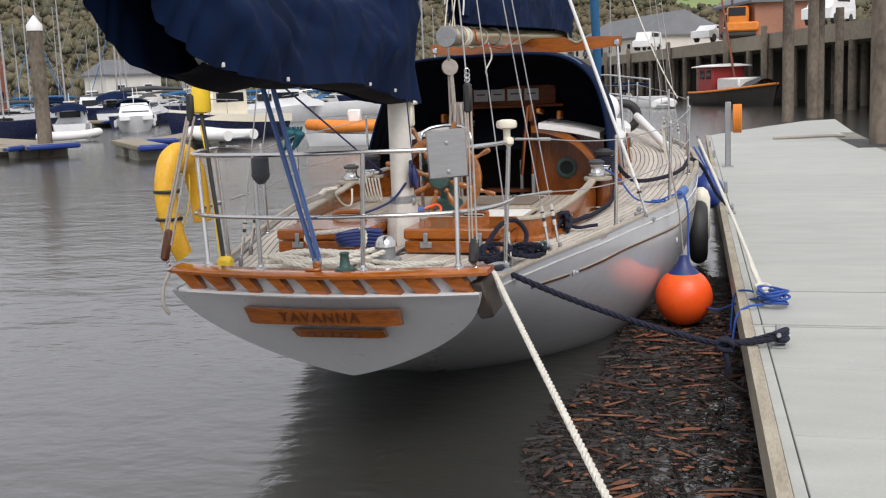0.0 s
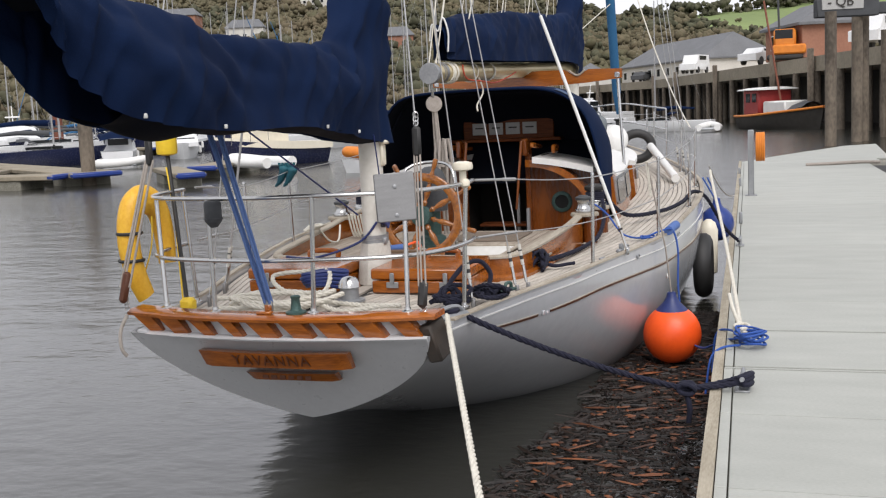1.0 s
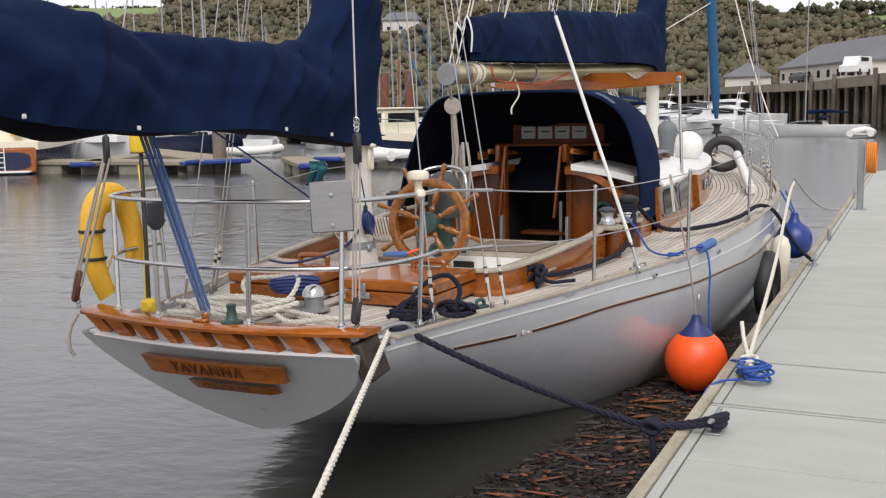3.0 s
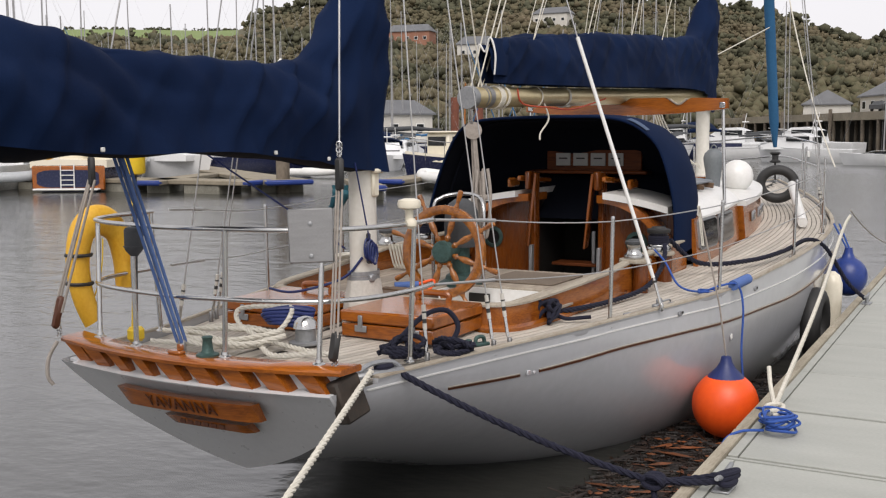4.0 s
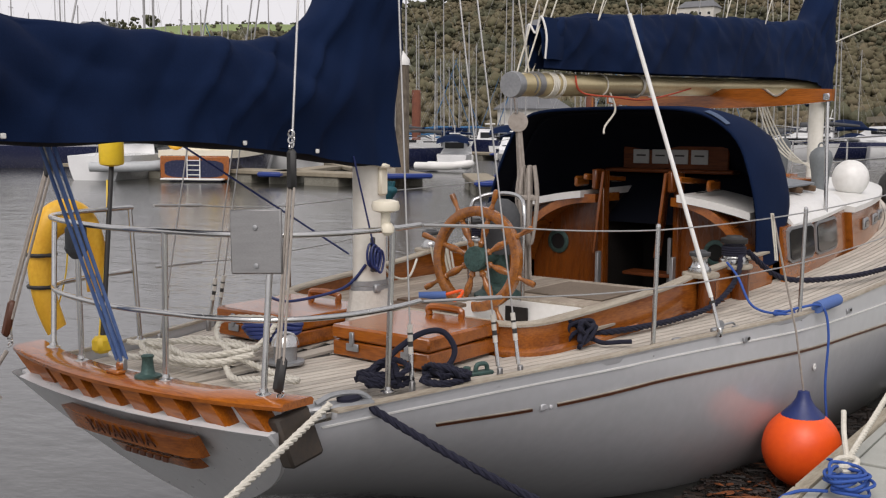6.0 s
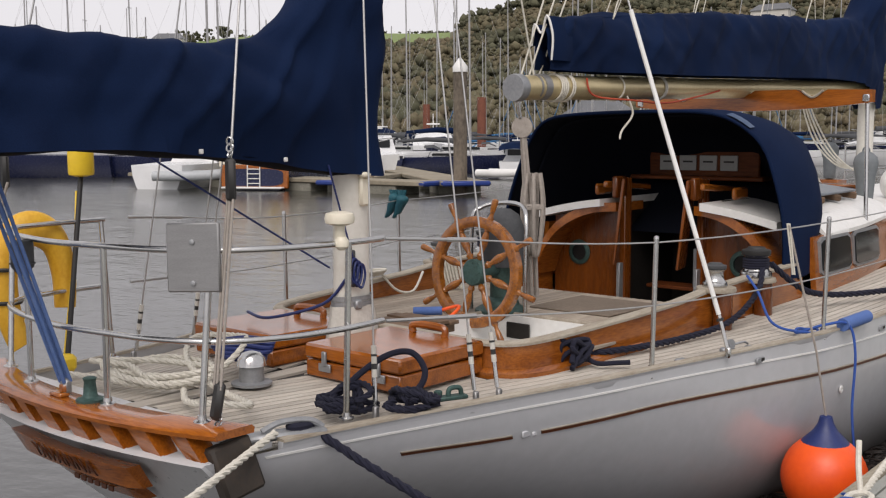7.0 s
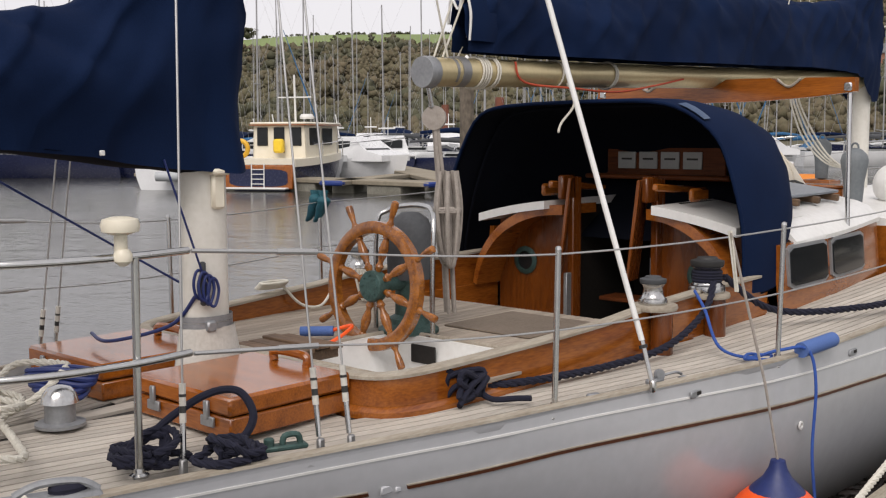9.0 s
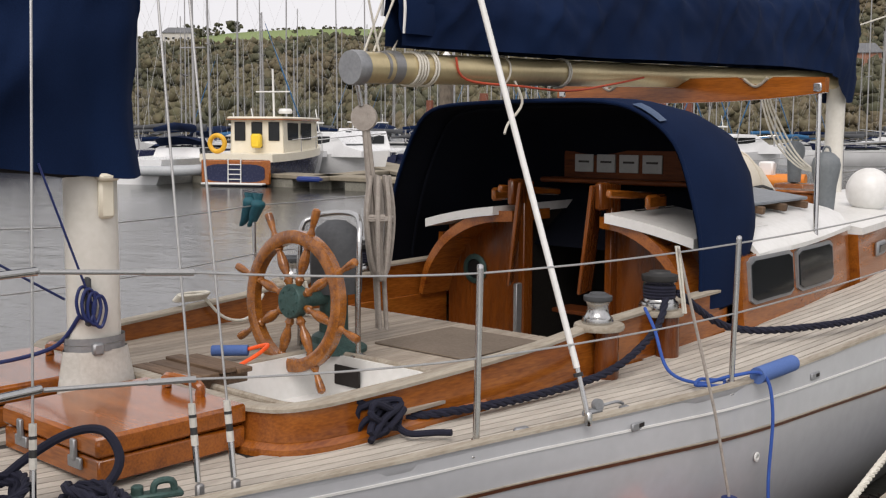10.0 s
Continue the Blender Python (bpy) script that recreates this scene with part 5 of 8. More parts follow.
for i in range(160):
    yaw = rng.uniform(40.5, 66)
    p = away(yaw, 542)
    if 51.5 < yaw < 55:
        dark.append(((p.x, p.y, hill_z(yaw, 540) + rng.uniform(0, 5)), rng.uniform(1.5, 3.2)))
    else:
        dark.append(((p.x, p.y, hill_z(yaw, 540) + 0.6), rng.uniform(0.7, 1.4)))
clumps("autumn_woodland", "leaves", spots, "brown and olive autumn trees covering the hillside")
clumps("evergreen_trees", "evergreen", dark, "dark evergreen trees on the hill")


def house(at, rz, L, W, H, wall, roof_mat, label):
    h = thing("house", label, "house", at, "houses on the shore")
    h.rotation_euler = (0, 0, radians(rz))
    m = Mesh()
    m.box((L, W, H), (0, 0, H / 2), 0.05)
    part("wall", m, wall, h)
    m = Mesh()
    rh = W * 0.32
    o = 0.4
    m.add([(-L / 2 - o, -W / 2 - o, H), (L / 2 + o, -W / 2 - o, H), (L / 2 + o, W / 2 + o, H), (-L / 2 - o, W / 2 + o, H), (-L / 2 + W * 0.2, 0, H + rh), (L / 2 - W * 0.2, 0, H + rh),
           (-L / 2 - o, -W / 2 - o, H - 0.2), (L / 2 + o, -W / 2 - o, H - 0.2), (L / 2 + o, W / 2 + o, H - 0.2), (-L / 2 - o, W / 2 + o, H - 0.2)],
          [(0, 1, 5, 4), (2, 3, 4, 5), (1, 2, 5), (3, 0, 4), (0, 1, 7, 6), (1, 2, 8, 7), (2, 3, 9, 8), (3, 0, 6, 9), (6, 7, 8, 9)])
    part("roof", m, roof_mat, h, smooth=0)
    n = max(2, int(L / 3.2))
    for i in range(n):
        x = -L / 2 + L * (i + 0.5) / n
        for s in (-1, 1):
            m = Mesh()
            m.box((1.3, 0.12, 1.2), (x, s * W / 2, H * 0.55), 0.02)
            wd = part("window", m, "white", h)
            m = Mesh()
            m.box((1.1, 0.14, 1.0), (x, s * (W / 2 + 0.01), H * 0.55), 0.02)
            part("pane", m, "glass", wd)
    return h


# quay on piles
QUAY = [(20, 22), (9.3, 49), (2.0, 76), (-12, 123), (-48, 180)]
QZ = 4.0
m = Mesh()
front = [Vector((x, y, 0)) for x, y in QUAY]
rows = []
for p in front:
    rows.append([(p.x, p.y, QZ - 0.95), (p.x, p.y, QZ), (p.x + 90, p.y + 60, QZ + 1.5), (p.x + 90, p.y + 60, QZ - 0.95)])
m.loft(rows, closed=True, cap=True)
qy = solo("quay", m, "quay", "long timber-faced quay standing on piles", "quay", kind="structure", smooth=0)
# Dark sheet added behind the piles to stand for shade under the deck.
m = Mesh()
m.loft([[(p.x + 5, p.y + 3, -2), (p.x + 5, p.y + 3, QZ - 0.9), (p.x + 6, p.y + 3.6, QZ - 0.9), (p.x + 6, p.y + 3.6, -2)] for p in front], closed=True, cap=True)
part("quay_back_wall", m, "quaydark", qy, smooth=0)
pile_me = Mesh().lathe([(0.24, 0), (0.24, 4.5)], (0, 0, 0), 12).data("quay_pile")
for (a, b) in zip(front, front[1:]):
    n = int((b - a).length / 4.2)
    for i in range(n):
        p = a.lerp(b, i / n)
        for dx, dy in ((0.15, 0.1), (2.6, 1.6)):
            o = part("quay_pile", pile_me, "pile", qy)
            o.location = (p.x + dx, p.y + dy, -1.4)
        if i % 4 == 0:
            m = Mesh()
            m.box((0.4, 0.4, 5.2), (p.x - 0.25, p.y - 0.1, 1.9), 0.04)
            part("quay_fender_post", m, "pile", qy)
house((-10, 150, QZ - 0.2), 118, 30, 10, 2.9, "render", "slate", "long white bungalow with a hipped slate roof")
house((-34, 205, QZ - 1.0), 100, 16, 8, 3.6, "render", "slate", "pale rendered house with slate roof")
house((4.8, 84, QZ + 0.3), 110, 8, 5, 2.6, "brick", "slate", "low grey-roofed quayside shed")
for yaw, r, L, mt in ((31.5, 380, 16, "brick"), (24, 420, 14, "render"), (28, 330, 11, "render"), (55, 500, 13, "render"), (20.5, 300, 12, "brick"), (-1.5, 330, 14, "brick")):
    p = away(yaw, r, 0)
    p.z = hill_z(yaw, r) - 0.5
    house(p, yaw + rng.uniform(-30, 30), L, 8, 5.5, mt, "slate", "house among the trees on the hillside")
p = away(32.2, 150)
sh = house((p.x, p.y, 0.2), 60, 8, 6, 4.4, "render", "slate", "small boatyard shed with slate roof by the shore")
m = Mesh()
m.slab([(-140, 95), (-60, 132), (-40, 180), (-150, 200)], -1.5, 0.2)
solo("boatyard_ground", m, "concrete", "low grey boatyard shore behind the moored boats", "ground", kind="structure", smooth=0)


def vehicle(at, rz, mat, van, label):
    v = thing("car", label, "car", at, "vehicles on the quay")
    v.rotation_euler = (0, 0, radians(rz))
    hgt = 1.9 if van else 1.4
    m = Mesh()
    prof = [(-2.1, 0.35), (-2.1, 0.9), (-1.3, 1.0), (-0.8, hgt), (1.5, hgt), (2.0, 0.95), (2.05, 0.35)] if not van else [(-2.2, 0.35), (-2.2, 0.95), (-1.5, 1.1), (-1.0, hgt), (2.1, hgt), (2.15, 0.95), (2.15, 0.35)]
    m.loft([[(x, y * (0.8 if z > 1 else 0.88), z) for x, z in prof] for y in (-1, 1)], closed=True, cap=True)
    part("body", m, mat, v, smooth=0)
    for s in (-1, 1):
        m = Mesh()
        m.box((2.0, 0.06, 0.42), (0.2, s * 0.83, hgt - 0.32), 0.02)
        part("window", m, "glass", v)
        for x in (-1.3, 1.3):
            m = Mesh()
            m.lathe([(0.33, -0.1), (0.33, 0.1)], (x, s * 0.8, 0.33), 14, pose(0, 0, 0, 90))
            part("wheel", m, "black", v)
    return v


vehicle((0.6, 90, QZ + 0.25), 60, "gel", False, "white hatchback parked on the quay")
vehicle((-6.6, 112, QZ + 0.3), 75, "gel", True, "white van parked on the quay")
vehicle((8.0, 66, QZ + 0.3), 65, "gel", True, "white van parked near the quay edge")
vehicle((-17, 150, QZ + 0.3), 75, "canvasgrey", False, "dark car parked on the quay")
tr = thing("excavator", "small orange digger standing on the quay", "digger", (2.6, 80, QZ + 0.25))
m = Mesh()
m.box((1.6, 1.5, 1.3), (0, 0, 1.6), 0.15)
m.box((2.4, 1.8, 0.7), (0.3, 0, 0.75), 0.12)
part("body", m, "orangepaint", tr)
m = Mesh()
m.box((1.3, 1.52, 0.7), (-0.05, 0, 1.85), 0.05)
part("cab_glass", m, "glass", tr)
m = Mesh()
m.tube([(-0.4, 0, 2.2), (-0.5, 0, 5.2)], 0.08, 8)
part("mast", m, "canvasgrey", tr)
m = Mesh()
m.box((2.6, 1.7, 0.4), (0, 0, 0.2), 0.12)
part("track", m, "black", tr)

# piles and berth sign
def mooring_pile(x, y, r, top, mat, cap, label):
    ob = thing("mooring_pile", label, "pile", (x, y, -1.8), "mooring piles")
    m = Mesh()
    m.lathe([(r, 0), (r, (top + 1.8) * 0.5), (r * 0.98, top + 1.8)], (0, 0, 0), 18)
    part("shaft", m, mat, ob)
    if cap:
        m = Mesh()
        m.lathe([(r * 1.08, top + 1.78), (r * 1.08, top + 2.0), (r * 0.1, top + 2.35)], (0, 0, 0), 18)
        part("cap", m, "white", ob, "white conical cap")
    return ob


mooring_pile(-22.9, 29.9, 0.27, 4.25, "pile", True, "dark tidal-stained pile with a white cap")
rust = material("rusty_steel", (0.22, 0.075, 0.04), 0.85, second=(0.13, 0.045, 0.03), scale=0.8, fine=6)
M["rust"] = rust
for x, y in ((-64, 82), (-52, 96), (-47, 92), (-84, 96)):
    mooring_pile(x, y, 0.45, 5.6, "rust", False, "rust-red steel pile rising from the water")
mooring_pile(5.6, 20.3, 0.28, 8.0, "pile", False, "thick stained steel pile through the pontoon")
# Flat near-black plate stands in for the shaded cut-out round the pile.
m = Mesh()
m.box((1.5, 2.9, 0.05), (5.55, 20.6, -0.06), 0.01)
solo("pile_recess", m, "caulk", "near-black plate for the shaded pontoon cut-out around the pile", "recess", kind="structure")
gt = thing("berth_sign", "dark steel gantry on piles carrying a white berth sign", "sign", (0, 0, 0))
for x, y in ((4.55, 42.2), (5.75, 45.5), (6.05, 46.2)):
    m = Mesh()
    m.lathe([(0.235, -1.8), (0.235, 5.0)], (x, y, 0), 16)
    part("support", m, "pile", gt)
m = Mesh()
m.box((2.6, 0.5, 0.75), (5.2, 43.4, 5.2), 0.04, turn=pose(0, 0, 0, 0, 0, 18))
m.box((7, 0.4, 0.5), (9.1, 46.5, 5.25), 0.04, turn=pose(0, 0, 0, 0, 0, 22))
part("beam", m, "canvasgrey", gt)
m = Mesh()
m.box((1.75, 0.06, 0.66), (5.05, 43.08, 5.45), 0.02, turn=pose(0, 0, 0, 0, 0, 18))
sg = part("sign_board", m, "plaque", gt, "white sign board with dark letters")
cu = bpy.data.curves.new("sign_letters", "FONT")
cu.body, cu.size, cu.extrude = "- QB", 0.55, 0.01
tmp = bpy.data.objects.new("sign_letters", cu)
scene.collection.objects.link(tmp)
bpy.context.view_layer.update()
me = bpy.data.meshes.new_from_object(tmp.evaluated_get(bpy.context.evaluated_depsgraph_get()))
bpy.data.objects.remove(tmp)
o = part("sign_letters", me, "ink", sg)
o.matrix_local = pose(4.45, 42.82, 5.27, 90, 0, 18)
for x, y in ((7.2, 49.5), (9.0, 46.0)):
    mooring_pile(x, y, 0.2, 4.5, "pile", False, "slim dark timber pile beside the quay")

# ---- marina docks ----
def dock(a, b, wdt, label):
    a, b = Vector((*a, 0)), Vector((*b, 0))
    L = (b - a).length
    d = thing("marina_dock", label, "dock", a.lerp(b, 0.5), "marina docks")
    d.rotation_euler = (0, 0, math.atan2(b.y - a.y, b.x - a.x))
    m = Mesh()
    m.box((L, wdt, 0.18), (0, 0, -0.06), 0.03)
    part("walkway", m, "quay", d)
    n = max(2, int(L / 4))
    for i in range(n):
        m = Mesh()
        m.box((1.8, wdt * 0.92, 0.55), (-L / 2 + L * (i + 0.5) / n, 0, -0.42), 0.05)
        part("float", m, "concrete", d)
    m = Mesh()
    m.box((0.3, wdt * 1.02, 0.2), (L / 2 - 0.12, 0, -0.06), 0.06)
    part("end_fender", m, "blue_ball", d)
    return d


dock((-52, 52), (-22.0, 29.2), 1.9, "weathered timber walkway dock on concrete floats")
dock((-30.5, 34.0), (-27.0, 26.6), 1.0, "weathered timber finger dock with blue end fender")
dock((-20.5, 31.5), (-16.4, 26.6), 1.0, "weathered timber finger dock with blue end fender")
dock((-42, 28), (-23, 28.6), 1.6, "weathered timber walkway dock on concrete floats")
dock((-24, 52), (-18.6, 31.0), 1.2, "weathered timber finger dock with blue end fender")
dock((-80, 76), (-40, 62), 1.8, "weathered timber walkway dock on concrete floats")


# ---- other boats ----
def hull_part(L, B, H, mat, parent, sheer_rise=0.35, tail=0.85, name="hull", z0=0.0):
    m = Mesh()
    rows = []
    for i in range(15):
        f = i / 14
        hb = B / 2 * (tail + (1 - tail) * min(1, f * 3)) * (1 - max(0, (f - 0.45) / 0.55) ** 2.2)
        zt = H * (1 + sheer_rise * f * f)
        row = []
        for u in (0, 0.35, 0.7, 1.0):
            row.append((-L / 2 + L * (f - 0.06 * u * f), -hb * (1 - 0.35 * u ** 2), z0 + zt * (1 - u) - 0.25 * u))
        row += [(p[0], -p[1], p[2]) for p in row[::-1]]
        rows.append(row)
    m.loft(rows, closed=True, cap=True)
    return part(name, m, mat, parent, smooth=50)


def motor_boat(L=8.0, B=2.9, hull="gel", canopy=None, name="motor_boat", label="white motor cruiser with dark windows"):
    b = thing(name, label, "boat", (0, 0, -300), "moored motor boats")
    H = L * 0.125
    hull_part(L, B, H, hull, b)
    if hull != "gel":
        m = Mesh()
        rows = []
        for i in range(13):
            f = i / 12
            hb = B / 2 * (0.86 + 0.14 * min(1, f * 3)) * (1 - max(0, (f - 0.45) / 0.55) ** 2.2) + 0.02
            zt = H * (1 + 0.35 * f * f)
            rows.append([(-L / 2 + L * f, -hb, zt - 0.15), (-L / 2 + L * f, -hb, zt + 0.1), (-L / 2 + L * f, hb, zt + 0.1), (-L / 2 + L * f, hb, zt - 0.15)])
        m.loft(rows, closed=True, cap=True)
        part("topsides", m, "gel", b)
    m = Mesh()
    prof = [(-0.12, H), (-0.10, H + 0.95), (0.0, H + 1.25), (0.16, H + 1.2), (0.27, H + 0.55), (0.40, H + 0.3), (0.40, H)]
    m.loft([[(x * L, y * B * (0.5 if z < H + 0.6 else 0.4), z) for x, z in prof] for y in (-0.86, -0.6, 0, 0.6, 0.86)], closed=True, cap=True)
    cab = part("cabin", m, "gel", b)
    m = Mesh()
    m.loft([[(x * L, y * B * 0.5, z) for x, z in ((0.155, H + 1.12), (0.268, H + 0.58), (0.262, H + 0.52), (0.145, H + 1.06))] for y in (-0.70, 0.70)], closed=True, cap=True)
    part("windscreen", m, "glass", cab)
    for s in (-1, 1):
        m = Mesh()
        m.box((L * 0.23, 0.05, 0.4), (L * 0.03, s * B * 0.392, H + 0.82), 0.02)
        part("side_window", m, "glass", cab)
    m = Mesh()
    m.box((0.05, B * 0.56, 0.5), (-L * 0.115, 0, H + 0.72), 0.02)
    part("aft_window", m, "glass", cab)
    if canopy:
        m = Mesh()
        m.loft([[(x * L, y * B * 0.46, H + 0.3 + z * (1 - 0.25 * y * y)) for y in (-1, -0.8, -0.4, 0, 0.4, 0.8, 1)] for x, z in ((-0.42, 0.75), (-0.36, 1.2), (-0.2, 1.35), (-0.08, 1.25))])
        part("canopy", m, canopy, b)
    m = Mesh()
    pts = spline([(-0.05 * L, -B * 0.46, H + 0.75), (0.2 * L, -B * 0.42, H + 0.95), (0.44 * L, -B * 0.1, H + 1.15), (0.44 * L, B * 0.1, H + 1.15), (0.2 * L, B * 0.42, H + 0.95), (-0.05 * L, B * 0.46, H + 0.75)], 5)
    m.tube(pts, 0.025, 6)
    part("pulpit_rail", m, "steel", b)
    m = Mesh()
    m.tube([(-0.05 * L, 0, H + 1.2), (-0.08 * L, 0, H + 2.4)], 0.03, 6)
    m.box((0.3, 0.9, 0.1), (-0.07 * L, 0, H + 1.7), 0.03)
    part("aerial_mast", m, "white", b)
    for s in (-1, 1):
        m = Mesh()
        m.lathe([(0.03, -0.3), (0.12, -0.22), (0.12, 0.22), (0.03, 0.3)], (-L * 0.1, s * B * 0.52, H * 0.65), 10)
        part("fender", m, "white", b)
    return b


def sail_yacht(L=10.0, mast_h=13.0, hull="gel", cover="navy", name="sailing_yacht", label="white sailing yacht with tall alloy mast", blue=False):
    b = thing(name, label, "yacht", (0, 0, -300), "moored sailing yachts")
    H = L * 0.1
    hull_part(L, L * 0.32, H, hull, b, 0.2, 0.7)
    m = Mesh()
    m.loft([[(-0.12 * L, y, H), (-0.1 * L, y * 0.9, H + 0.42), (0.15 * L, y * 0.8, H + 0.4), (0.28 * L, y * 0.5, H + 0.1)] for y in (-L * 0.11, -L * 0.05, L * 0.05, L * 0.11)], cap=False)
    cab = part("cabin", m, "gel", b)
    for s in (-1, 1):
        m = Mesh()
        m.box((0.22 * L, 0.04, 0.16), (0.02 * L, s * L * 0.104, H + 0.2), 0.01)
        part("cabin_window", m, "glass", cab)
    m = Mesh()
    m.tube([(0.08 * L, 0, H), (0.07 * L, 0, mast_h)], [0.07, 0.05], 8)
    part("mast", m, "spar", b)
    for z in (0.45, 0.72):
        m = Mesh()
        m.tube([(0.075 * L, -0.75 * (1.25 - z), mast_h * z), (0.075 * L, 0.75 * (1.25 - z), mast_h * z)], 0.03, 6)
        part("spreader", m, "spar", b)
    m = Mesh()
    pts = [(0.06 * L, 0, H + 1.25), (-0.32 * L, 0, H + 1.2)]
    m.tube([pts[0], ((pts[0][0] + pts[1][0]) / 2, 0, H + 1.35), pts[1]], [0.2, 0.17, 0.09], 10)
    part("furled_sail", m, cover, b)
    m = Mesh()
    m.loft([[(x * L, y * L * 0.12, H + 0.25 + z * (1 - 0.3 * y * y)) for y in (-1, -0.6, 0, 0.6, 1)] for x, z in ((-0.14, 0.65), (-0.08, 0.7), (-0.02, 0.3))])
    part("spray_hood", m, cover, b)
    m = Mesh()
    for a, c in (((0.5 * L, 0, H * 1.25), (0.075 * L, 0, mast_h * 0.98)), ((-0.48 * L, 0, H), (0.07 * L, 0, mast_h)), ((0.06 * L, -0.15 * L, H), (0.075 * L, -0.4, mast_h * 0.72)), ((0.06 * L, 0.15 * L, H), (0.075 * L, 0.4, mast_h * 0.72))):
        m.tube([a, c], 0.006, 4)
    part("standing_rigging", m, "wire", b)
    if blue:
        m = Mesh()
        a, c = Vector((0.48 * L, 0, H * 1.3)), Vector((0.08 * L, 0, mast_h * 0.97))
        m.tube([a.lerp(c, 0.05), a.lerp(c, 0.5), a.lerp(c, 0.95)], [0.03, 0.06, 0.025], 7)
        part("furled_jib", m, "sailblue", b)
    return b


def placed(proto, x, y, rz, scale=1.0, label=""):
    o = copy_thing(proto, Matrix.Translation((x, y, WATER)) @ Matrix.Rotation(radians(rz), 4, "Z") @ Matrix.Scale(scale, 4))
    o.scale = (scale, scale, scale)
    if label:
        o["label"] = label
    return o


mb_white = motor_boat()
mb_navy = motor_boat(8.5, 3.1, "gelnavy", None, label="white and navy motor cruiser with dark windows")
mb_can = motor_boat(7.5, 2.8, "gel", "navy", label="white motor boat with a navy canopy")
for pr, x, y, rz, s in ((mb_white, -37.5, 37, 10, 1.0), (mb_can, -36, 51, 122, 0.75), (mb_can, -33.5, 54, 303, 0.8), (mb_navy, -39, 64, 100, 0.8), (mb_can, -44.5, 70, 115, 1.0), (mb_navy, -51, 60, -48, 1.15), (mb_navy, -59, 59.5, -42, 1.1), (mb_navy, -44.5, 47, 140, 1.0),
                        (mb_white, -50, 75, 120, 1.0), (mb_white, -28, 63, 60, 1.0), (mb_white, -12.5, 79, 170, 0.95), (mb_white, -17, 104, 165, 1.2), (mb_can, -31, 106, 190, 1.3), (mb_white, -24, 104, 175, 1.2), (mb_white, -64, 66, 130, 1.1), (mb_can, -70, 74, 125, 1.2),
                        (mb_white, -39, 34, 10, 1.0), (mb_can, -47, 39, 20, 1.0)):
    placed(pr, x, y, rz, s)
sy = [sail_yacht(), sail_yacht(11.5, 15.5, "gelnavy", "canvasgrey", label="navy-hulled sailing yacht with grey sail cover"), sail_yacht(9.0, 11.5, "gel", "sailblue", label="white sailing yacht with blue furled sail", blue=True), sail_yacht(12.5, 17.0, "gel", "canvasgrey", label="large white sailing yacht with bare mast")]
placed(sy[0], -38.2, 29.0, 121, 1.05, "grey sailing yacht with an inflatable tender astern")
placed(sy[0], -5.6, 72.0, 172, 0.70, "white sailing yacht with a grey cockpit cover")
taken = []
count = 0
while count < 120:
    yaw = rng.uniform(26, 66) if count < 104 else rng.uniform(12, 26)
    r = rng.uniform(62, 175) if yaw > 38 else rng.uniform(85, 180)
    p = away(yaw, r)
    if any((p - q).length < 5.2 for q in taken):
        continue
    if p.x > -18 and p.y > 92:
        continue
    taken.append(p)
    pr = sy[rng.choice((0, 0, 1, 2, 3, 3))]
    placed(pr, p.x, p.y, rng.choice((38, 218)) + rng.uniform(-9, 9), rng.uniform(0.75, 1.15))
    count += 1
for o in (mb_white, mb_navy, mb_can, *sy):
    for c in (*o.children_recursive, o):
        bpy.data.objects.remove(c)

# pilot-style launch with cream wheelhouse
lb = thing("launch", "cream wheelhouse launch with navy transom and varnished trim", "boat", (0, 0, 0))
lb.matrix_basis = Matrix.Translation((-33.6, 30.6, WATER)) @ Matrix.Rotation(radians(28 + 90), 4, "Z")
hull_part(9.0, 3.1, 1.1, "gelnavy", lb, 0.4, 0.95)
m = Mesh()
m.box((0.12, 3.05, 1.0), (-4.52, 0, 0.58), 0.05)
part("transom_surround", m, "varnish_x", lb, "varnished transom surround")
m = Mesh()
o = [(-4.6, 1.3 * max(-1, min(1, 1.2 * math.cos(a))), 0.55 + 0.36 * max(-1, min(1, 1.2 * math.sin(a)))) for a in [2 * math.pi * i / 28 for i in range(28)]]
m.loft([o, [(-4.5, p[1], p[2]) for p in o]], closed=True, cap=True)
part("transom_panel", m, "gelnavy", lb)
m = Mesh()
m.box((0.5, 2.7, 0.08), (-4.75, 0, 0.12), 0.03)
part("swim_platform", m, "white", lb)
m = Mesh()
for y in (-0.28, 0.28):
    m.tube([(-4.66, y, 0.15), (-4.62, y, 1.15)], 0.025, 6)
for z in (0.3, 0.5, 0.7, 0.9):
    m.tube([(-4.65, -0.28, z), (-4.65, 0.28, z)], 0.02, 6)
part("ladder", m, "white", lb, "white boarding ladder")
m = Mesh()
rows = []
for i in range(12):
    f = i / 11
    hb = 1.58 * (1 - max(0, (f - 0.5) / 0.5) ** 2.2) + 0.03
    zt = 1.1 * (1 + 0.4 * f * f)
    rows.append([(-4.5 + 8.8 * f, -hb, zt - 0.1), (-4.5 + 8.8 * f, -hb, zt + 0.22), (-4.5 + 8.8 * f, hb, zt + 0.22), (-4.5 + 8.8 * f, hb, zt - 0.1)])
m.loft(rows, closed=True, cap=True)
part("bulwark", m, "cream", lb)
m = Mesh()
m.loft([[(-2.3, y, 1.2), (-2.3, y * 0.95, 2.75), (1.6, y * 0.9, 2.75), (2.0, y * 0.9, 2.0), (2.2, y * 0.9, 1.3)] for y in (-1.25, -0.6, 0.6, 1.25)], closed=False, cap=False)
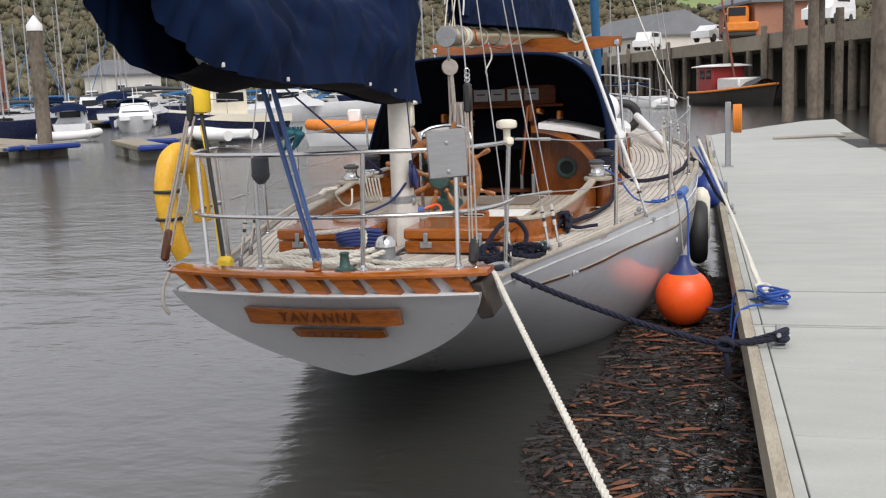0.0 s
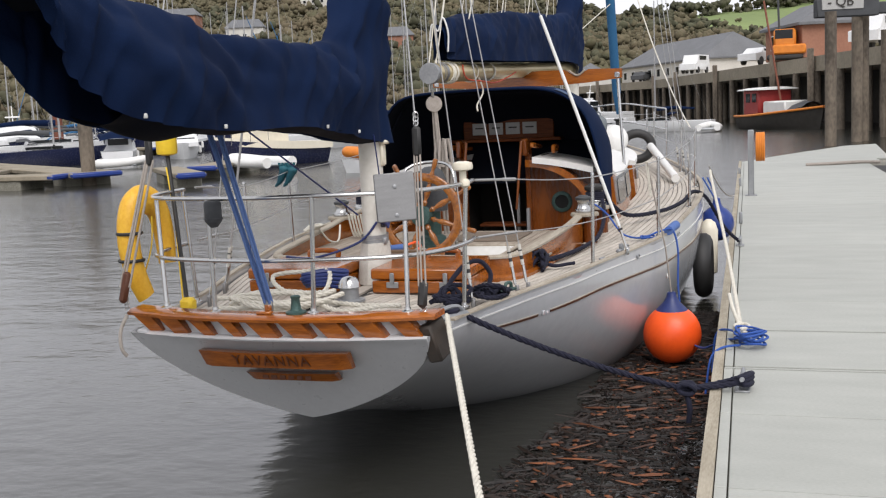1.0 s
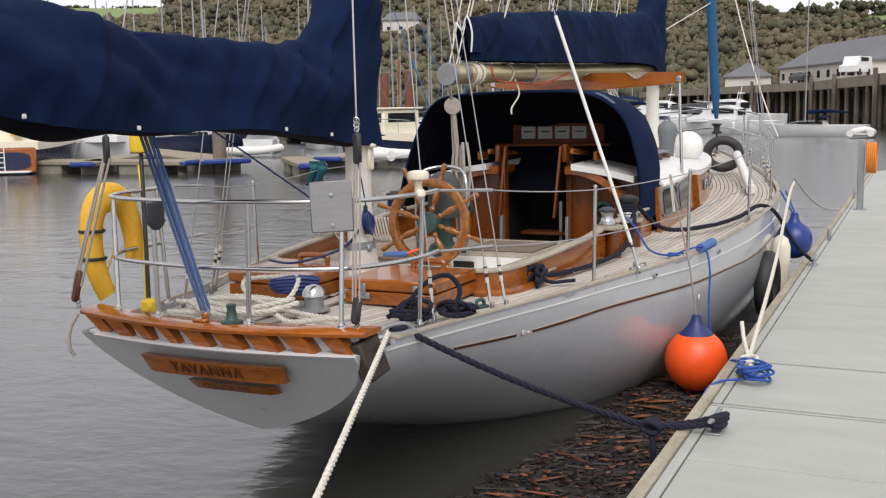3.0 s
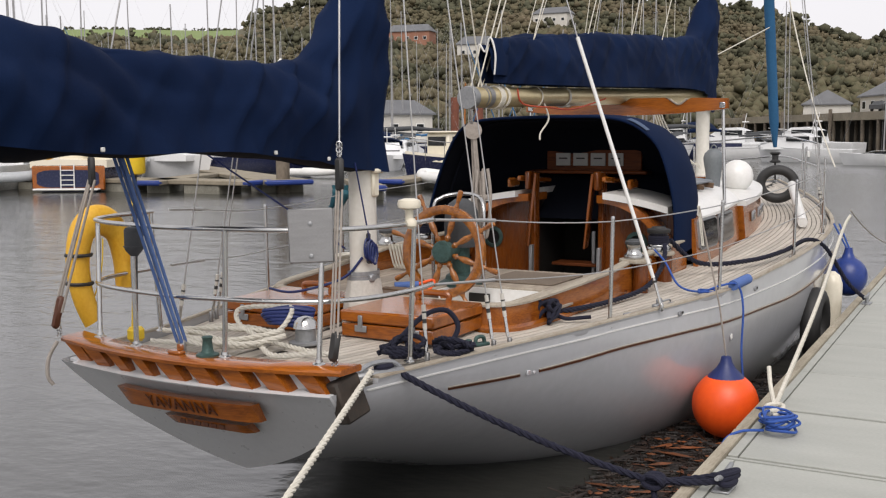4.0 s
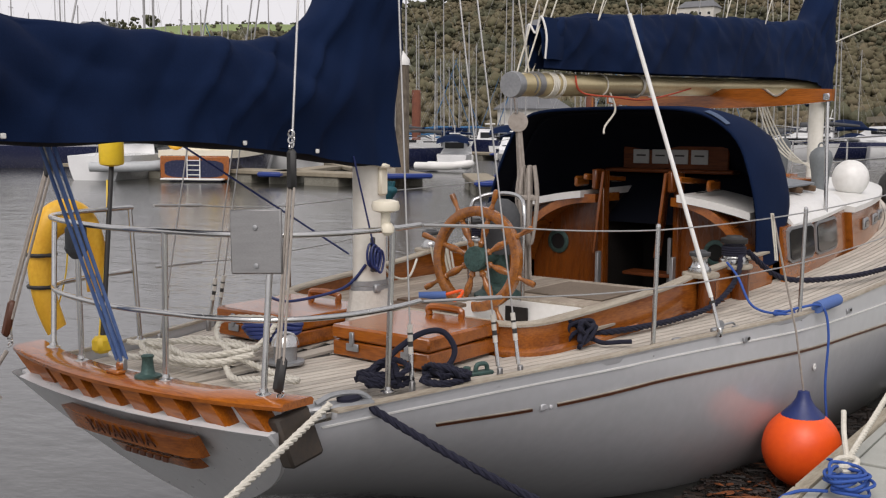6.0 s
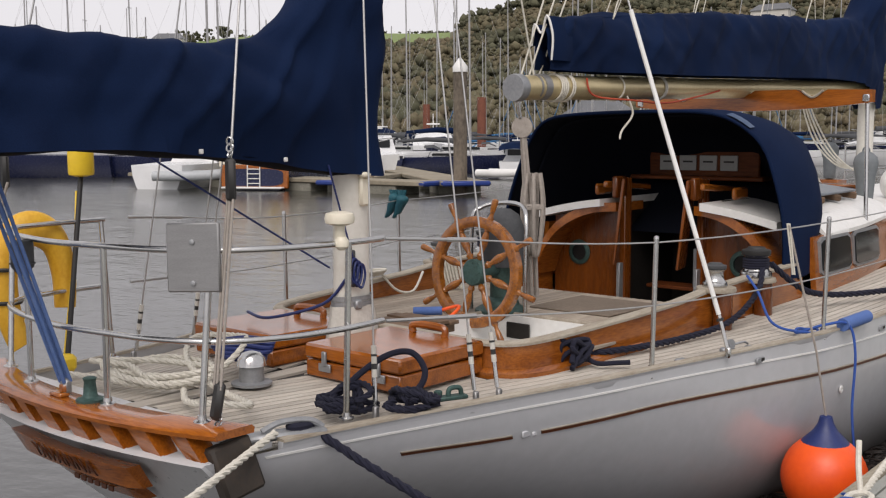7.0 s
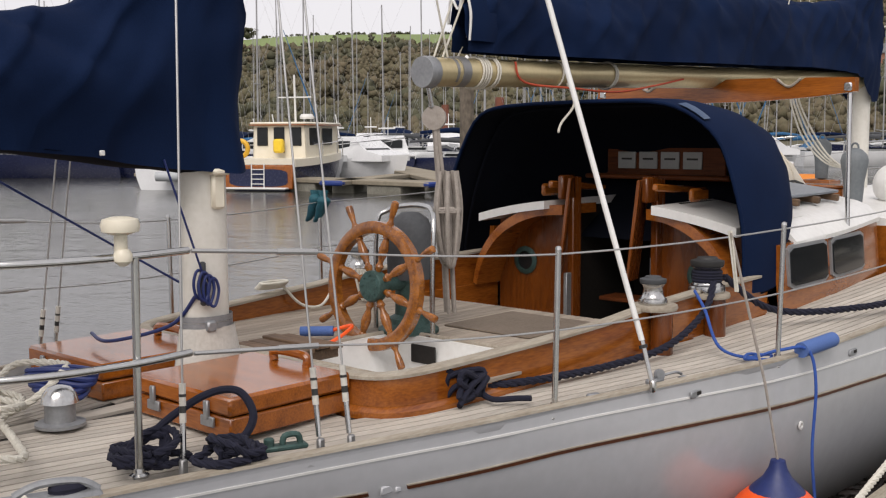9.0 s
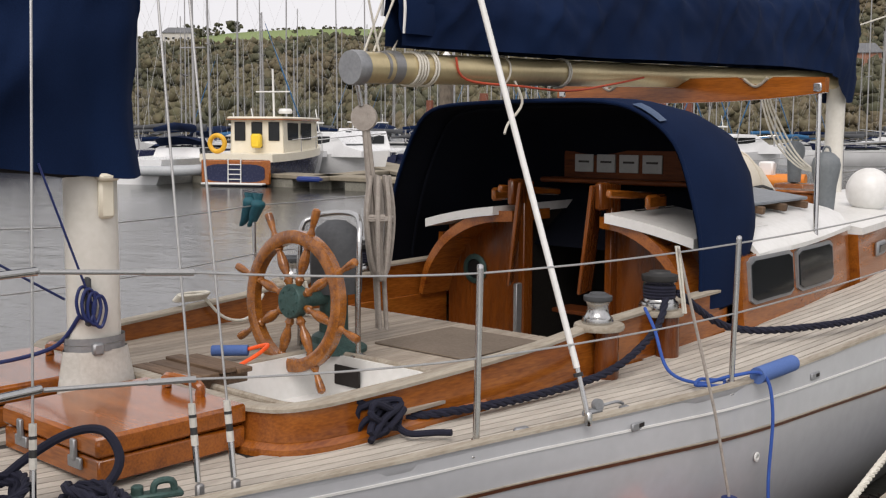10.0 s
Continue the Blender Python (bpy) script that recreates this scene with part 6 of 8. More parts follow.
m.loft([[(-2.3, -1.25, 1.2), (-2.3, -1.19, 2.75), (2.0, -1.1, 2.75), (2.2, -1.1, 1.3)], [(-2.3, -1.2, 1.2), (-2.3, -1.15, 2.75), (2.0, -1.05, 2.75), (2.2, -1.05, 1.3)]], closed=True, cap=True)
m.loft([[(-2.3, 1.25, 1.2), (-2.3, 1.19, 2.75), (2.0, 1.1, 2.75), (2.2, 1.1, 1.3)], [(-2.3, 1.2, 1.2), (-2.3, 1.15, 2.75), (2.0, 1.05, 2.75), (2.2, 1.05, 1.3)]], closed=True, cap=True)
wh2 = part("wheelhouse", m, "cream", lb)
m = Mesh()
m.box((4.5, 2.6, 0.12), (-0.25, 0, 2.82), 0.05)
part("roof", m, "cream", lb)
m = Mesh()
m.box((4.56, 2.66, 0.05), (-0.25, 0, 2.75), 0.02)
part("roof_trim", m, "varnish", lb)
for y in (-0.78, 0.0, 0.78):
    m = Mesh()
    m.box((0.06, 0.5, 0.8 if y else 1.1), (-2.32, y, 2.25 if y else 2.1), 0.03)
    part("aft_window", m, "glass", wh2)
for s in (-1, 1):
    for x in (-1.2, 0.4):
        m = Mesh()
        m.box((1.2, 0.06, 0.75), (x, s * 1.2, 2.25), 0.06)
        part("side_window", m, "glass", wh2)
m = Mesh()
m.tube([(-4.2, 0.95 + 0.33 * math.cos(a), 1.75 + 0.33 * math.sin(a)) for a in [2 * math.pi * i / 24 for i in range(24)]], 0.1, 10, closed=True)
part("life_ring", m, "yellow", lb, "yellow life ring")
m = Mesh()
m.box((0.35, 0.45, 0.6), (-2.6, -0.1, 1.85), 0.08)
part("yellow_bag", m, "lemon", lb)
m = Mesh()
m.lathe([(0.3, 0), (0.32, 0.1), (0.25, 0.22)], (0.2, -0.3, 3.05), 16)
m.tube([(-0.4, 0, 2.8), (-0.5, 0, 5.0)], 0.05, 8)
m.tube([(-0.5, -0.8, 4.0), (-0.5, 0.8, 4.0)], 0.03, 6)
part("radar_mast", m, "white", lb)
m = Mesh()
m.tube(spline([(-2.0, -1.5, 1.9), (0.5, -1.5, 2.0), (3.0, -1.0, 2.15), (4.2, 0, 2.3), (3.0, 1.0, 2.15), (0.5, 1.5, 2.0), (-2.0, 1.5, 1.9)], 5), 0.025, 6)
for x, y in ((-1, 1.5), (1, 1.45), (3, 1.0), (-1, -1.5), (1, -1.45), (3, -1.0)):
    m.tube([(x, y, 1.3), (x, y, 2.08)], 0.02, 6)
part("guard_rail", m, "steel", lb)

# tenders
def tender(x, y, z, rz, mat, label, L=2.9):
    t = thing("inflatable_tender", label, "dinghy", (0, 0, 0), "inflatable tenders")
    t.matrix_basis = Matrix.Translation((x, y, z)) @ Matrix.Rotation(radians(rz), 4, "Z")
    m = Mesh()
    m.tube(spline([(-L / 2, -0.6, 0.3), (0.2, -0.62, 0.3), (L * 0.35, -0.42, 0.38), (L / 2, 0, 0.45), (L * 0.35, 0.42, 0.38), (0.2, 0.62, 0.3), (-L / 2, 0.6, 0.3)], 5), 0.21, 12)
    part("tube", m, mat, t)
    m = Mesh()
    m.box((L * 0.85, 1.0, 0.1), (0, 0, 0.2), 0.04)
    part("floor", m, "gelgrey", t)
    return t


tender(-34.2, 25.6, WATER + 0.3, 40, "gelgrey", "grey inflatable tender beside a yacht", 3.4)
tender(-17.8, 34.0, WATER + 0.2, 150, "white", "white inflatable tender on a stern", 3.4)
tender(-30.3, 42.5, WATER, 5, "white", "white inflatable tender afloat", 3.0)
tender(-2.1, 67.2, WATER, 90, "white", "white inflatable tender beside the barge", 2.8)

# fishing boat and orange boat behind the walkway
fb = thing("fishing_boat", "white wheelhouse fishing boat with dark hull band", "boat", (0, 0, 0))
fb.matrix_basis = Matrix.Translation((-20.9, 40.8, WATER)) @ Matrix.Rotation(radians(250), 4, "Z") @ Matrix.Scale(0.72, 4)
hull_part(9.5, 3.4, 1.3, "gelnavy", fb, 0.5, 0.9)
m = Mesh()
rows = []
for i in range(12):
    f = i / 11
    hb = 1.72 * (1 - max(0, (f - 0.45) / 0.55) ** 2.2) + 0.03
    zt = 1.3 * (1 + 0.5 * f * f)
    rows.append([(-4.7 + 9.2 * f, -hb, zt - 0.35), (-4.7 + 9.2 * f, -hb, zt + 0.15), (-4.7 + 9.2 * f, hb, zt + 0.15), (-4.7 + 9.2 * f, hb, zt - 0.35)])
m.loft(rows, closed=True, cap=True)
part("bulwark", m, "cream", fb)
m = Mesh()
m.box((3.2, 2.2, 1.9), (0.3, 0, 2.3), 0.12)
m.box((3.7, 2.5, 0.12), (0.3, 0, 3.3), 0.05)
wf = part("wheelhouse", m, "cream", fb)
for s in (-1, 1):
    m = Mesh()
    m.box((2.4, 0.06, 0.6), (0.3, s * 1.1, 2.7), 0.03)
    part("side_window", m, "glass", wf)
m = Mesh()
m.box((0.06, 1.8, 0.6), (1.9, 0, 2.7), 0.03)
part("front_window", m, "glass", wf)
m = Mesh()
m.tube([(-0.5, 0, 3.2), (-0.6, 0, 6.5)], 0.06, 8)
part("mast", m, "bright", fb)
m = Mesh()
m.tube(spline([(0, -1.5, 2.5), (3.0, -1.2, 2.7), (4.6, 0, 3.0), (3.0, 1.2, 2.7), (0, 1.5, 2.5)], 5), 0.03, 6)
for x, y in ((1, 1.5), (2.4, 1.35), (3.6, 0.9), (1, -1.5), (2.4, -1.35), (3.6, -0.9)):
    m.tube([(x, y, 1.5), (x, y, 2.65)], 0.02, 6)
part("guard_rail", m, "steel", fb)
ob = thing("workboat", "orange workboat with white pontoon hull", "boat", (0, 0, 0))
ob.matrix_basis = Matrix.Translation((-11.9, 33.2, WATER)) @ Matrix.Rotation(radians(190), 4, "Z") @ Matrix.Scale(0.6, 4)
hull_part(5.6, 2.2, 0.7, "gel", ob)
m = Mesh()
m.tube(spline([(-2.4, -0.9, 1.2), (0.4, -0.9, 1.2), (2.2, -0.2, 1.35), (2.2, 0.2, 1.35), (0.4, 0.9, 1.2), (-2.4, 0.9, 1.2)], 5), 0.36, 10)
m.box((3.6, 1.5, 0.4), (-0.4, 0, 1.2), 0.1)
part("orange_tube", m, "orangepaint", ob)
m = Mesh()
m.box((0.8, 0.7, 0.9), (-0.5, 0, 1.8), 0.1)
part("console", m, "white", ob)
# red barge by the quay
bg = thing("barge", "dark wooden barge with red wheelhouse and orange bow rail", "boat", (0, 0, 0))
bg.matrix_basis = Matrix.Translation((2.7, 69.0, WATER)) @ Matrix.Rotation(radians(298), 4, "Z")
hull_part(9.5, 3.6, 0.85, "quaydark", bg, 0.6, 0.75)
m = Mesh()
rows = []
for s in (-1, 1):
    pts = []
    for i in range(13):
        f = i / 12
        hb = 1.8 * (0.75 + 0.25 * min(1, f * 3)) * (1 - max(0, (f - 0.45) / 0.55) ** 2.2) + 0.04
        pts.append((-4.75 + 9.5 * f, s * hb, 0.85 * (1 + 0.6 * f * f)))
    m.tube(pts, 0.075, 8)
part("rubbing_rail", m, "orangepaint", bg)
m = Mesh()
m.box((2.2, 2.4, 1.9), (-2.6, 0, 1.6), 0.08)
part("wheelhouse", m, "red", bg)
m = Mesh()
m.loft([[(-4.1, y, 2.6 + 0.15 * (1 - (y / 1.5) ** 2)), (-1.1, y, 2.6 + 0.15 * (1 - (y / 1.5) ** 2)), (-1.1, y, 2.55), (-4.1, y, 2.55)] for y in (-1.5, -0.7, 0, 0.7, 1.5)], closed=True, cap=True)
part("roof", m, "white", bg)
m = Mesh()
m.box((3.0, 2.0, 1.0), (0.2, 0, 1.3), 0.1)
part("trunk_cabin", m, "white", bg)
for s in (-1, 1):
    for xx in (-3.0, -2.1):
        m = Mesh()
        m.box((0.6, 0.05, 0.6), (xx, s * 1.21, 2.05), 0.02)
        part("side_window", m, "glass", bg)
m = Mesh()
m.loft([[(1.2, y, 1.0 + 0.5 * (1 - y * y)), (2.4, y, 1.2 + 0.55 * (1 - y * y)), (3.4, y * 0.7, 1.4 + 0.3 * (1 - y * y))] for y in (-1, -0.5, 0, 0.5, 1)])
part("fore_cover", m, "canvasgrey", bg)
m = Mesh()
m.tube([(-0.6, 0, 1.5), (-3.0, 0, 8.5)], 0.07, 8)
part("lowered_mast", m, "rust", bg)

# ---- floating debris between hull and pontoon ----
m = Mesh()
for i in range(9000):
    y = rng.uniform(-1.6, 6.0)
    lo = max(1.25 + 0.25 * noise.noise(Vector((y * 0.9, 2, 0))), 0.9 + 0.28 * y) if y < 2.0 else 1.45
    if y < 0:
        lo += -y * 0.35
    hi = edge_x(y) + 0.05
    if lo > hi:
        continue
    x = rng.uniform(lo, hi)
    L = rng.choice((0.03, 0.05, 0.07, 0.1, 0.14, 0.2)) * rng.uniform(0.6, 1.4)
    wd = rng.uniform(0.002, 0.0055) if rng.random() < 0.86 else rng.uniform(0.008, 0.02)
    if i < 150:
        L, wd = rng.uniform(0.18, 0.42), rng.uniform(0.006, 0.016)
    a, el = rng.uniform(0, 6.28), rng.uniform(-0.12, 0.12)
    d = Vector((math.cos(a), math.sin(a), el)) * L / 2
    n2 = Vector((-math.sin(a), math.cos(a), 0)) * wd
    c = Vector((x, y, WATER + 0.004 + rng.uniform(0, 0.022)))
    up = Vector((0, 0, min(wd, 0.012)))
    m.add([c - d - n2, c - d + n2, c - d * 0.9 + up, c + d - n2 * 0.6, c + d + n2 * 0.6, c + d * 0.9 + up], [(0, 1, 4, 3), (0, 3, 5, 2), (1, 2, 5, 4), (0, 2, 1), (3, 4, 5)])
M["drift_leaf"] = material("wet_russet_leaves", (0.17, 0.052, 0.016), 0.5, second=(0.06, 0.024, 0.010), scale=12, fine=70, bump=0.3, island=0.7)
leaf = Mesh()
for i in range(420):
    y = rng.uniform(-1.5, 4.2)
    lo = max(1.35, 0.95 + 0.28 * y) if y < 2.0 else 1.55
    x = rng.uniform(lo + max(0.0, -y * 0.35), edge_x(y))
    L, wd = (rng.uniform(0.03, 0.09), rng.uniform(0.008, 0.022)) if i > 60 else (rng.uniform(0.14, 0.34), rng.uniform(0.012, 0.026))
    a = rng.uniform(0, 6.28) if i > 60 else rng.gauss(0.3, 0.6)
    d, n2 = Vector((math.cos(a), math.sin(a), rng.uniform(-0.06, 0.06))) * L / 2, Vector((-math.sin(a), math.cos(a), 0)) * wd
    c = Vector((x, y, WATER + 0.024 + rng.uniform(0, 0.02)))
    up = Vector((0, 0, wd * 0.5))
    leaf.add([c - d, c - d * 0.3 + n2, c + d * 0.5 + n2 * 0.8, c + d, c + d * 0.4 - n2, c - d * 0.4 - n2 * 0.9, c + up, c - up], [(0, 1, 6), (1, 2, 6), (2, 3, 6), (3, 4, 6), (4, 5, 6), (5, 0, 6), (1, 0, 7), (2, 1, 7), (3, 2, 7), (4, 3, 7), (5, 4, 7), (0, 5, 7)])
solo("floating_leaves", leaf, "drift_leaf", "russet leaves and bark pieces floating among the twigs", "debris", kind="stuff", smooth=0)
solo("floating_debris", m, "debris", "brown floating twigs and leaves between hull and pontoon", "debris", kind="stuff", smooth=0)

# ---- ropes, tackles and loose gear ----
def laid(m, pts, r, closed=False):
    """Three strands twisted along a path."""
    P = [Vector(p) for p in pts] + ([Vector(pts[0])] if closed else [])
    fine, carry = [], 0.0
    step = r * 1.5
    for a, b in zip(P, P[1:]):
        L = (b - a).length
        while carry < L:
            fine.append(a.lerp(b, carry / L))
            carry += step
        carry -= L
    side = None
    rows = [[], [], []]
    for i, p in enumerate(fine):
        d = (fine[min(i + 1, len(fine) - 1)] - fine[max(i - 1, 0)]).normalized()
        side = d.orthogonal().normalized() if side is None else (side - d * side.dot(d)).normalized()
        o = d.cross(side)
        for k in range(3):
            t = i * step / (r * 7.5) * 2 * math.pi + k * 2.0944
            rows[k].append(p + (side * math.cos(t) + o * math.sin(t)) * r * 0.5)
    for k in range(3):
        m.tube(rows[k], r * 0.56, 6)


def rope(name, pts, r, mat, label, category="rope", n=8, group=""):
    m = Mesh()
    if r >= 0.015:
        laid(m, pts, r)
    else:
        m.tube(pts, r, n)
    return solo(name, m, mat, label, category, group)


def coil(name, at, r, turns, rr, mat, label, flat=True, seed=1, rise=0.6):
    g = random.Random(seed)
    pts = []
    for i in range(turns * 14):
        a = 2 * math.pi * i / 14
        q = r * (0.75 + 0.35 * noise.noise(Vector((i * 0.13, seed, 0)))) * (0.8 + 0.2 * math.sin(a * 0.37 + seed))
        z = rr + rise * rr * abs(noise.noise(Vector((i * 0.21, seed + 5, 0)))) * 3 + rr * 1.2 * (i / (turns * 14)) * 2
        pts.append((at[0] + q * math.cos(a), at[1] + q * math.sin(a) * 0.85, at[2] + z))
    m = Mesh()
    m.tube(pts, rr, 8)
    return solo(name, m, mat, label, "rope")


# mooring lines
rope("mooring_line", sag((1.05, 0.34, 0.59), (2.63, -3.9, 0.08), 0.02, 24), 0.0165, "rope", "white three-strand mooring line from the quarter")
rope("mooring_line", sag((1.03, 0.52, 0.585), (2.34, 0.98, 0.03), 0.045, 18) + sag((2.36, 0.985, 0.035), (2.66, 1.16, 0.07), 0.01, 4)[1:], 0.02, "rope_navy", "navy braided stern line to the pontoon cleat")
rope("mooring_line", sag((2.30, 0.98, 0.04), (2.68, 1.05, 0.07), 0.015, 6), 0.018, "rope_navy", "navy braided loop round the pontoon cleat")
rope("mooring_line", spline([(1.93, 9.2, 0.80), (2.02, 8.2, 0.72), (2.35, 5.1, 0.36), (2.59, 2.55, 0.10)], 8), 0.017, "rope", "white breast line from bow to pontoon cleat")
rope("mooring_line", spline([(1.31, 4.36, 0.92), (1.46, 4.7, 0.70), (1.72, 5.3, 0.67), (1.86, 6.0, 0.69), (1.90, 6.9, 0.72), (2.02, 7.2, 0.62), (2.2, 7.45, 0.25), (2.36, 7.6, 0.06)], 8), 0.022, "rope_navy", "navy breast line led over the rail")
rope("mooring_line", spline([(1.12, 2.42, 0.59), (1.24, 2.75, 0.59), (1.31, 3.2, 0.59), (1.37, 3.65, 0.63), (1.36, 4.05, 0.76), (1.31, 4.24, 0.90)], 8), 0.02, "rope_navy", "navy line from the coil to the winch")
m = Mesh()
for k in range(5):
    a0 = k * 1.1
    m.tube(spline([(1.155 + 0.055 * math.cos(a0 + t * 0.9) * (1 - 0.05 * k), 2.31 + 0.10 * math.sin(a0 + t * 1.7 + k), 0.60 + 0.055 * math.sin(t * 2 + k) + 0.012 * k) for t in range(7)], 5, True), 0.014, 8, closed=True)
m.tube(spline([(1.16, 2.38, 0.59), (1.26, 2.36, 0.57), (1.33, 2.44, 0.57), (1.39, 2.47, 0.575)], 6), 0.014, 8)
solo("rope_coil", m, "rope_navy", "tangled navy rope coil hung on the coaming", "rope")
m = Mesh()
m.tube(spline([(0.80, 0.78, 0.58), (0.86, 0.86, 0.62), (0.90, 0.98, 0.71), (0.95, 1.10, 0.775), (1.02, 1.18, 0.78), (1.08, 1.20, 0.70), (1.07, 1.16, 0.62), (1.02, 1.08, 0.585), (1.10, 1.12, 0.58)], 7), 0.0155, 8)
g = random.Random(11)
for cx, cy, n in ((0.93, 0.84, 5), (1.12, 1.06, 4)):
    for k in range(n):
        ph, rx, ry = g.uniform(0, 6.28), g.uniform(0.05, 0.12), g.uniform(0.06, 0.13)
        hump = g.uniform(0.01, 0.05) + (0.07 if k == 1 and n == 5 else 0.0)
        loop = [(cx + 0.03 * g.uniform(-1, 1) + rx * math.cos(t * 0.785 + ph), cy + 0.03 * g.uniform(-1, 1) + ry * math.sin(t * 0.785 + ph), 0.572 + 0.012 * k + hump * max(0.0, math.sin(t * 0.785))) for t in range(8)]
        laid(m, spline(loop, 6, True), 0.0155, True)
solo("rope_coil", m, "rope_navy", "heap of navy rope on the aft side deck", "rope")
m = Mesh()
for k in range(2):
    m.tube(spline([(1.03 + 0.03 * math.cos(t * 1.1 + k), 0.49 + 0.05 * math.sin(t * 1.1 + k), 0.575 + 0.015 * k) for t in range(6)], 5, True), 0.018, 8, closed=True)
solo("rope_hitch", m, "rope_navy", "navy rope hitched on the stern fairlead", "rope")
m = Mesh()
g = random.Random(4)
base = [(-0.45, 0.30), (-0.2, 0.45), (0.1, 0.55), (0.35, 0.42), (0.62, 0.38), (0.7, 0.5), (0.4, 0.62), (0.05, 0.72), (-0.25, 0.85), (-0.38, 1.0), (-0.2, 1.12), (0.02, 1.02), (0.05, 0.8), (-0.15, 0.6), (-0.35, 0.5), (-0.5, 0.62), (-0.4, 0.8), (-0.1, 0.9), (0.08, 0.62), (-0.1, 0.42), (-0.3, 0.36)]
laid(m, spline([(x, y, 0.590 + 0.012 * (i % 3) + (0.12 if 8 < i < 12 else 0.03 if i % 4 == 0 else 0)) for i, (x, y) in enumerate(base)], 7), 0.0165)
base = [(-0.5, 0.45), (-0.3, 0.55), (-0.05, 0.5), (0.2, 0.66), (0.0, 0.84), (-0.28, 0.72), (-0.42, 0.5), (-0.22, 0.4), (0.12, 0.46), (0.3, 0.6)]
laid(m, spline([(x, y, 0.625 + 0.014 * (i % 2) + 0.03 * (i % 3 == 0)) for i, (x, y) in enumerate(base)], 7), 0.0165)
solo("loose_rope", m, "rope", "loose heap of thick white rope on the aft deck", "rope")
m = Mesh()
for k in range(5):
    m.tube(spline([(-0.02 + 0.13 * math.cos(t + k), 1.03 + 0.10 * math.sin(t + k * 1.3), 0.63 + 0.02 * k + 0.03 * abs(math.sin(t + k))) for t in range(6)], 5, True), 0.013, 8, closed=True)
solo("rope_coil", m, "blue_cap", "small dark blue rope bundle on the aft deck", "rope")
rope("deck_line", spline([(0.15, 1.6, 1.0), (0.02, 1.55, 0.86), (-0.25, 1.4, 0.775), (-0.5, 1.45, 0.775)], 8), 0.009, "blue_cap", "thin dark blue line across the locker lid")
# blue line along the side deck
rope("blue_line", spline([(1.27, 4.10, 0.86), (1.40, 3.98, 0.78), (1.55, 3.86, 0.62), (1.72, 3.86, 0.585), (1.85, 3.92, 0.63), (1.955, 4.03, 0.63), (2.0, 4.04, 0.45), (2.0, 4.02, 0.1), (2.06, 3.95, -0.28), (2.25, 3.3, -0.25), (2.45, 2.7, -0.05), (2.56, 2.35, 0.04)], 8), 0.0085, "rope_blue", "thin blue line from the winch over the side")
m = Mesh()
m.tube(spline([(1.76 + 0.06 * math.cos(t), 3.88 + 0.09 * math.sin(t), 0.585 + 0.01 * (t % 2)) for t in range(6)], 5, True), 0.0085, 8, closed=True)
solo("blue_loop", m, "rope_blue", "small blue loop at the stanchion foot", "rope")
m = Mesh()
m.tube([(1.925, 4.02, 0.625), (1.955, 4.34, 0.64)], 0.040, 14)
solo("foam_sleeve", m, "foam", "pale blue foam sleeve on the rail", "foam tube")
# fenders
fd = thing("buoy_fender", "round orange buoy fender with blue top hanging alongside", "fender", (1.975, 3.68, -0.22))
m = Mesh()
m.lathe([(0.02, -0.25)] + [(0.245 * math.cos(a), 0.25 * math.sin(a)) for a in [-1.4 + 2.45 * i / 16 for i in range(17)]], (0, 0, 0), 32)
part("ball", m, "orange", fd)
m = Mesh()
m.lathe([(0.135, 0.208), (0.12, 0.225), (0.07, 0.275), (0.045, 0.32), (0.035, 0.36), (0.02, 0.365)], (0, 0, 0), 24)
part("neck", m, "blue_cap", fd, "dark blue moulded neck")
m = Mesh()
m.tube([Vector((0, 0, 0.35)), Vector((-0.03, -0.10, 0.75)), Vector((-0.15, -0.25, 1.48))], 0.007, 8)
part("lanyard", m, "rope_grey", fd)
m = Mesh()
for k in range(3):
    m.tube([(-0.155 + 0.007 * math.cos(k * 2), -0.25 + 0.007 * math.sin(k * 2), 1.49), (-0.13 + 0.008 * math.cos(k * 2.2), -0.22, 1.2)], 0.005, 6)
part("lanyard_hitch", m, "rope", fd)
bf = thing("ball_fender", "dark blue ball fender hung from the bow rail", "fender", (2.06, 8.35, 0.19))
m = Mesh()
m.lathe([(0.02, -0.22)] + [(0.21 * math.cos(a), 0.22 * math.sin(a)) for a in [-1.4 + 2.6 * i / 14 for i in range(15)]] + [(0.05, 0.26), (0.04, 0.32)], (0, 0, 0), 28)
part("ball", m, "blue_ball", bf)
m = Mesh()
for dx in (-0.03, 0.03):
    m.tube([(dx * 0.4, 0, 0.3), (dx - 0.14, 0.02, 0.58)], 0.01, 8)
part("lanyard", m, "rope_blue", bf)
wf2 = thing("cylinder_fender", "off-white cylindrical fender between hull and pontoon", "fender", (2.0, 7.75, -0.04))
m = Mesh()
m.lathe([(0.03, -0.34), (0.10, -0.29), (0.11, 0.22), (0.08, 0.31), (0.03, 0.35)], (0, 0, 0), 20)
part("body", m, "cream", wf2)
tf = thing("tyre_fender", "black car tyre hung as a fender", "tyre", (2.0, 6.9, -0.12))
m = Mesh()
m.tube([(0, 0.25 * math.cos(a), 0.27 * math.sin(a)) for a in [2 * math.pi * i / 28 for i in range(28)]], 0.10, 12, closed=True)
part("tread", m, "black", tf)
m = Mesh()
m.tube([(0, 0, 0.3), (-0.1, 0, 0.75)], 0.01, 6)
part("lanyard", m, "rope_grey", tf)

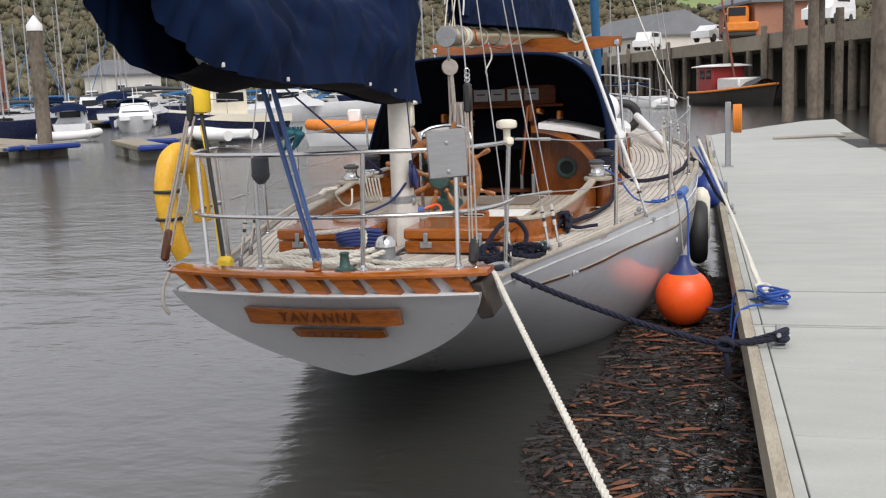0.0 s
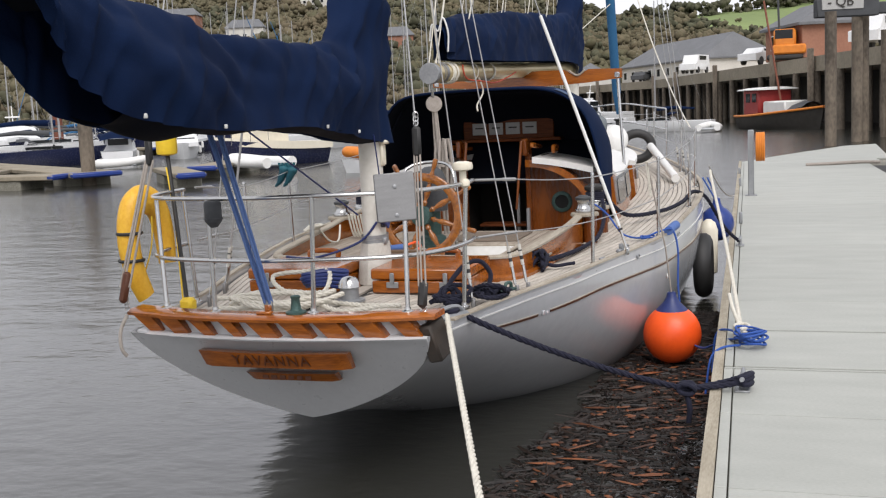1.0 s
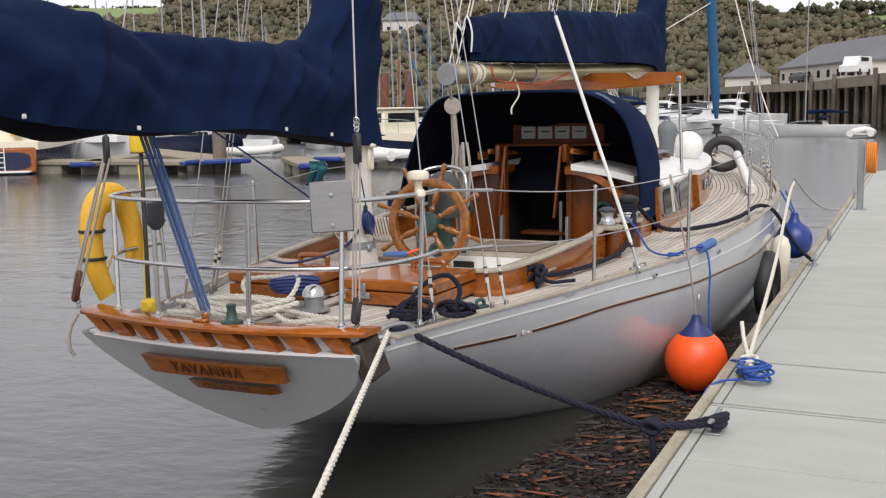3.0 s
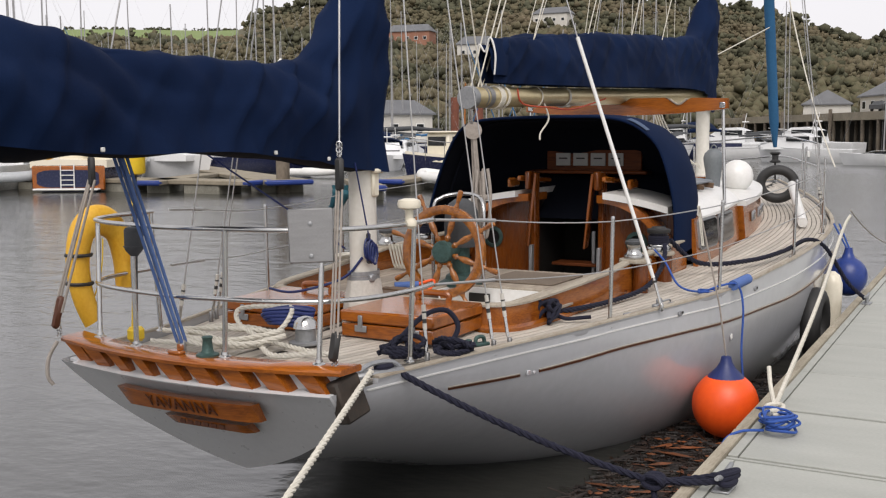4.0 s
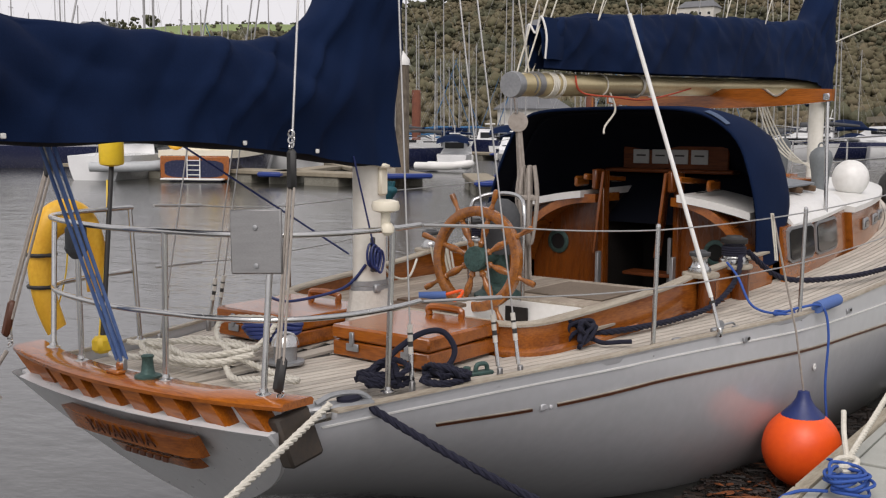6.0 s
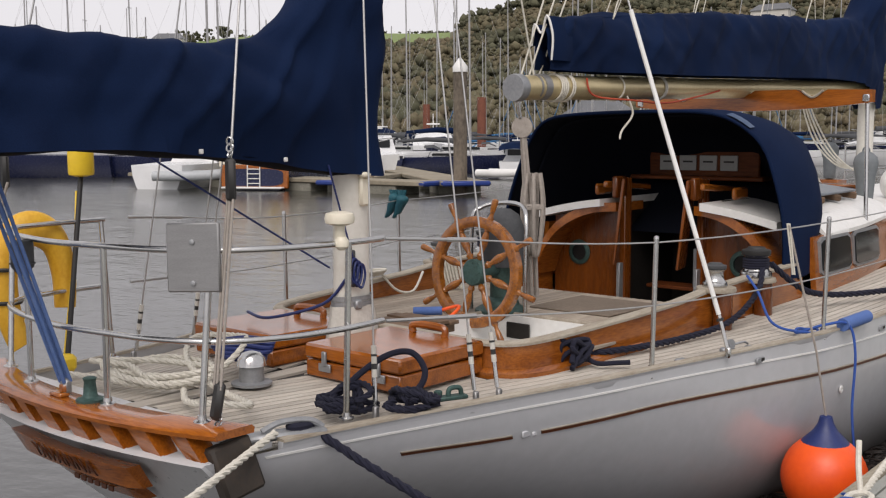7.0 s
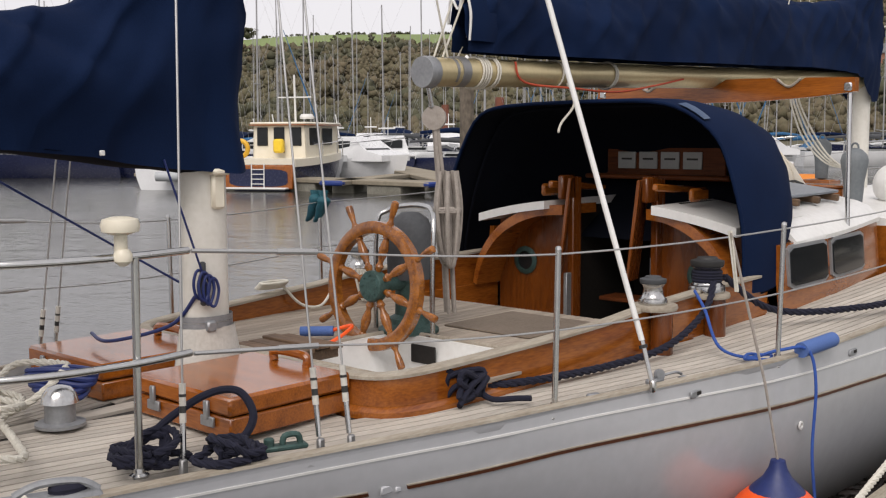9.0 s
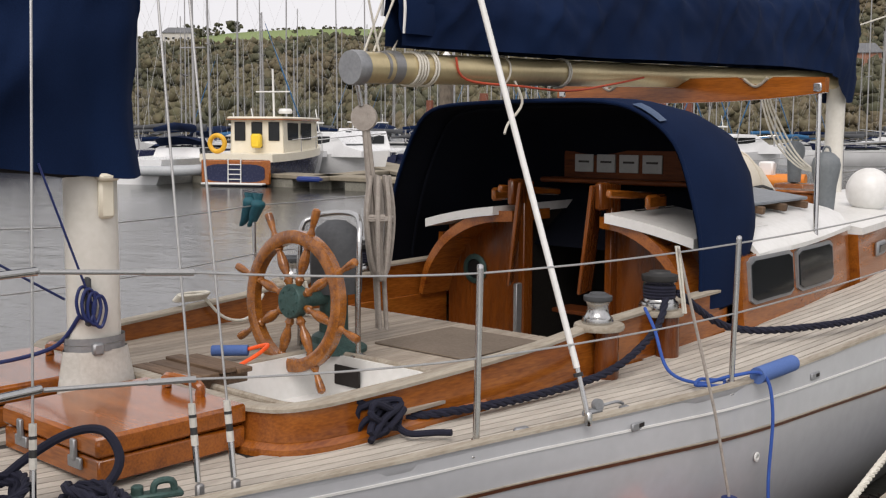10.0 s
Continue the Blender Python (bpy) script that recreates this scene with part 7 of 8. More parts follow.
# mizzen sheet tackle
ts = thing("sheet_tackle", "blue mizzen sheet tackle under the boom", "tackle", (0, 0, 0))
for k in range(4):
    dx, dy = (k % 2) * 0.03 - 0.015, (k // 2) * 0.03 - 0.015
    m = Mesh()
    m.tube([(0.10 + dx, -0.02 + dy, 0.72), (-0.02 + dx * 2.0, -0.30 + dy, 1.74)], 0.0085, 8)
    part("strand", m, "tackle", ts)
m = Mesh()
m.box((0.05, 0.04, 0.07), (0.10, -0.02, 0.70), 0.012)
part("block", m, "dullsteel", ts)

# backstay tackles at the quarters
for x, y, bx, by, lab, mt in ((-0.86, 0.0, -0.73, 0.17, "grey backstay tackle at the port quarter", "rope_grey"), (0.99, 0.11, 0.96, 0.22, "grey backstay tackle with black blocks at the quarter", "rope_grey")):
    bs = thing("backstay_tackle", lab, "tackle", (0, 0, 0), "mizzen backstays")
    for dx in ((-0.032, -0.012, 0.03) if x < 0 else (-0.022, -0.004, 0.02)):
        m = Mesh()
        m.tube([(x + dx, y, 0.80), (bx + dx * 0.8, by, 1.55)], 0.0075 if x < 0 else 0.0055, 8)
        part("fall", m, mt, bs)
    m = Mesh()
    m.box((0.05, 0.035, 0.17), (bx, by, 1.60), 0.016)
    part("block", m, "black", bs)
    m = Mesh()
    m.box((0.055, 0.04, 0.19 if x < 0 else 0.15), (x, y, 0.80 if x < 0 else 0.755), 0.016, turn=pose(0, 0, 0, -10, 9 if x < 0 else 3, 0))
    part("lower_block", m, "carve" if x < 0 else "black", bs, "dark lower block")
    m = Mesh()
    for k in range(3):
        m.tube([(bx + 0.013 * math.cos(a), by + 0.006 * math.sin(a + k), 1.70 + 0.024 * k + 0.015 * math.sin(a)) for a in [2 * math.pi * i / 10 for i in range(10)]], 0.004, 6, closed=True)
    part("top_shackle", m, "steel", bs)
    m = Mesh()
    m.box((0.03, 0.025, 0.1), (x, y, 0.74), 0.01)
    for k in range(3):
        m.tube([(x + 0.016 * math.cos(a), y + (0.004 if k % 2 else 0.012 * math.sin(a)), 0.675 - 0.008 + 0.016 * k + 0.012 * math.sin(a)) for a in [2 * math.pi * i / 10 for i in range(10)]], 0.004, 6, closed=True)
    part("shackle", m, "steel", bs)
    m = Mesh()
    m.tube([(bx, by, 1.66), (0.09 + (bx - 0.09) * 0.12, 1.5, 8.6)], 0.005, 6)
    part("wire", m, "wire", bs)
rope("hanging_line", spline([(-0.84, -0.03, 0.64), (-0.86, -0.08, 0.55), (-0.85, -0.1, 0.45), (-0.83, -0.08, 0.40)], 5), 0.011, "rope_grey", "short grey rope end hanging from the port quarter")

# shrouds with rigging screws
def shroud(a, b, thick, lab):
    s = thing("shroud", lab, "shroud", (0, 0, 0), "shrouds")
    a, b = Vector(a), Vector(b)
    d = (b - a).normalized()
    m = Mesh()
    m.tube([a + d * 0.05, b], thick, 6)
    part("wire", m, "wire", s)
    m = Mesh()
    m.tube([a + d * 0.08, a + d * 0.22], 0.011, 8)
    part("rigging_screw", m, "steel", s)
    m = Mesh()
    m.tube([a + d * 0.20, a + d * 0.235], 0.0125, 8)
    part("white_tape", m, "boot", s)
    m = Mesh()
    m.tube([a + d * 0.26, a + d * 0.34], 0.0125, 8)
    part("white_tape", m, "boot", s)
    m = Mesh()
    m.tube([a + d * 0.235, a + d * 0.26], 0.0122, 8)
    part("black_tape", m, "black", s)
    m = Mesh()
    m.tube([a + d * 0.292, a + d * 0.302], 0.0134, 8)
    part("black_tape", m, "black", s)
    m = Mesh()
    m.box((0.025, 0.03, 0.09), tuple(a + Vector((0, 0, 0.03))), 0.006)
    part("chainplate", m, "dullsteel", s)


for side in (1, -1):
    for (x, y), top in (((1.04, 0.92), (0.10, 1.66, 8.0)), ((1.20, 1.42), (0.10, 1.70, 7.0)), ((1.25, 1.53), (0.12, 1.76, 7.0))):
        shroud((mirror(x, side), y, deck_z(mirror(x, side), y)), (mirror(top[0], side), top[1], top[2]), 0.0045, "wire mizzen shroud with white-taped rigging screw")
    for y in (8.9, 9.5, 10.0):
        x = mirror(CX + beam(y) - 0.09, side)
        shroud((x, y, deck_z(x, y)), (mirror(0.14, side), 9.45, 13.0), 0.005, "wire main shroud with rigging screw")
rd = thing("runner", "white plastic sleeved running backstay", "stay", (0, 0, 0))
m = Mesh()
m.tube([(1.66, 2.93, 0.80), (1.09, 2.92, 2.46)], 0.0135, 10)
part("sleeve", m, "white", rd)
m = Mesh()
m.tube([(1.72, 2.93, 0.60), (1.655, 2.93, 0.82)], 0.011, 8)
m.box((0.03, 0.03, 0.06), (1.72, 2.93, 0.60), 0.008)
part("rigging_screw", m, "steel", rd)
m = Mesh()
m.tube([(1.09, 2.92, 2.46), (0.1, 2.9, 5.6)], 0.005, 6)
part("wire", m, "wire", rd)
m = Mesh()
m.tube([(1.665, 2.93, 0.78), (1.67, 2.93, 0.765)], 0.02, 8)
part("black_tape", m, "black", rd)

# mainsheet tackle with hung coil
ms = thing("mainsheet_tackle", "grey mainsheet tackle hanging below the boom end", "tackle", (0, 0, 0))
for k, (dx, dy) in enumerate(((-0.035, 0), (0.0, 0.03), (0.035, 0), (0.015, -0.03))):
    m = Mesh()
    m.tube([(0.06 + dx * 0.4, 3.30 + dy * 0.4, 1.78), (0.06 + dx, 3.40 + dy, 1.0), (0.06 + dx, 3.42 + dy, FLOOR + 0.06)], 0.011, 8)
    part("fall", m, "rope_grey", ms)
m = Mesh()
m.lathe([(0.02, -0.022), (0.068, -0.018), (0.07, 0), (0.068, 0.018), (0.02, 0.022)], (0.06, 3.29, 1.82), 20, pose(0, 0, 0, 90, 0, 30))
part("block", m, "rope_grey", ms, "grey-brown sheave block")
m = Mesh()
m.tube([(0.06, 3.24, 2.0), (0.06, 3.27, 1.88)], 0.013, 8)
part("shackle", m, "steel", ms)
m = Mesh()
for k in range(7):
    m = Mesh()
    a = k * 0.9
    m.tube(spline([(0.10 + 0.05 * math.cos(a), 3.36 + 0.05 * math.sin(a), 1.52), (0.10 + 0.075 * math.cos(a), 3.36 + 0.075 * math.sin(a), 1.3), (0.10 + 0.05 * math.cos(a), 3.36 + 0.05 * math.sin(a), 1.02 + 0.03 * (k % 3)), (0.10 + 0.02 * math.cos(a), 3.36, 1.0), (0.10, 3.36 + 0.02 * math.sin(a), 1.3), (0.10, 3.36, 1.5)], 5), 0.0125, 7)
    part("coil_loop", m, "rope_grey", ms)
m = Mesh()
m.tube([(0.10 + 0.07 * math.cos(a), 3.36 + 0.07 * math.sin(a), 1.28 + 0.01 * a / 6.3) for a in [0.5 * i for i in range(38)]], 0.010, 7)
part("coil_wrap", m, "rope_grey", ms)

# boom lashings
for y0, n in ((3.62, 4), (3.75, 2), (4.4, 1), (5.0, 2)):
    bl = thing("boom_lashing", "white cord lashing wound round the boom", "rope", (0, 0, 0), "boom lashings")
    for k in range(n):
        m = Mesh()
        m.tube([(0.06 + 0.09 * math.cos(a), y0 + 0.022 * k + 0.01 * math.sin(a), 2.073 + 0.0276 * (y0 - 3.2) + 0.09 * math.sin(a)) for a in [2 * math.pi * i / 18 for i in range(18)]], 0.007, 6, closed=True)
        part("turn", m, "rope", bl)
m = Mesh()
m.tube(spline([(0.14, 4.45, 2.05), (0.16, 4.5, 1.92), (0.12, 4.42, 1.80), (0.14, 4.36, 1.74)], 6), 0.008, 6)
solo("lashing_tail", m, "rope", "loose white cord end hanging from the boom", "rope")
red_cord = material("orange_cord", (0.55, 0.08, 0.03), 0.8, second=(0.4, 0.06, 0.03))
rope("reefing_cord", spline([(0.14, 3.92, 2.16), (0.15, 4.0, 2.04), (0.15, 4.5, 2.02), (0.15, 5.0, 2.01), (0.15, 5.5, 2.07), (0.14, 5.9, 2.13)], 6), 0.007, red_cord, "thin orange reefing cord along the boom")
for (x0, y0), (x1, y1, z1) in (((0.02, 3.33), (0.06, 9.3, 14.5)), ((0.10, 3.36), (0.09, 1.8, 7.5)), ((0.08, 3.34), (0.3, 9.2, 13.5)), ((0.0, 3.55), (0.06, 9.3, 12.0))):
    rope("topping_lift", [(x0, y0, 2.16), (x1, y1, z1)], 0.006, "rope", "thin white line rising from the boom end", n=6, group="running rigging")
for y0, x0 in ((4.3, 0.16), (5.6, 0.2), (6.9, 0.2), (8.1, 0.2)):
    for s in (1, -1):
        zt = 2.60 + 0.07 * (y0 - 4.3)
        rope("lazy_jack", [(0.075 + s * 0.04, y0, zt), (0.075 + s * 0.25, 9.3 - 0.2 * y0, 9.0)], 0.0035, "rope", "thin white lazy jack line", n=5, group="running rigging")
rope("stay", [(0.09, 1.8, 8.6), (0.06, 9.4, 13.5)], 0.005, "wire", "wire triatic stay between the masts", n=6, group="running rigging")
rope("halyard", [(0.20, 1.64, 1.02), (0.24, 1.4, 1.62)], 0.005, "blue_cap", "blue halyard tail at the mizzen mast", n=6, group="running rigging")
rope("preventer", [(0.0, 1.62, 1.05), (-0.35, 0.6, 1.74)], 0.006, "blue_cap", "dark blue line from mizzen mast to boom", n=6, group="running rigging")
m = Mesh()
for k in range(6):
    m.tube(spline([(0.19 + 0.02 * (k % 2), 1.62 + 0.03 * math.cos(t) + 0.012 * (k - 2), 1.06 + 0.065 * math.sin(t) - 0.008 * k) for t in range(6)], 5, True), 0.007, 7, closed=True)
solo("rope_coil", m, "blue_cap", "dark blue rope coil cleated on the mizzen mast", "rope")
m = Mesh()
m.box((0.03, 0.025, 0.20), (0.185, 1.62, 1.06), 0.008)
part("mast_cleat", m, "canvasgrey", mz)
m = Mesh()
for k in range(5):
    m.tube(spline([(-0.98 + 0.05 * math.cos(t) + 0.01 * k, 2.92 + 0.10 * math.sin(t), 0.80 + 0.008 * k) for t in range(6)], 5, True), 0.009, 7, closed=True)
m.tube(spline([(-0.95, 3.0, 0.8), (-0.9, 3.1, 0.68), (-0.88, 3.25, 0.66), (-0.92, 3.4, 0.78)], 6), 0.009, 7)
solo("rope_coil", m, "rope", "white rope coil on the port coaming", "rope")
m = Mesh()
for k in range(6):
    m.tube(spline([(-0.9 + 0.03 * k, 3.55, 0.86), (-0.88 + 0.03 * k, 3.58, 0.70), (-0.86 + 0.03 * k, 3.60, 0.66), (-0.87 + 0.03 * k, 3.56, 0.86)], 5), 0.009, 7)
solo("rope_hank", m, "rope", "white rope hank hung inside the coaming", "rope")

# life-saving gear on the stern rail
hb = thing("horseshoe_buoy", "yellow horseshoe lifebuoy in a cover on the stern rail", "lifebuoy", (-0.965, 0.42, 1.0))
hb.scale = (0.75, 0.70, 0.95)
m = Mesh()
path = spline([(0.05, -0.15, -0.33), (-0.01, -0.20, -0.15), (-0.04, -0.21, 0.06), (-0.03, -0.15, 0.25), (0.0, 0.0, 0.31), (0.03, 0.15, 0.24), (0.05, 0.21, 0.06), (0.07, 0.20, -0.14)], 6)
m.tube(path, [0.055 + 0.045 * math.sin(math.pi * (0.08 + 0.84 * i / (len(path) - 1))) ** 0.6 for i in range(len(path))], 14)
part("float", m, "yellow", hb)
for z in (-0.08, 0.10):
    m = Mesh()
    m.tube([(-0.03 + 0.104 * math.cos(a), -0.205 + 0.104 * math.sin(a), z) for a in [2 * math.pi * i / 14 for i in range(14)]], 0.012, 6, closed=True)
    part("strap", m, "black", hb)
m = Mesh()
m.tube(spline([(-0.12, -0.09, -0.3), (0.0, -0.1, -0.2), (0.1, -0.09, 0.0), (0.12, -0.08, 0.2)], 5), 0.006, 6)
part("lanyard", m, "lemon", hb)
db = thing("danbuoy", "black danbuoy pole with yellow light and float", "danbuoy", (0, 0, 0))
m = Mesh()
m.tube([(-0.72, 0.45, 0.60), (-0.937, 0.697, 1.57)], 0.014, 10)
part("pole", m, "black", db)
m = Mesh()
m.lathe([(0.03, -0.135), (0.064, -0.125), (0.068, -0.11), (0.068, 0.11), (0.055, 0.128), (0.02, 0.135)], (-0.94, 0.70, 1.69), 20)
part("lamp", m, "lemon", db, "yellow lamp housing")
m = Mesh()
m.box((0.09, 0.09, 0.09), (-0.71, 0.44, 0.615), 0.02)
part("foot", m, "lemon", db)
m = Mesh()
m.tube(spline([(-0.75, 0.45, 0.62), (-0.80, 0.52, 0.9), (-0.86, 0.6, 1.2), (-0.93, 0.66, 1.48)], 5), 0.006, 6)
part("tether", m, "lemon", db)
gl = thing("glove_pair", "wet teal rubber gloves drying on a stanchion", "glove", (-1.71, 3.92, 1.24))
gl.scale = (1.45, 1.45, 0.62)
for k, (dx, dz) in enumerate(((0, 0), (0.06, -0.02))):
    m = Mesh()
    m.tube(spline([(dx, 0, 0.10 + dz), (dx + 0.01, 0.0, 0.04 + dz), (dx - 0.01, 0.0, -0.06), (dx - 0.03, 0, -0.15), (dx - 0.06, 0, -0.22)], 4), [0.018, 0.024, 0.03, 0.034, 0.034, 0.032, 0.03, 0.03, 0.028, 0.026, 0.024, 0.022, 0.02, 0.018, 0.016, 0.012, 0.008], 10)
    for f in range(3):
        m.tube([(dx + 0.015 * f - 0.02, 0.01, 0.06), (dx + 0.025 * f - 0.03, 0.01, 0.15)], 0.01, 6)
    part("glove", m, "teal", gl)
tool = thing("hand_pump", "blue and orange hand tool on the cockpit floor", "tool", (-0.12, 0.06, 0.012))
m = Mesh()
m.tube([(-0.04, 2.41, FLOOR + 0.04), (0.10, 2.52, FLOOR + 0.045)], 0.027, 10)
part("handle", m, "foam", tool)
m = Mesh()
m.tube(spline([(0.10, 2.52, FLOOR + 0.05), (0.2, 2.56, FLOOR + 0.08), (0.27, 2.44, FLOOR + 0.06), (0.28, 2.3, FLOOR + 0.02)], 5), 0.010, 8)
part("hose", m, "orange", tool)

# gear on the foredeck and cabin top
m = Mesh()
m.lathe([(0.02, -0.19)] + [(0.185 * math.cos(a), 0.19 * math.sin(a)) for a in [-1.4 + 2.8 * i / 14 for i in range(15)]], (0.77, 8.5, 1.28), 28)
solo("round_fender", m, "white", "white ball fender resting on the cabin top", "fender")
M["fender_grey"] = material("grey_fender_vinyl", (0.17, 0.19, 0.20), 0.55, second=(0.12, 0.135, 0.145), scale=4, fine=40, bump=0.06)
M["cream_canvas"] = material("cream_canvas", (0.68, 0.63, 0.53), 0.9, second=(0.55, 0.50, 0.41), scale=4, fine=150, bump=0.25)
M["panel_grey"] = material("grey_panel", (0.20, 0.22, 0.25), 0.35, second=(0.16, 0.18, 0.20), scale=6, fine=60, bump=0.03)
for x, y, z, k in ((0.70, 7.75, 1.125, 1.0), (-0.32, 9.5, 1.27, 0.85)):
    uf = thing("upright_fender", "worn grey vinyl fender standing upright on deck", "fender", (x, y, z), "upright fenders")
    m = Mesh()
    m.lathe([(0.02 * k, 0), (0.072 * k, 0.012), (0.078 * k, 0.10), (0.086 * k, 0.22), (0.105 * k, 0.32 * k), (0.112 * k, 0.38 * k), (0.10 * k, 0.43 * k), (0.06 * k, 0.47 * k), (0.026 * k, 0.485 * k)], (0, 0, 0), 22)
    part("body", m, "fender_grey", uf)
    m = Mesh()
    m.tube([(0.03 * math.cos(a), 0, 0.49 * k + 0.035 * math.sin(a)) for a in [2 * math.pi * i / 12 for i in range(12)]], 0.009, 7, closed=True)
    part("eye", m, "fender_grey", uf)
m = Mesh()
m.box((0.30, 0.26, 0.13), (-0.32, 9.5, 1.205), 0.01)
solo("deck_box", m, "varnish", "small varnished wooden box on the cabin top", "box")
m = Mesh()
m.box((0.66, 0.30, 0.13), (0.24, 7.98, 1.205), 0.012)
m.box((0.70, 0.34, 0.022), (0.24, 7.98, 1.28), 0.008)
solo("hatch_coaming", m, "varnish", "low varnished hatch on the fore cabin roof", "hatch")
ty = thing("tyre", "black tyre lashed on the foredeck rail", "tyre", (0.80, 10.45, 1.10))
m = Mesh()
m.tube([(0.21 * math.cos(a), 0.05 * math.cos(a), 0.19 * math.sin(a)) for a in [2 * math.pi * i / 28 for i in range(28)]], 0.065, 12, closed=True)
part("tread", m, "black", ty)
m = Mesh()
m.tube([(1.56, 8.35, 0.77), (1.02, 10.3, 1.10)], 0.055, 14)
solo("white_tube", m, "white", "white plastic tube lashed along the rail", "tube")
sp = thing("solar_module", "flat grey solar module on wooden bearers on the coach roof", "solar module", (0.66, 6.36, roof_z(0.66, 6.36) + 0.028))
sp.rotation_euler = (0.01, math.radians(7.2), 0)
m = Mesh()
m.box((0.60, 0.86, 0.022), (0, 0, 0.066), 0.006)
part("face", m, "panel_grey", sp)
for y in (-0.34, 0.0, 0.34):
    m = Mesh()
    m.box((0.66, 0.045, 0.05), (0.01, y, 0.028), 0.006)
    part("bearer", m, "oldboard", sp, "weathered wooden bearer")
for y in (-0.16, -0.10, -0.04, 0.02):
    m = Mesh()
    m.box((0.035, 0.035, 0.004), (-0.20, y, 0.08), 0.001)
    part("marking", m, "white", sp)
cv = thing("hatch_canopy", "cream canvas canopy over the cabin hatch with dark edge", "canopy", (-0.05, 7.1, 1.20))
arcs = []
for y, hw, h in ((-0.10, 0.45, 0.36), (-0.02, 0.47, 0.41), (0.10, 0.475, 0.42), (0.26, 0.475, 0.34), (0.42, 0.47, 0.18), (0.52, 0.46, 0.03)):
    arcs.append([Vector((hw * math.cos(a) * (abs(math.cos(a)) + 1e-6) ** -0.45, y + 0.012 * math.sin(5 * a + 9 * y), h * math.sin(a) ** 0.6 - 0.004 + 0.008 * math.sin(7 * a + 5 * y))) for a in [math.pi * i / 20 for i in range(21)]])
m = Mesh()
m.loft(arcs)
m.loft([[p * 0.985 for p in ar] for ar in arcs])
part("cover", m, "cream_canvas", cv, "", 80)
m = Mesh()
m.tube([ar[1] + Vector((0.008, 0, 0.004)) for ar in arcs], 0.011, 7)
part("edge_binding", m, "black", cv)
m = Mesh()
m.tube([p + Vector((0, 0.0, 0.004)) for p in arcs[2]], 0.009, 7)
part("seam", m, "cream_canvas", cv)
m = Mesh()
for k in range(4):
    m.tube(spline([(-0.36 + 0.02 * k, 8.8, 2.2), (-0.34 + 0.03 * k, 8.8, 2.0), (-0.21 + 0.035 * k, 8.8 + 0.02 * k, 1.68), (0.0 + 0.02 * k, 8.85, 1.45 + 0.012 * k), (0.10, 9.2 + 0.03 * k, 1.40 - 0.02 * k)], 5), 0.009, 7)
solo("rope_hank", m, "rope", "white halyard hanks hung at the main mast", "rope")
for y0, z0 in ((4.3, 2.62), (5.5, 2.73), (6.7, 2.82), (7.7, 2.87)):
    rope("lazy_jack", [(0.10, y0, z0 - 0.06), (0.12, y0 + 0.02, z0 + 0.06), (0.2, 9.3, z0 + (9.3 - y0) * 1.75)], 0.0055, "rope", "thin white lazy jack line rising from the main cover", n=6, group="running rigging")
fj = thing("furled_genoa", "blue furled genoa on the forestay", "sail", (0, 0, 0))
m = Mesh()
a, c = Vector((0.1, 13.35, 1.55)), Vector((0.07, 9.6, 15.0))
m.tube([a, a.lerp(c, 0.03), a.lerp(c, 0.4), c], [0.03, 0.075, 0.085, 0.04], 14)
part("sail", m, "sailblue", fj)
m = Mesh()
m.lathe([(0.07, 0), (0.09, 0.02), (0.05, 0.05), (0.05, 0.12), (0.09, 0.15), (0.07, 0.17)], (0.1, 13.38, 1.3), 16)
m.tube([(0.1, 13.42, 1.02), (0.1, 13.37, 1.4)], 0.015, 8)
part("drum", m, "black", fj)
m = Mesh()
for z in (1.62, 1.3):
    m.tube(spline([(1.12, 11.5, z), (0.75, 12.4, z + 0.04), (0.12, 13.55, z + 0.1), (-0.5, 12.4, z + 0.04), (-0.9, 11.5, z)], 6), 0.0135, 8)
for x, y in ((1.12, 11.5), (0.70, 12.5), (-0.48, 12.5), (-0.9, 11.5)):
    m.tube([(x, y, 0.88), (x, y, 1.62)], 0.0135, 8)
part("bow_rail", m, "steel", yacht, "polished stainless bow rail")
rope("bow_line", sag((0.2, 12.6, 4.9), (1.62, 9.9, 1.35), 0.35, 16), 0.009, "rope", "slack white line from forestay to the rail", n=6)
rope("tied_line", [(0.15, 9.6, 2.75), (0.1, 12.9, 3.4)], 0.008, "rope", "white line between mast and forestay", n=6)
rope("pontoon_line", sag((1.9, 9.4, 0.85), (2.05, 13.3, 0.1), 0.15, 12), 0.008, "rope_grey", "thin slack bow line to the pontoon", n=6)

# ---- fittings on the pontoon ----
def pontoon_cleat(x, y, label):
    c = thing("pontoon_cleat", label, "cleat", (x, y, 0.0), "pontoon cleats")
    m = Mesh()
    m.box((0.09, 0.16, 0.014), (0, 0, 0.007), 0.004)
    m.lathe([(0.022, 0.01), (0.018, 0.07)], (0, 0, 0), 12)
    m.tube([(0, -0.14, 0.095), (0, -0.05, 0.078), (0, 0.05, 0.078), (0, 0.14, 0.095)], [0.012, 0.018, 0.018, 0.012], 10)
    part("horn", m, "galv", c)
    return c


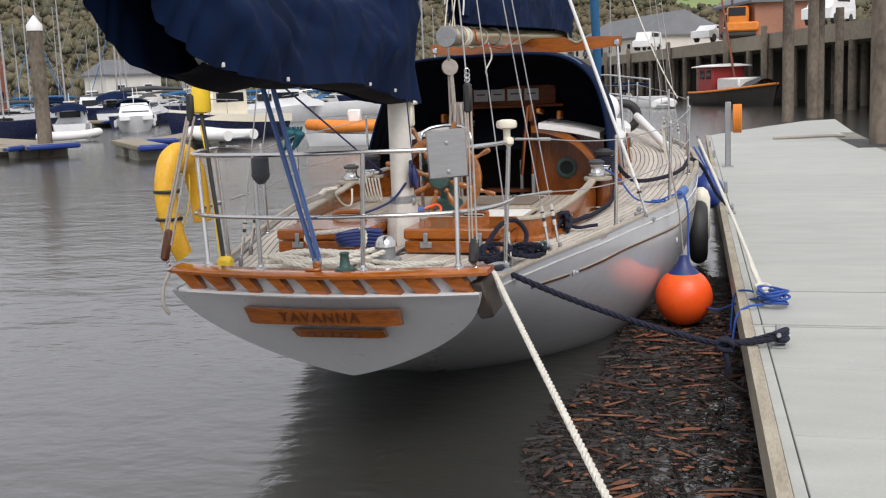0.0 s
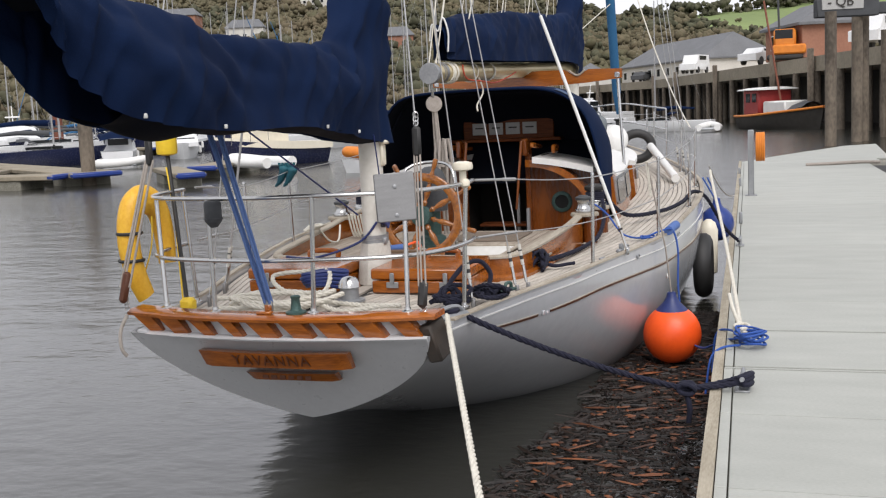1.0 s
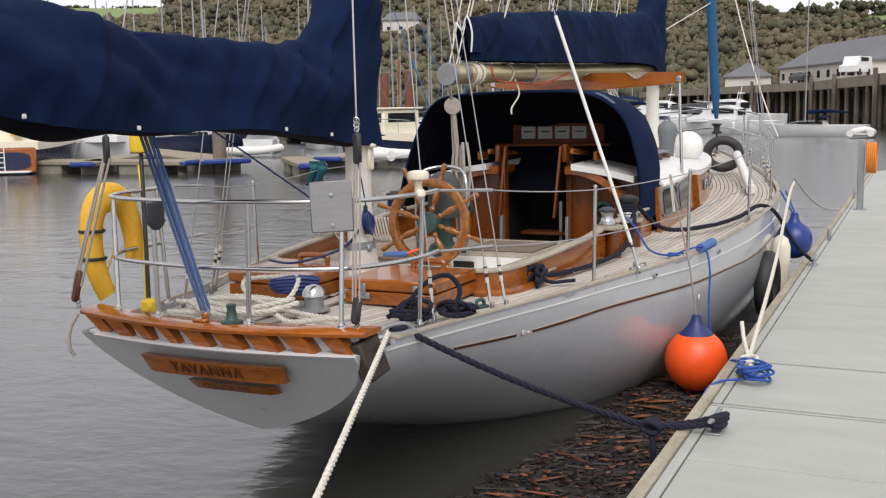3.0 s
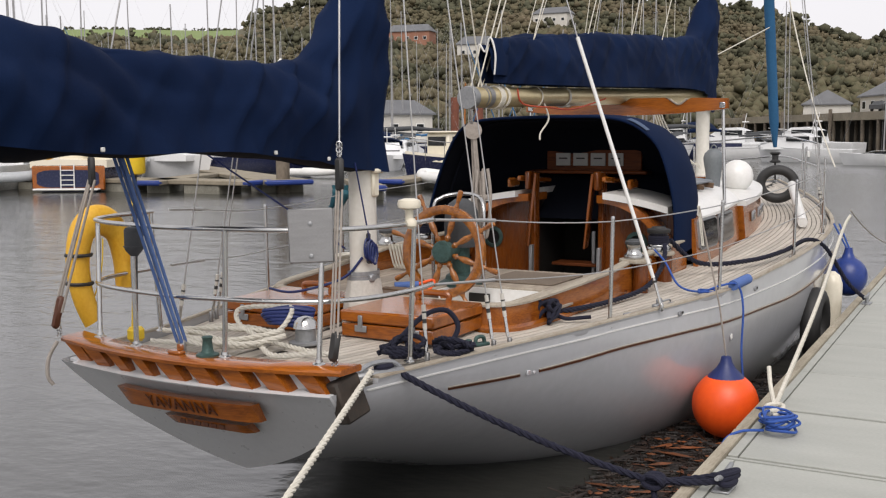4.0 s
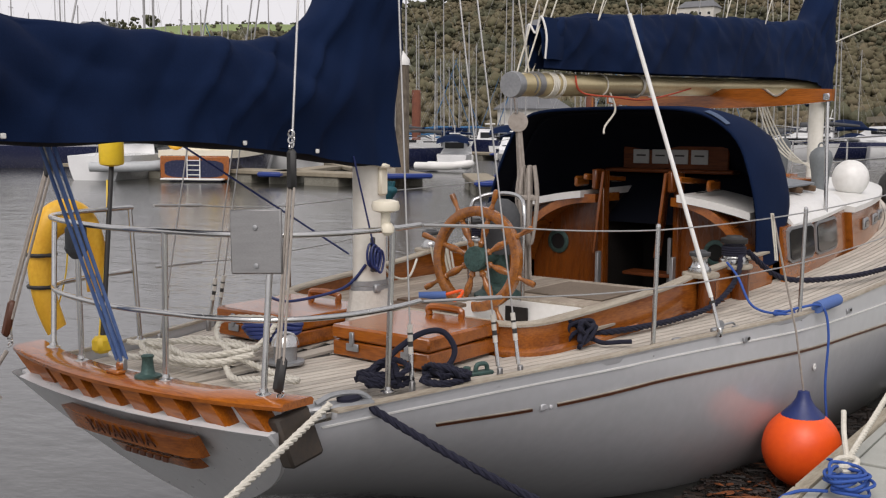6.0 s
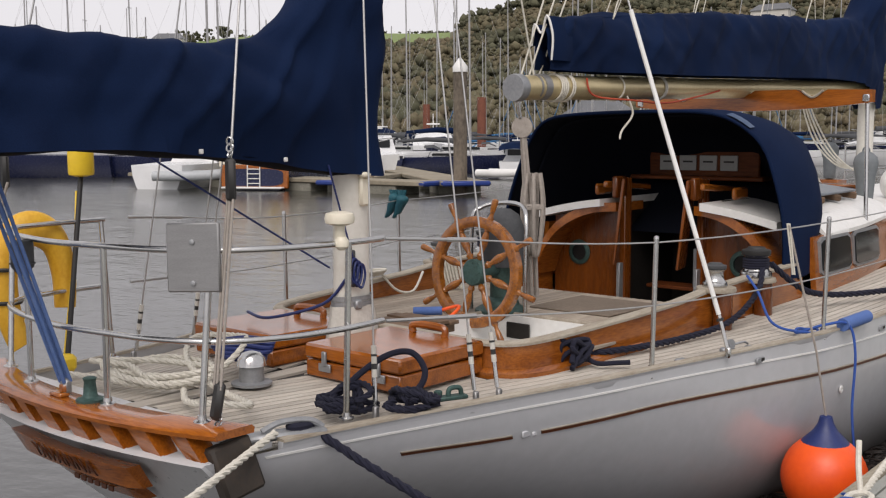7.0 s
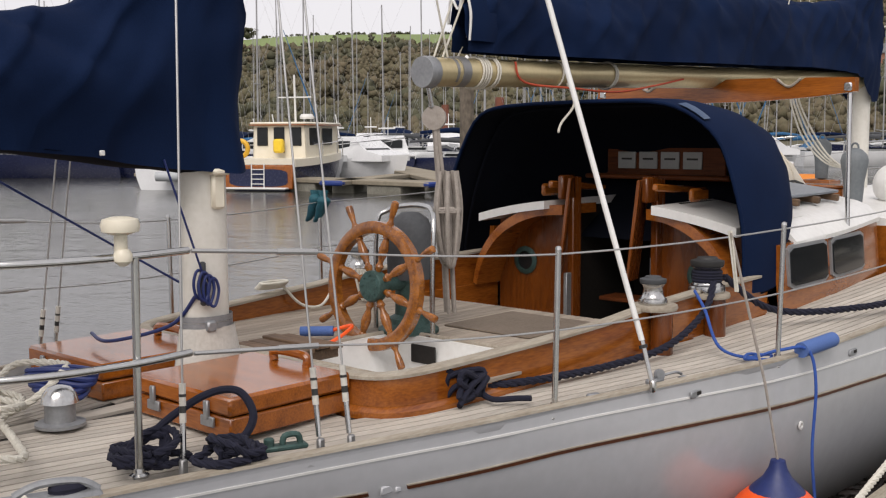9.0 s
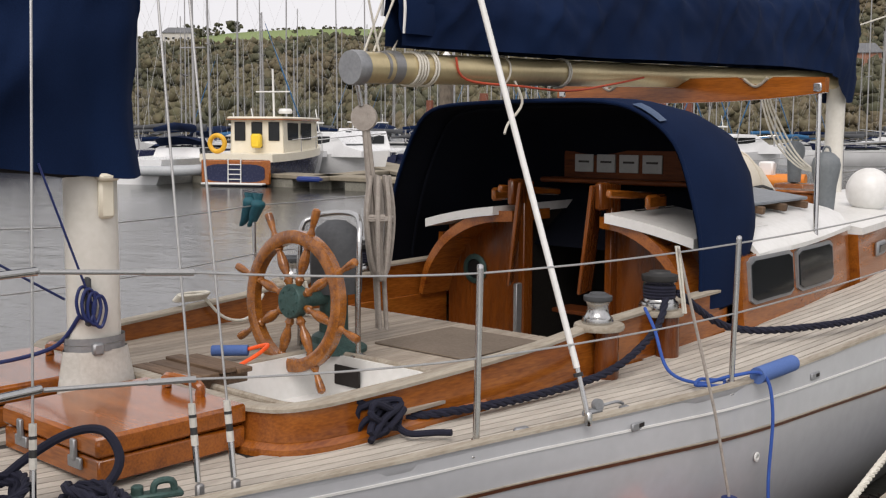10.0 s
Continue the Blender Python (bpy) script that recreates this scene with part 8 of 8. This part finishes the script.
pontoon_cleat(2.66, 1.12, "galvanised pontoon cleat with a navy rope")
pontoon_cleat(2.60, 2.48, "galvanised pontoon cleat with white and blue ropes")
pontoon_cleat(2.37, 7.65, "galvanised pontoon cleat with a navy rope")
pontoon_cleat(2.72, -3.9, "galvanised pontoon cleat with a white rope")
m = Mesh()
for k in range(7):
    g = random.Random(k)
    m.tube(spline([(2.66 + (0.07 + 0.03 * g.random()) * math.cos(t * 1.05 + k * 0.6) + 0.03 * g.uniform(-1, 1), 2.29 + (0.10 + 0.05 * g.random()) * math.sin(t * 1.05 + k * 0.6), 0.02 + 0.022 * k * 0.6 + 0.03 * abs(math.sin(t + k))) for t in range(6)], 6, True), 0.0085, 7, closed=True)
m.tube(spline([(2.6, 2.2, 0.03), (2.48, 2.1, 0.03), (2.41, 2.0, -0.03), (2.38, 1.9, -0.25)], 6), 0.0085, 7)
m.tube(spline([(2.6, 2.4, 0.05), (2.5, 2.66, 0.04), (2.40, 2.76, -0.02), (2.37, 2.7, -0.3)], 6), 0.0085, 7)
solo("rope_coil", m, "rope_blue", "untidy thin blue rope coil on the pontoon", "rope")
m = Mesh()
for k in range(4):
    m.tube(spline([(2.60 + 0.05 * math.cos(t * 1.05 + k), 2.48 + 0.09 * math.sin(t * 1.05 + k), 0.04 + 0.022 * k) for t in range(6)], 5, True), 0.015, 8, closed=True)
m.tube(spline([(2.58, 2.56, 0.1), (2.53, 2.66, 0.2), (2.50, 2.74, 0.30)], 5), 0.014, 8)
solo("rope_hitch", m, "rope", "white rope hitched round the pontoon cleat", "rope")
m = Mesh()
for k in range(5):
    m.tube(spline([(2.34 + 0.05 * math.cos(t * 1.05 + k), 0.98 + 0.035 * math.sin(t * 1.05 + k * 2), 0.035 + 0.03 * math.sin(t + k)) for t in range(6)], 5, True), 0.014, 7, closed=True)
m.tube(spline([(2.34, 0.97, 0.0), (2.36, 0.95, -0.08), (2.35, 0.96, -0.17)], 4), 0.017, 8)
solo("rope_knot", m, "rope_navy", "navy rope knot at the pontoon edge", "rope")
m = Mesh()
for k in range(3):
    m.tube(spline([(2.68 + 0.035 * math.cos(t * 1.05), 1.11 + 0.07 * math.sin(t * 1.05 + k), 0.05 + 0.02 * k) for t in range(6)], 5, True), 0.016, 8, closed=True)
solo("rope_hitch", m, "rope_navy", "navy rope hitched round the pontoon cleat", "rope")
for x, y in ((2.28, 9.95), (2.0, 16.4), (1.85, 19.6)):
    m = Mesh()
    m.box((0.05, 0.05, 0.16), (x, y, 0.08), 0.01)
    solo("pontoon_peg", m, "galv", "short steel peg in the pontoon edge", "peg")
ps = thing("hose_post", "grey pontoon post carrying an orange hose reel", "post", (2.28, 14.3, 0.0))
m = Mesh()
m.box((0.10, 0.10, 1.16), (0, 0, 0.58), 0.012)
m.box((0.2, 0.2, 0.015), (0, 0, 0.008), 0.004)
part("post", m, "galv", ps)
m = Mesh()
for k in range(5):
    m.tube([(0.10 + 0.03 * k, 0.15 * math.cos(a), 0.86 + 0.24 * math.sin(a)) for a in [2 * math.pi * i / 24 for i in range(24)]], 0.018, 8, closed=True)
part("hose", m, "orangepaint", ps, "coiled orange hose")
m = Mesh()
m.tube(spline([(3.3, 22.0, 0.03), (3.9, 22.1, 0.04), (4.5, 22.4, 0.04), (5.0, 22.3, 0.03)], 5), 0.04, 8)
solo("pontoon_hose", m, "rope_grey", "grey hose lying across the pontoon", "hose")
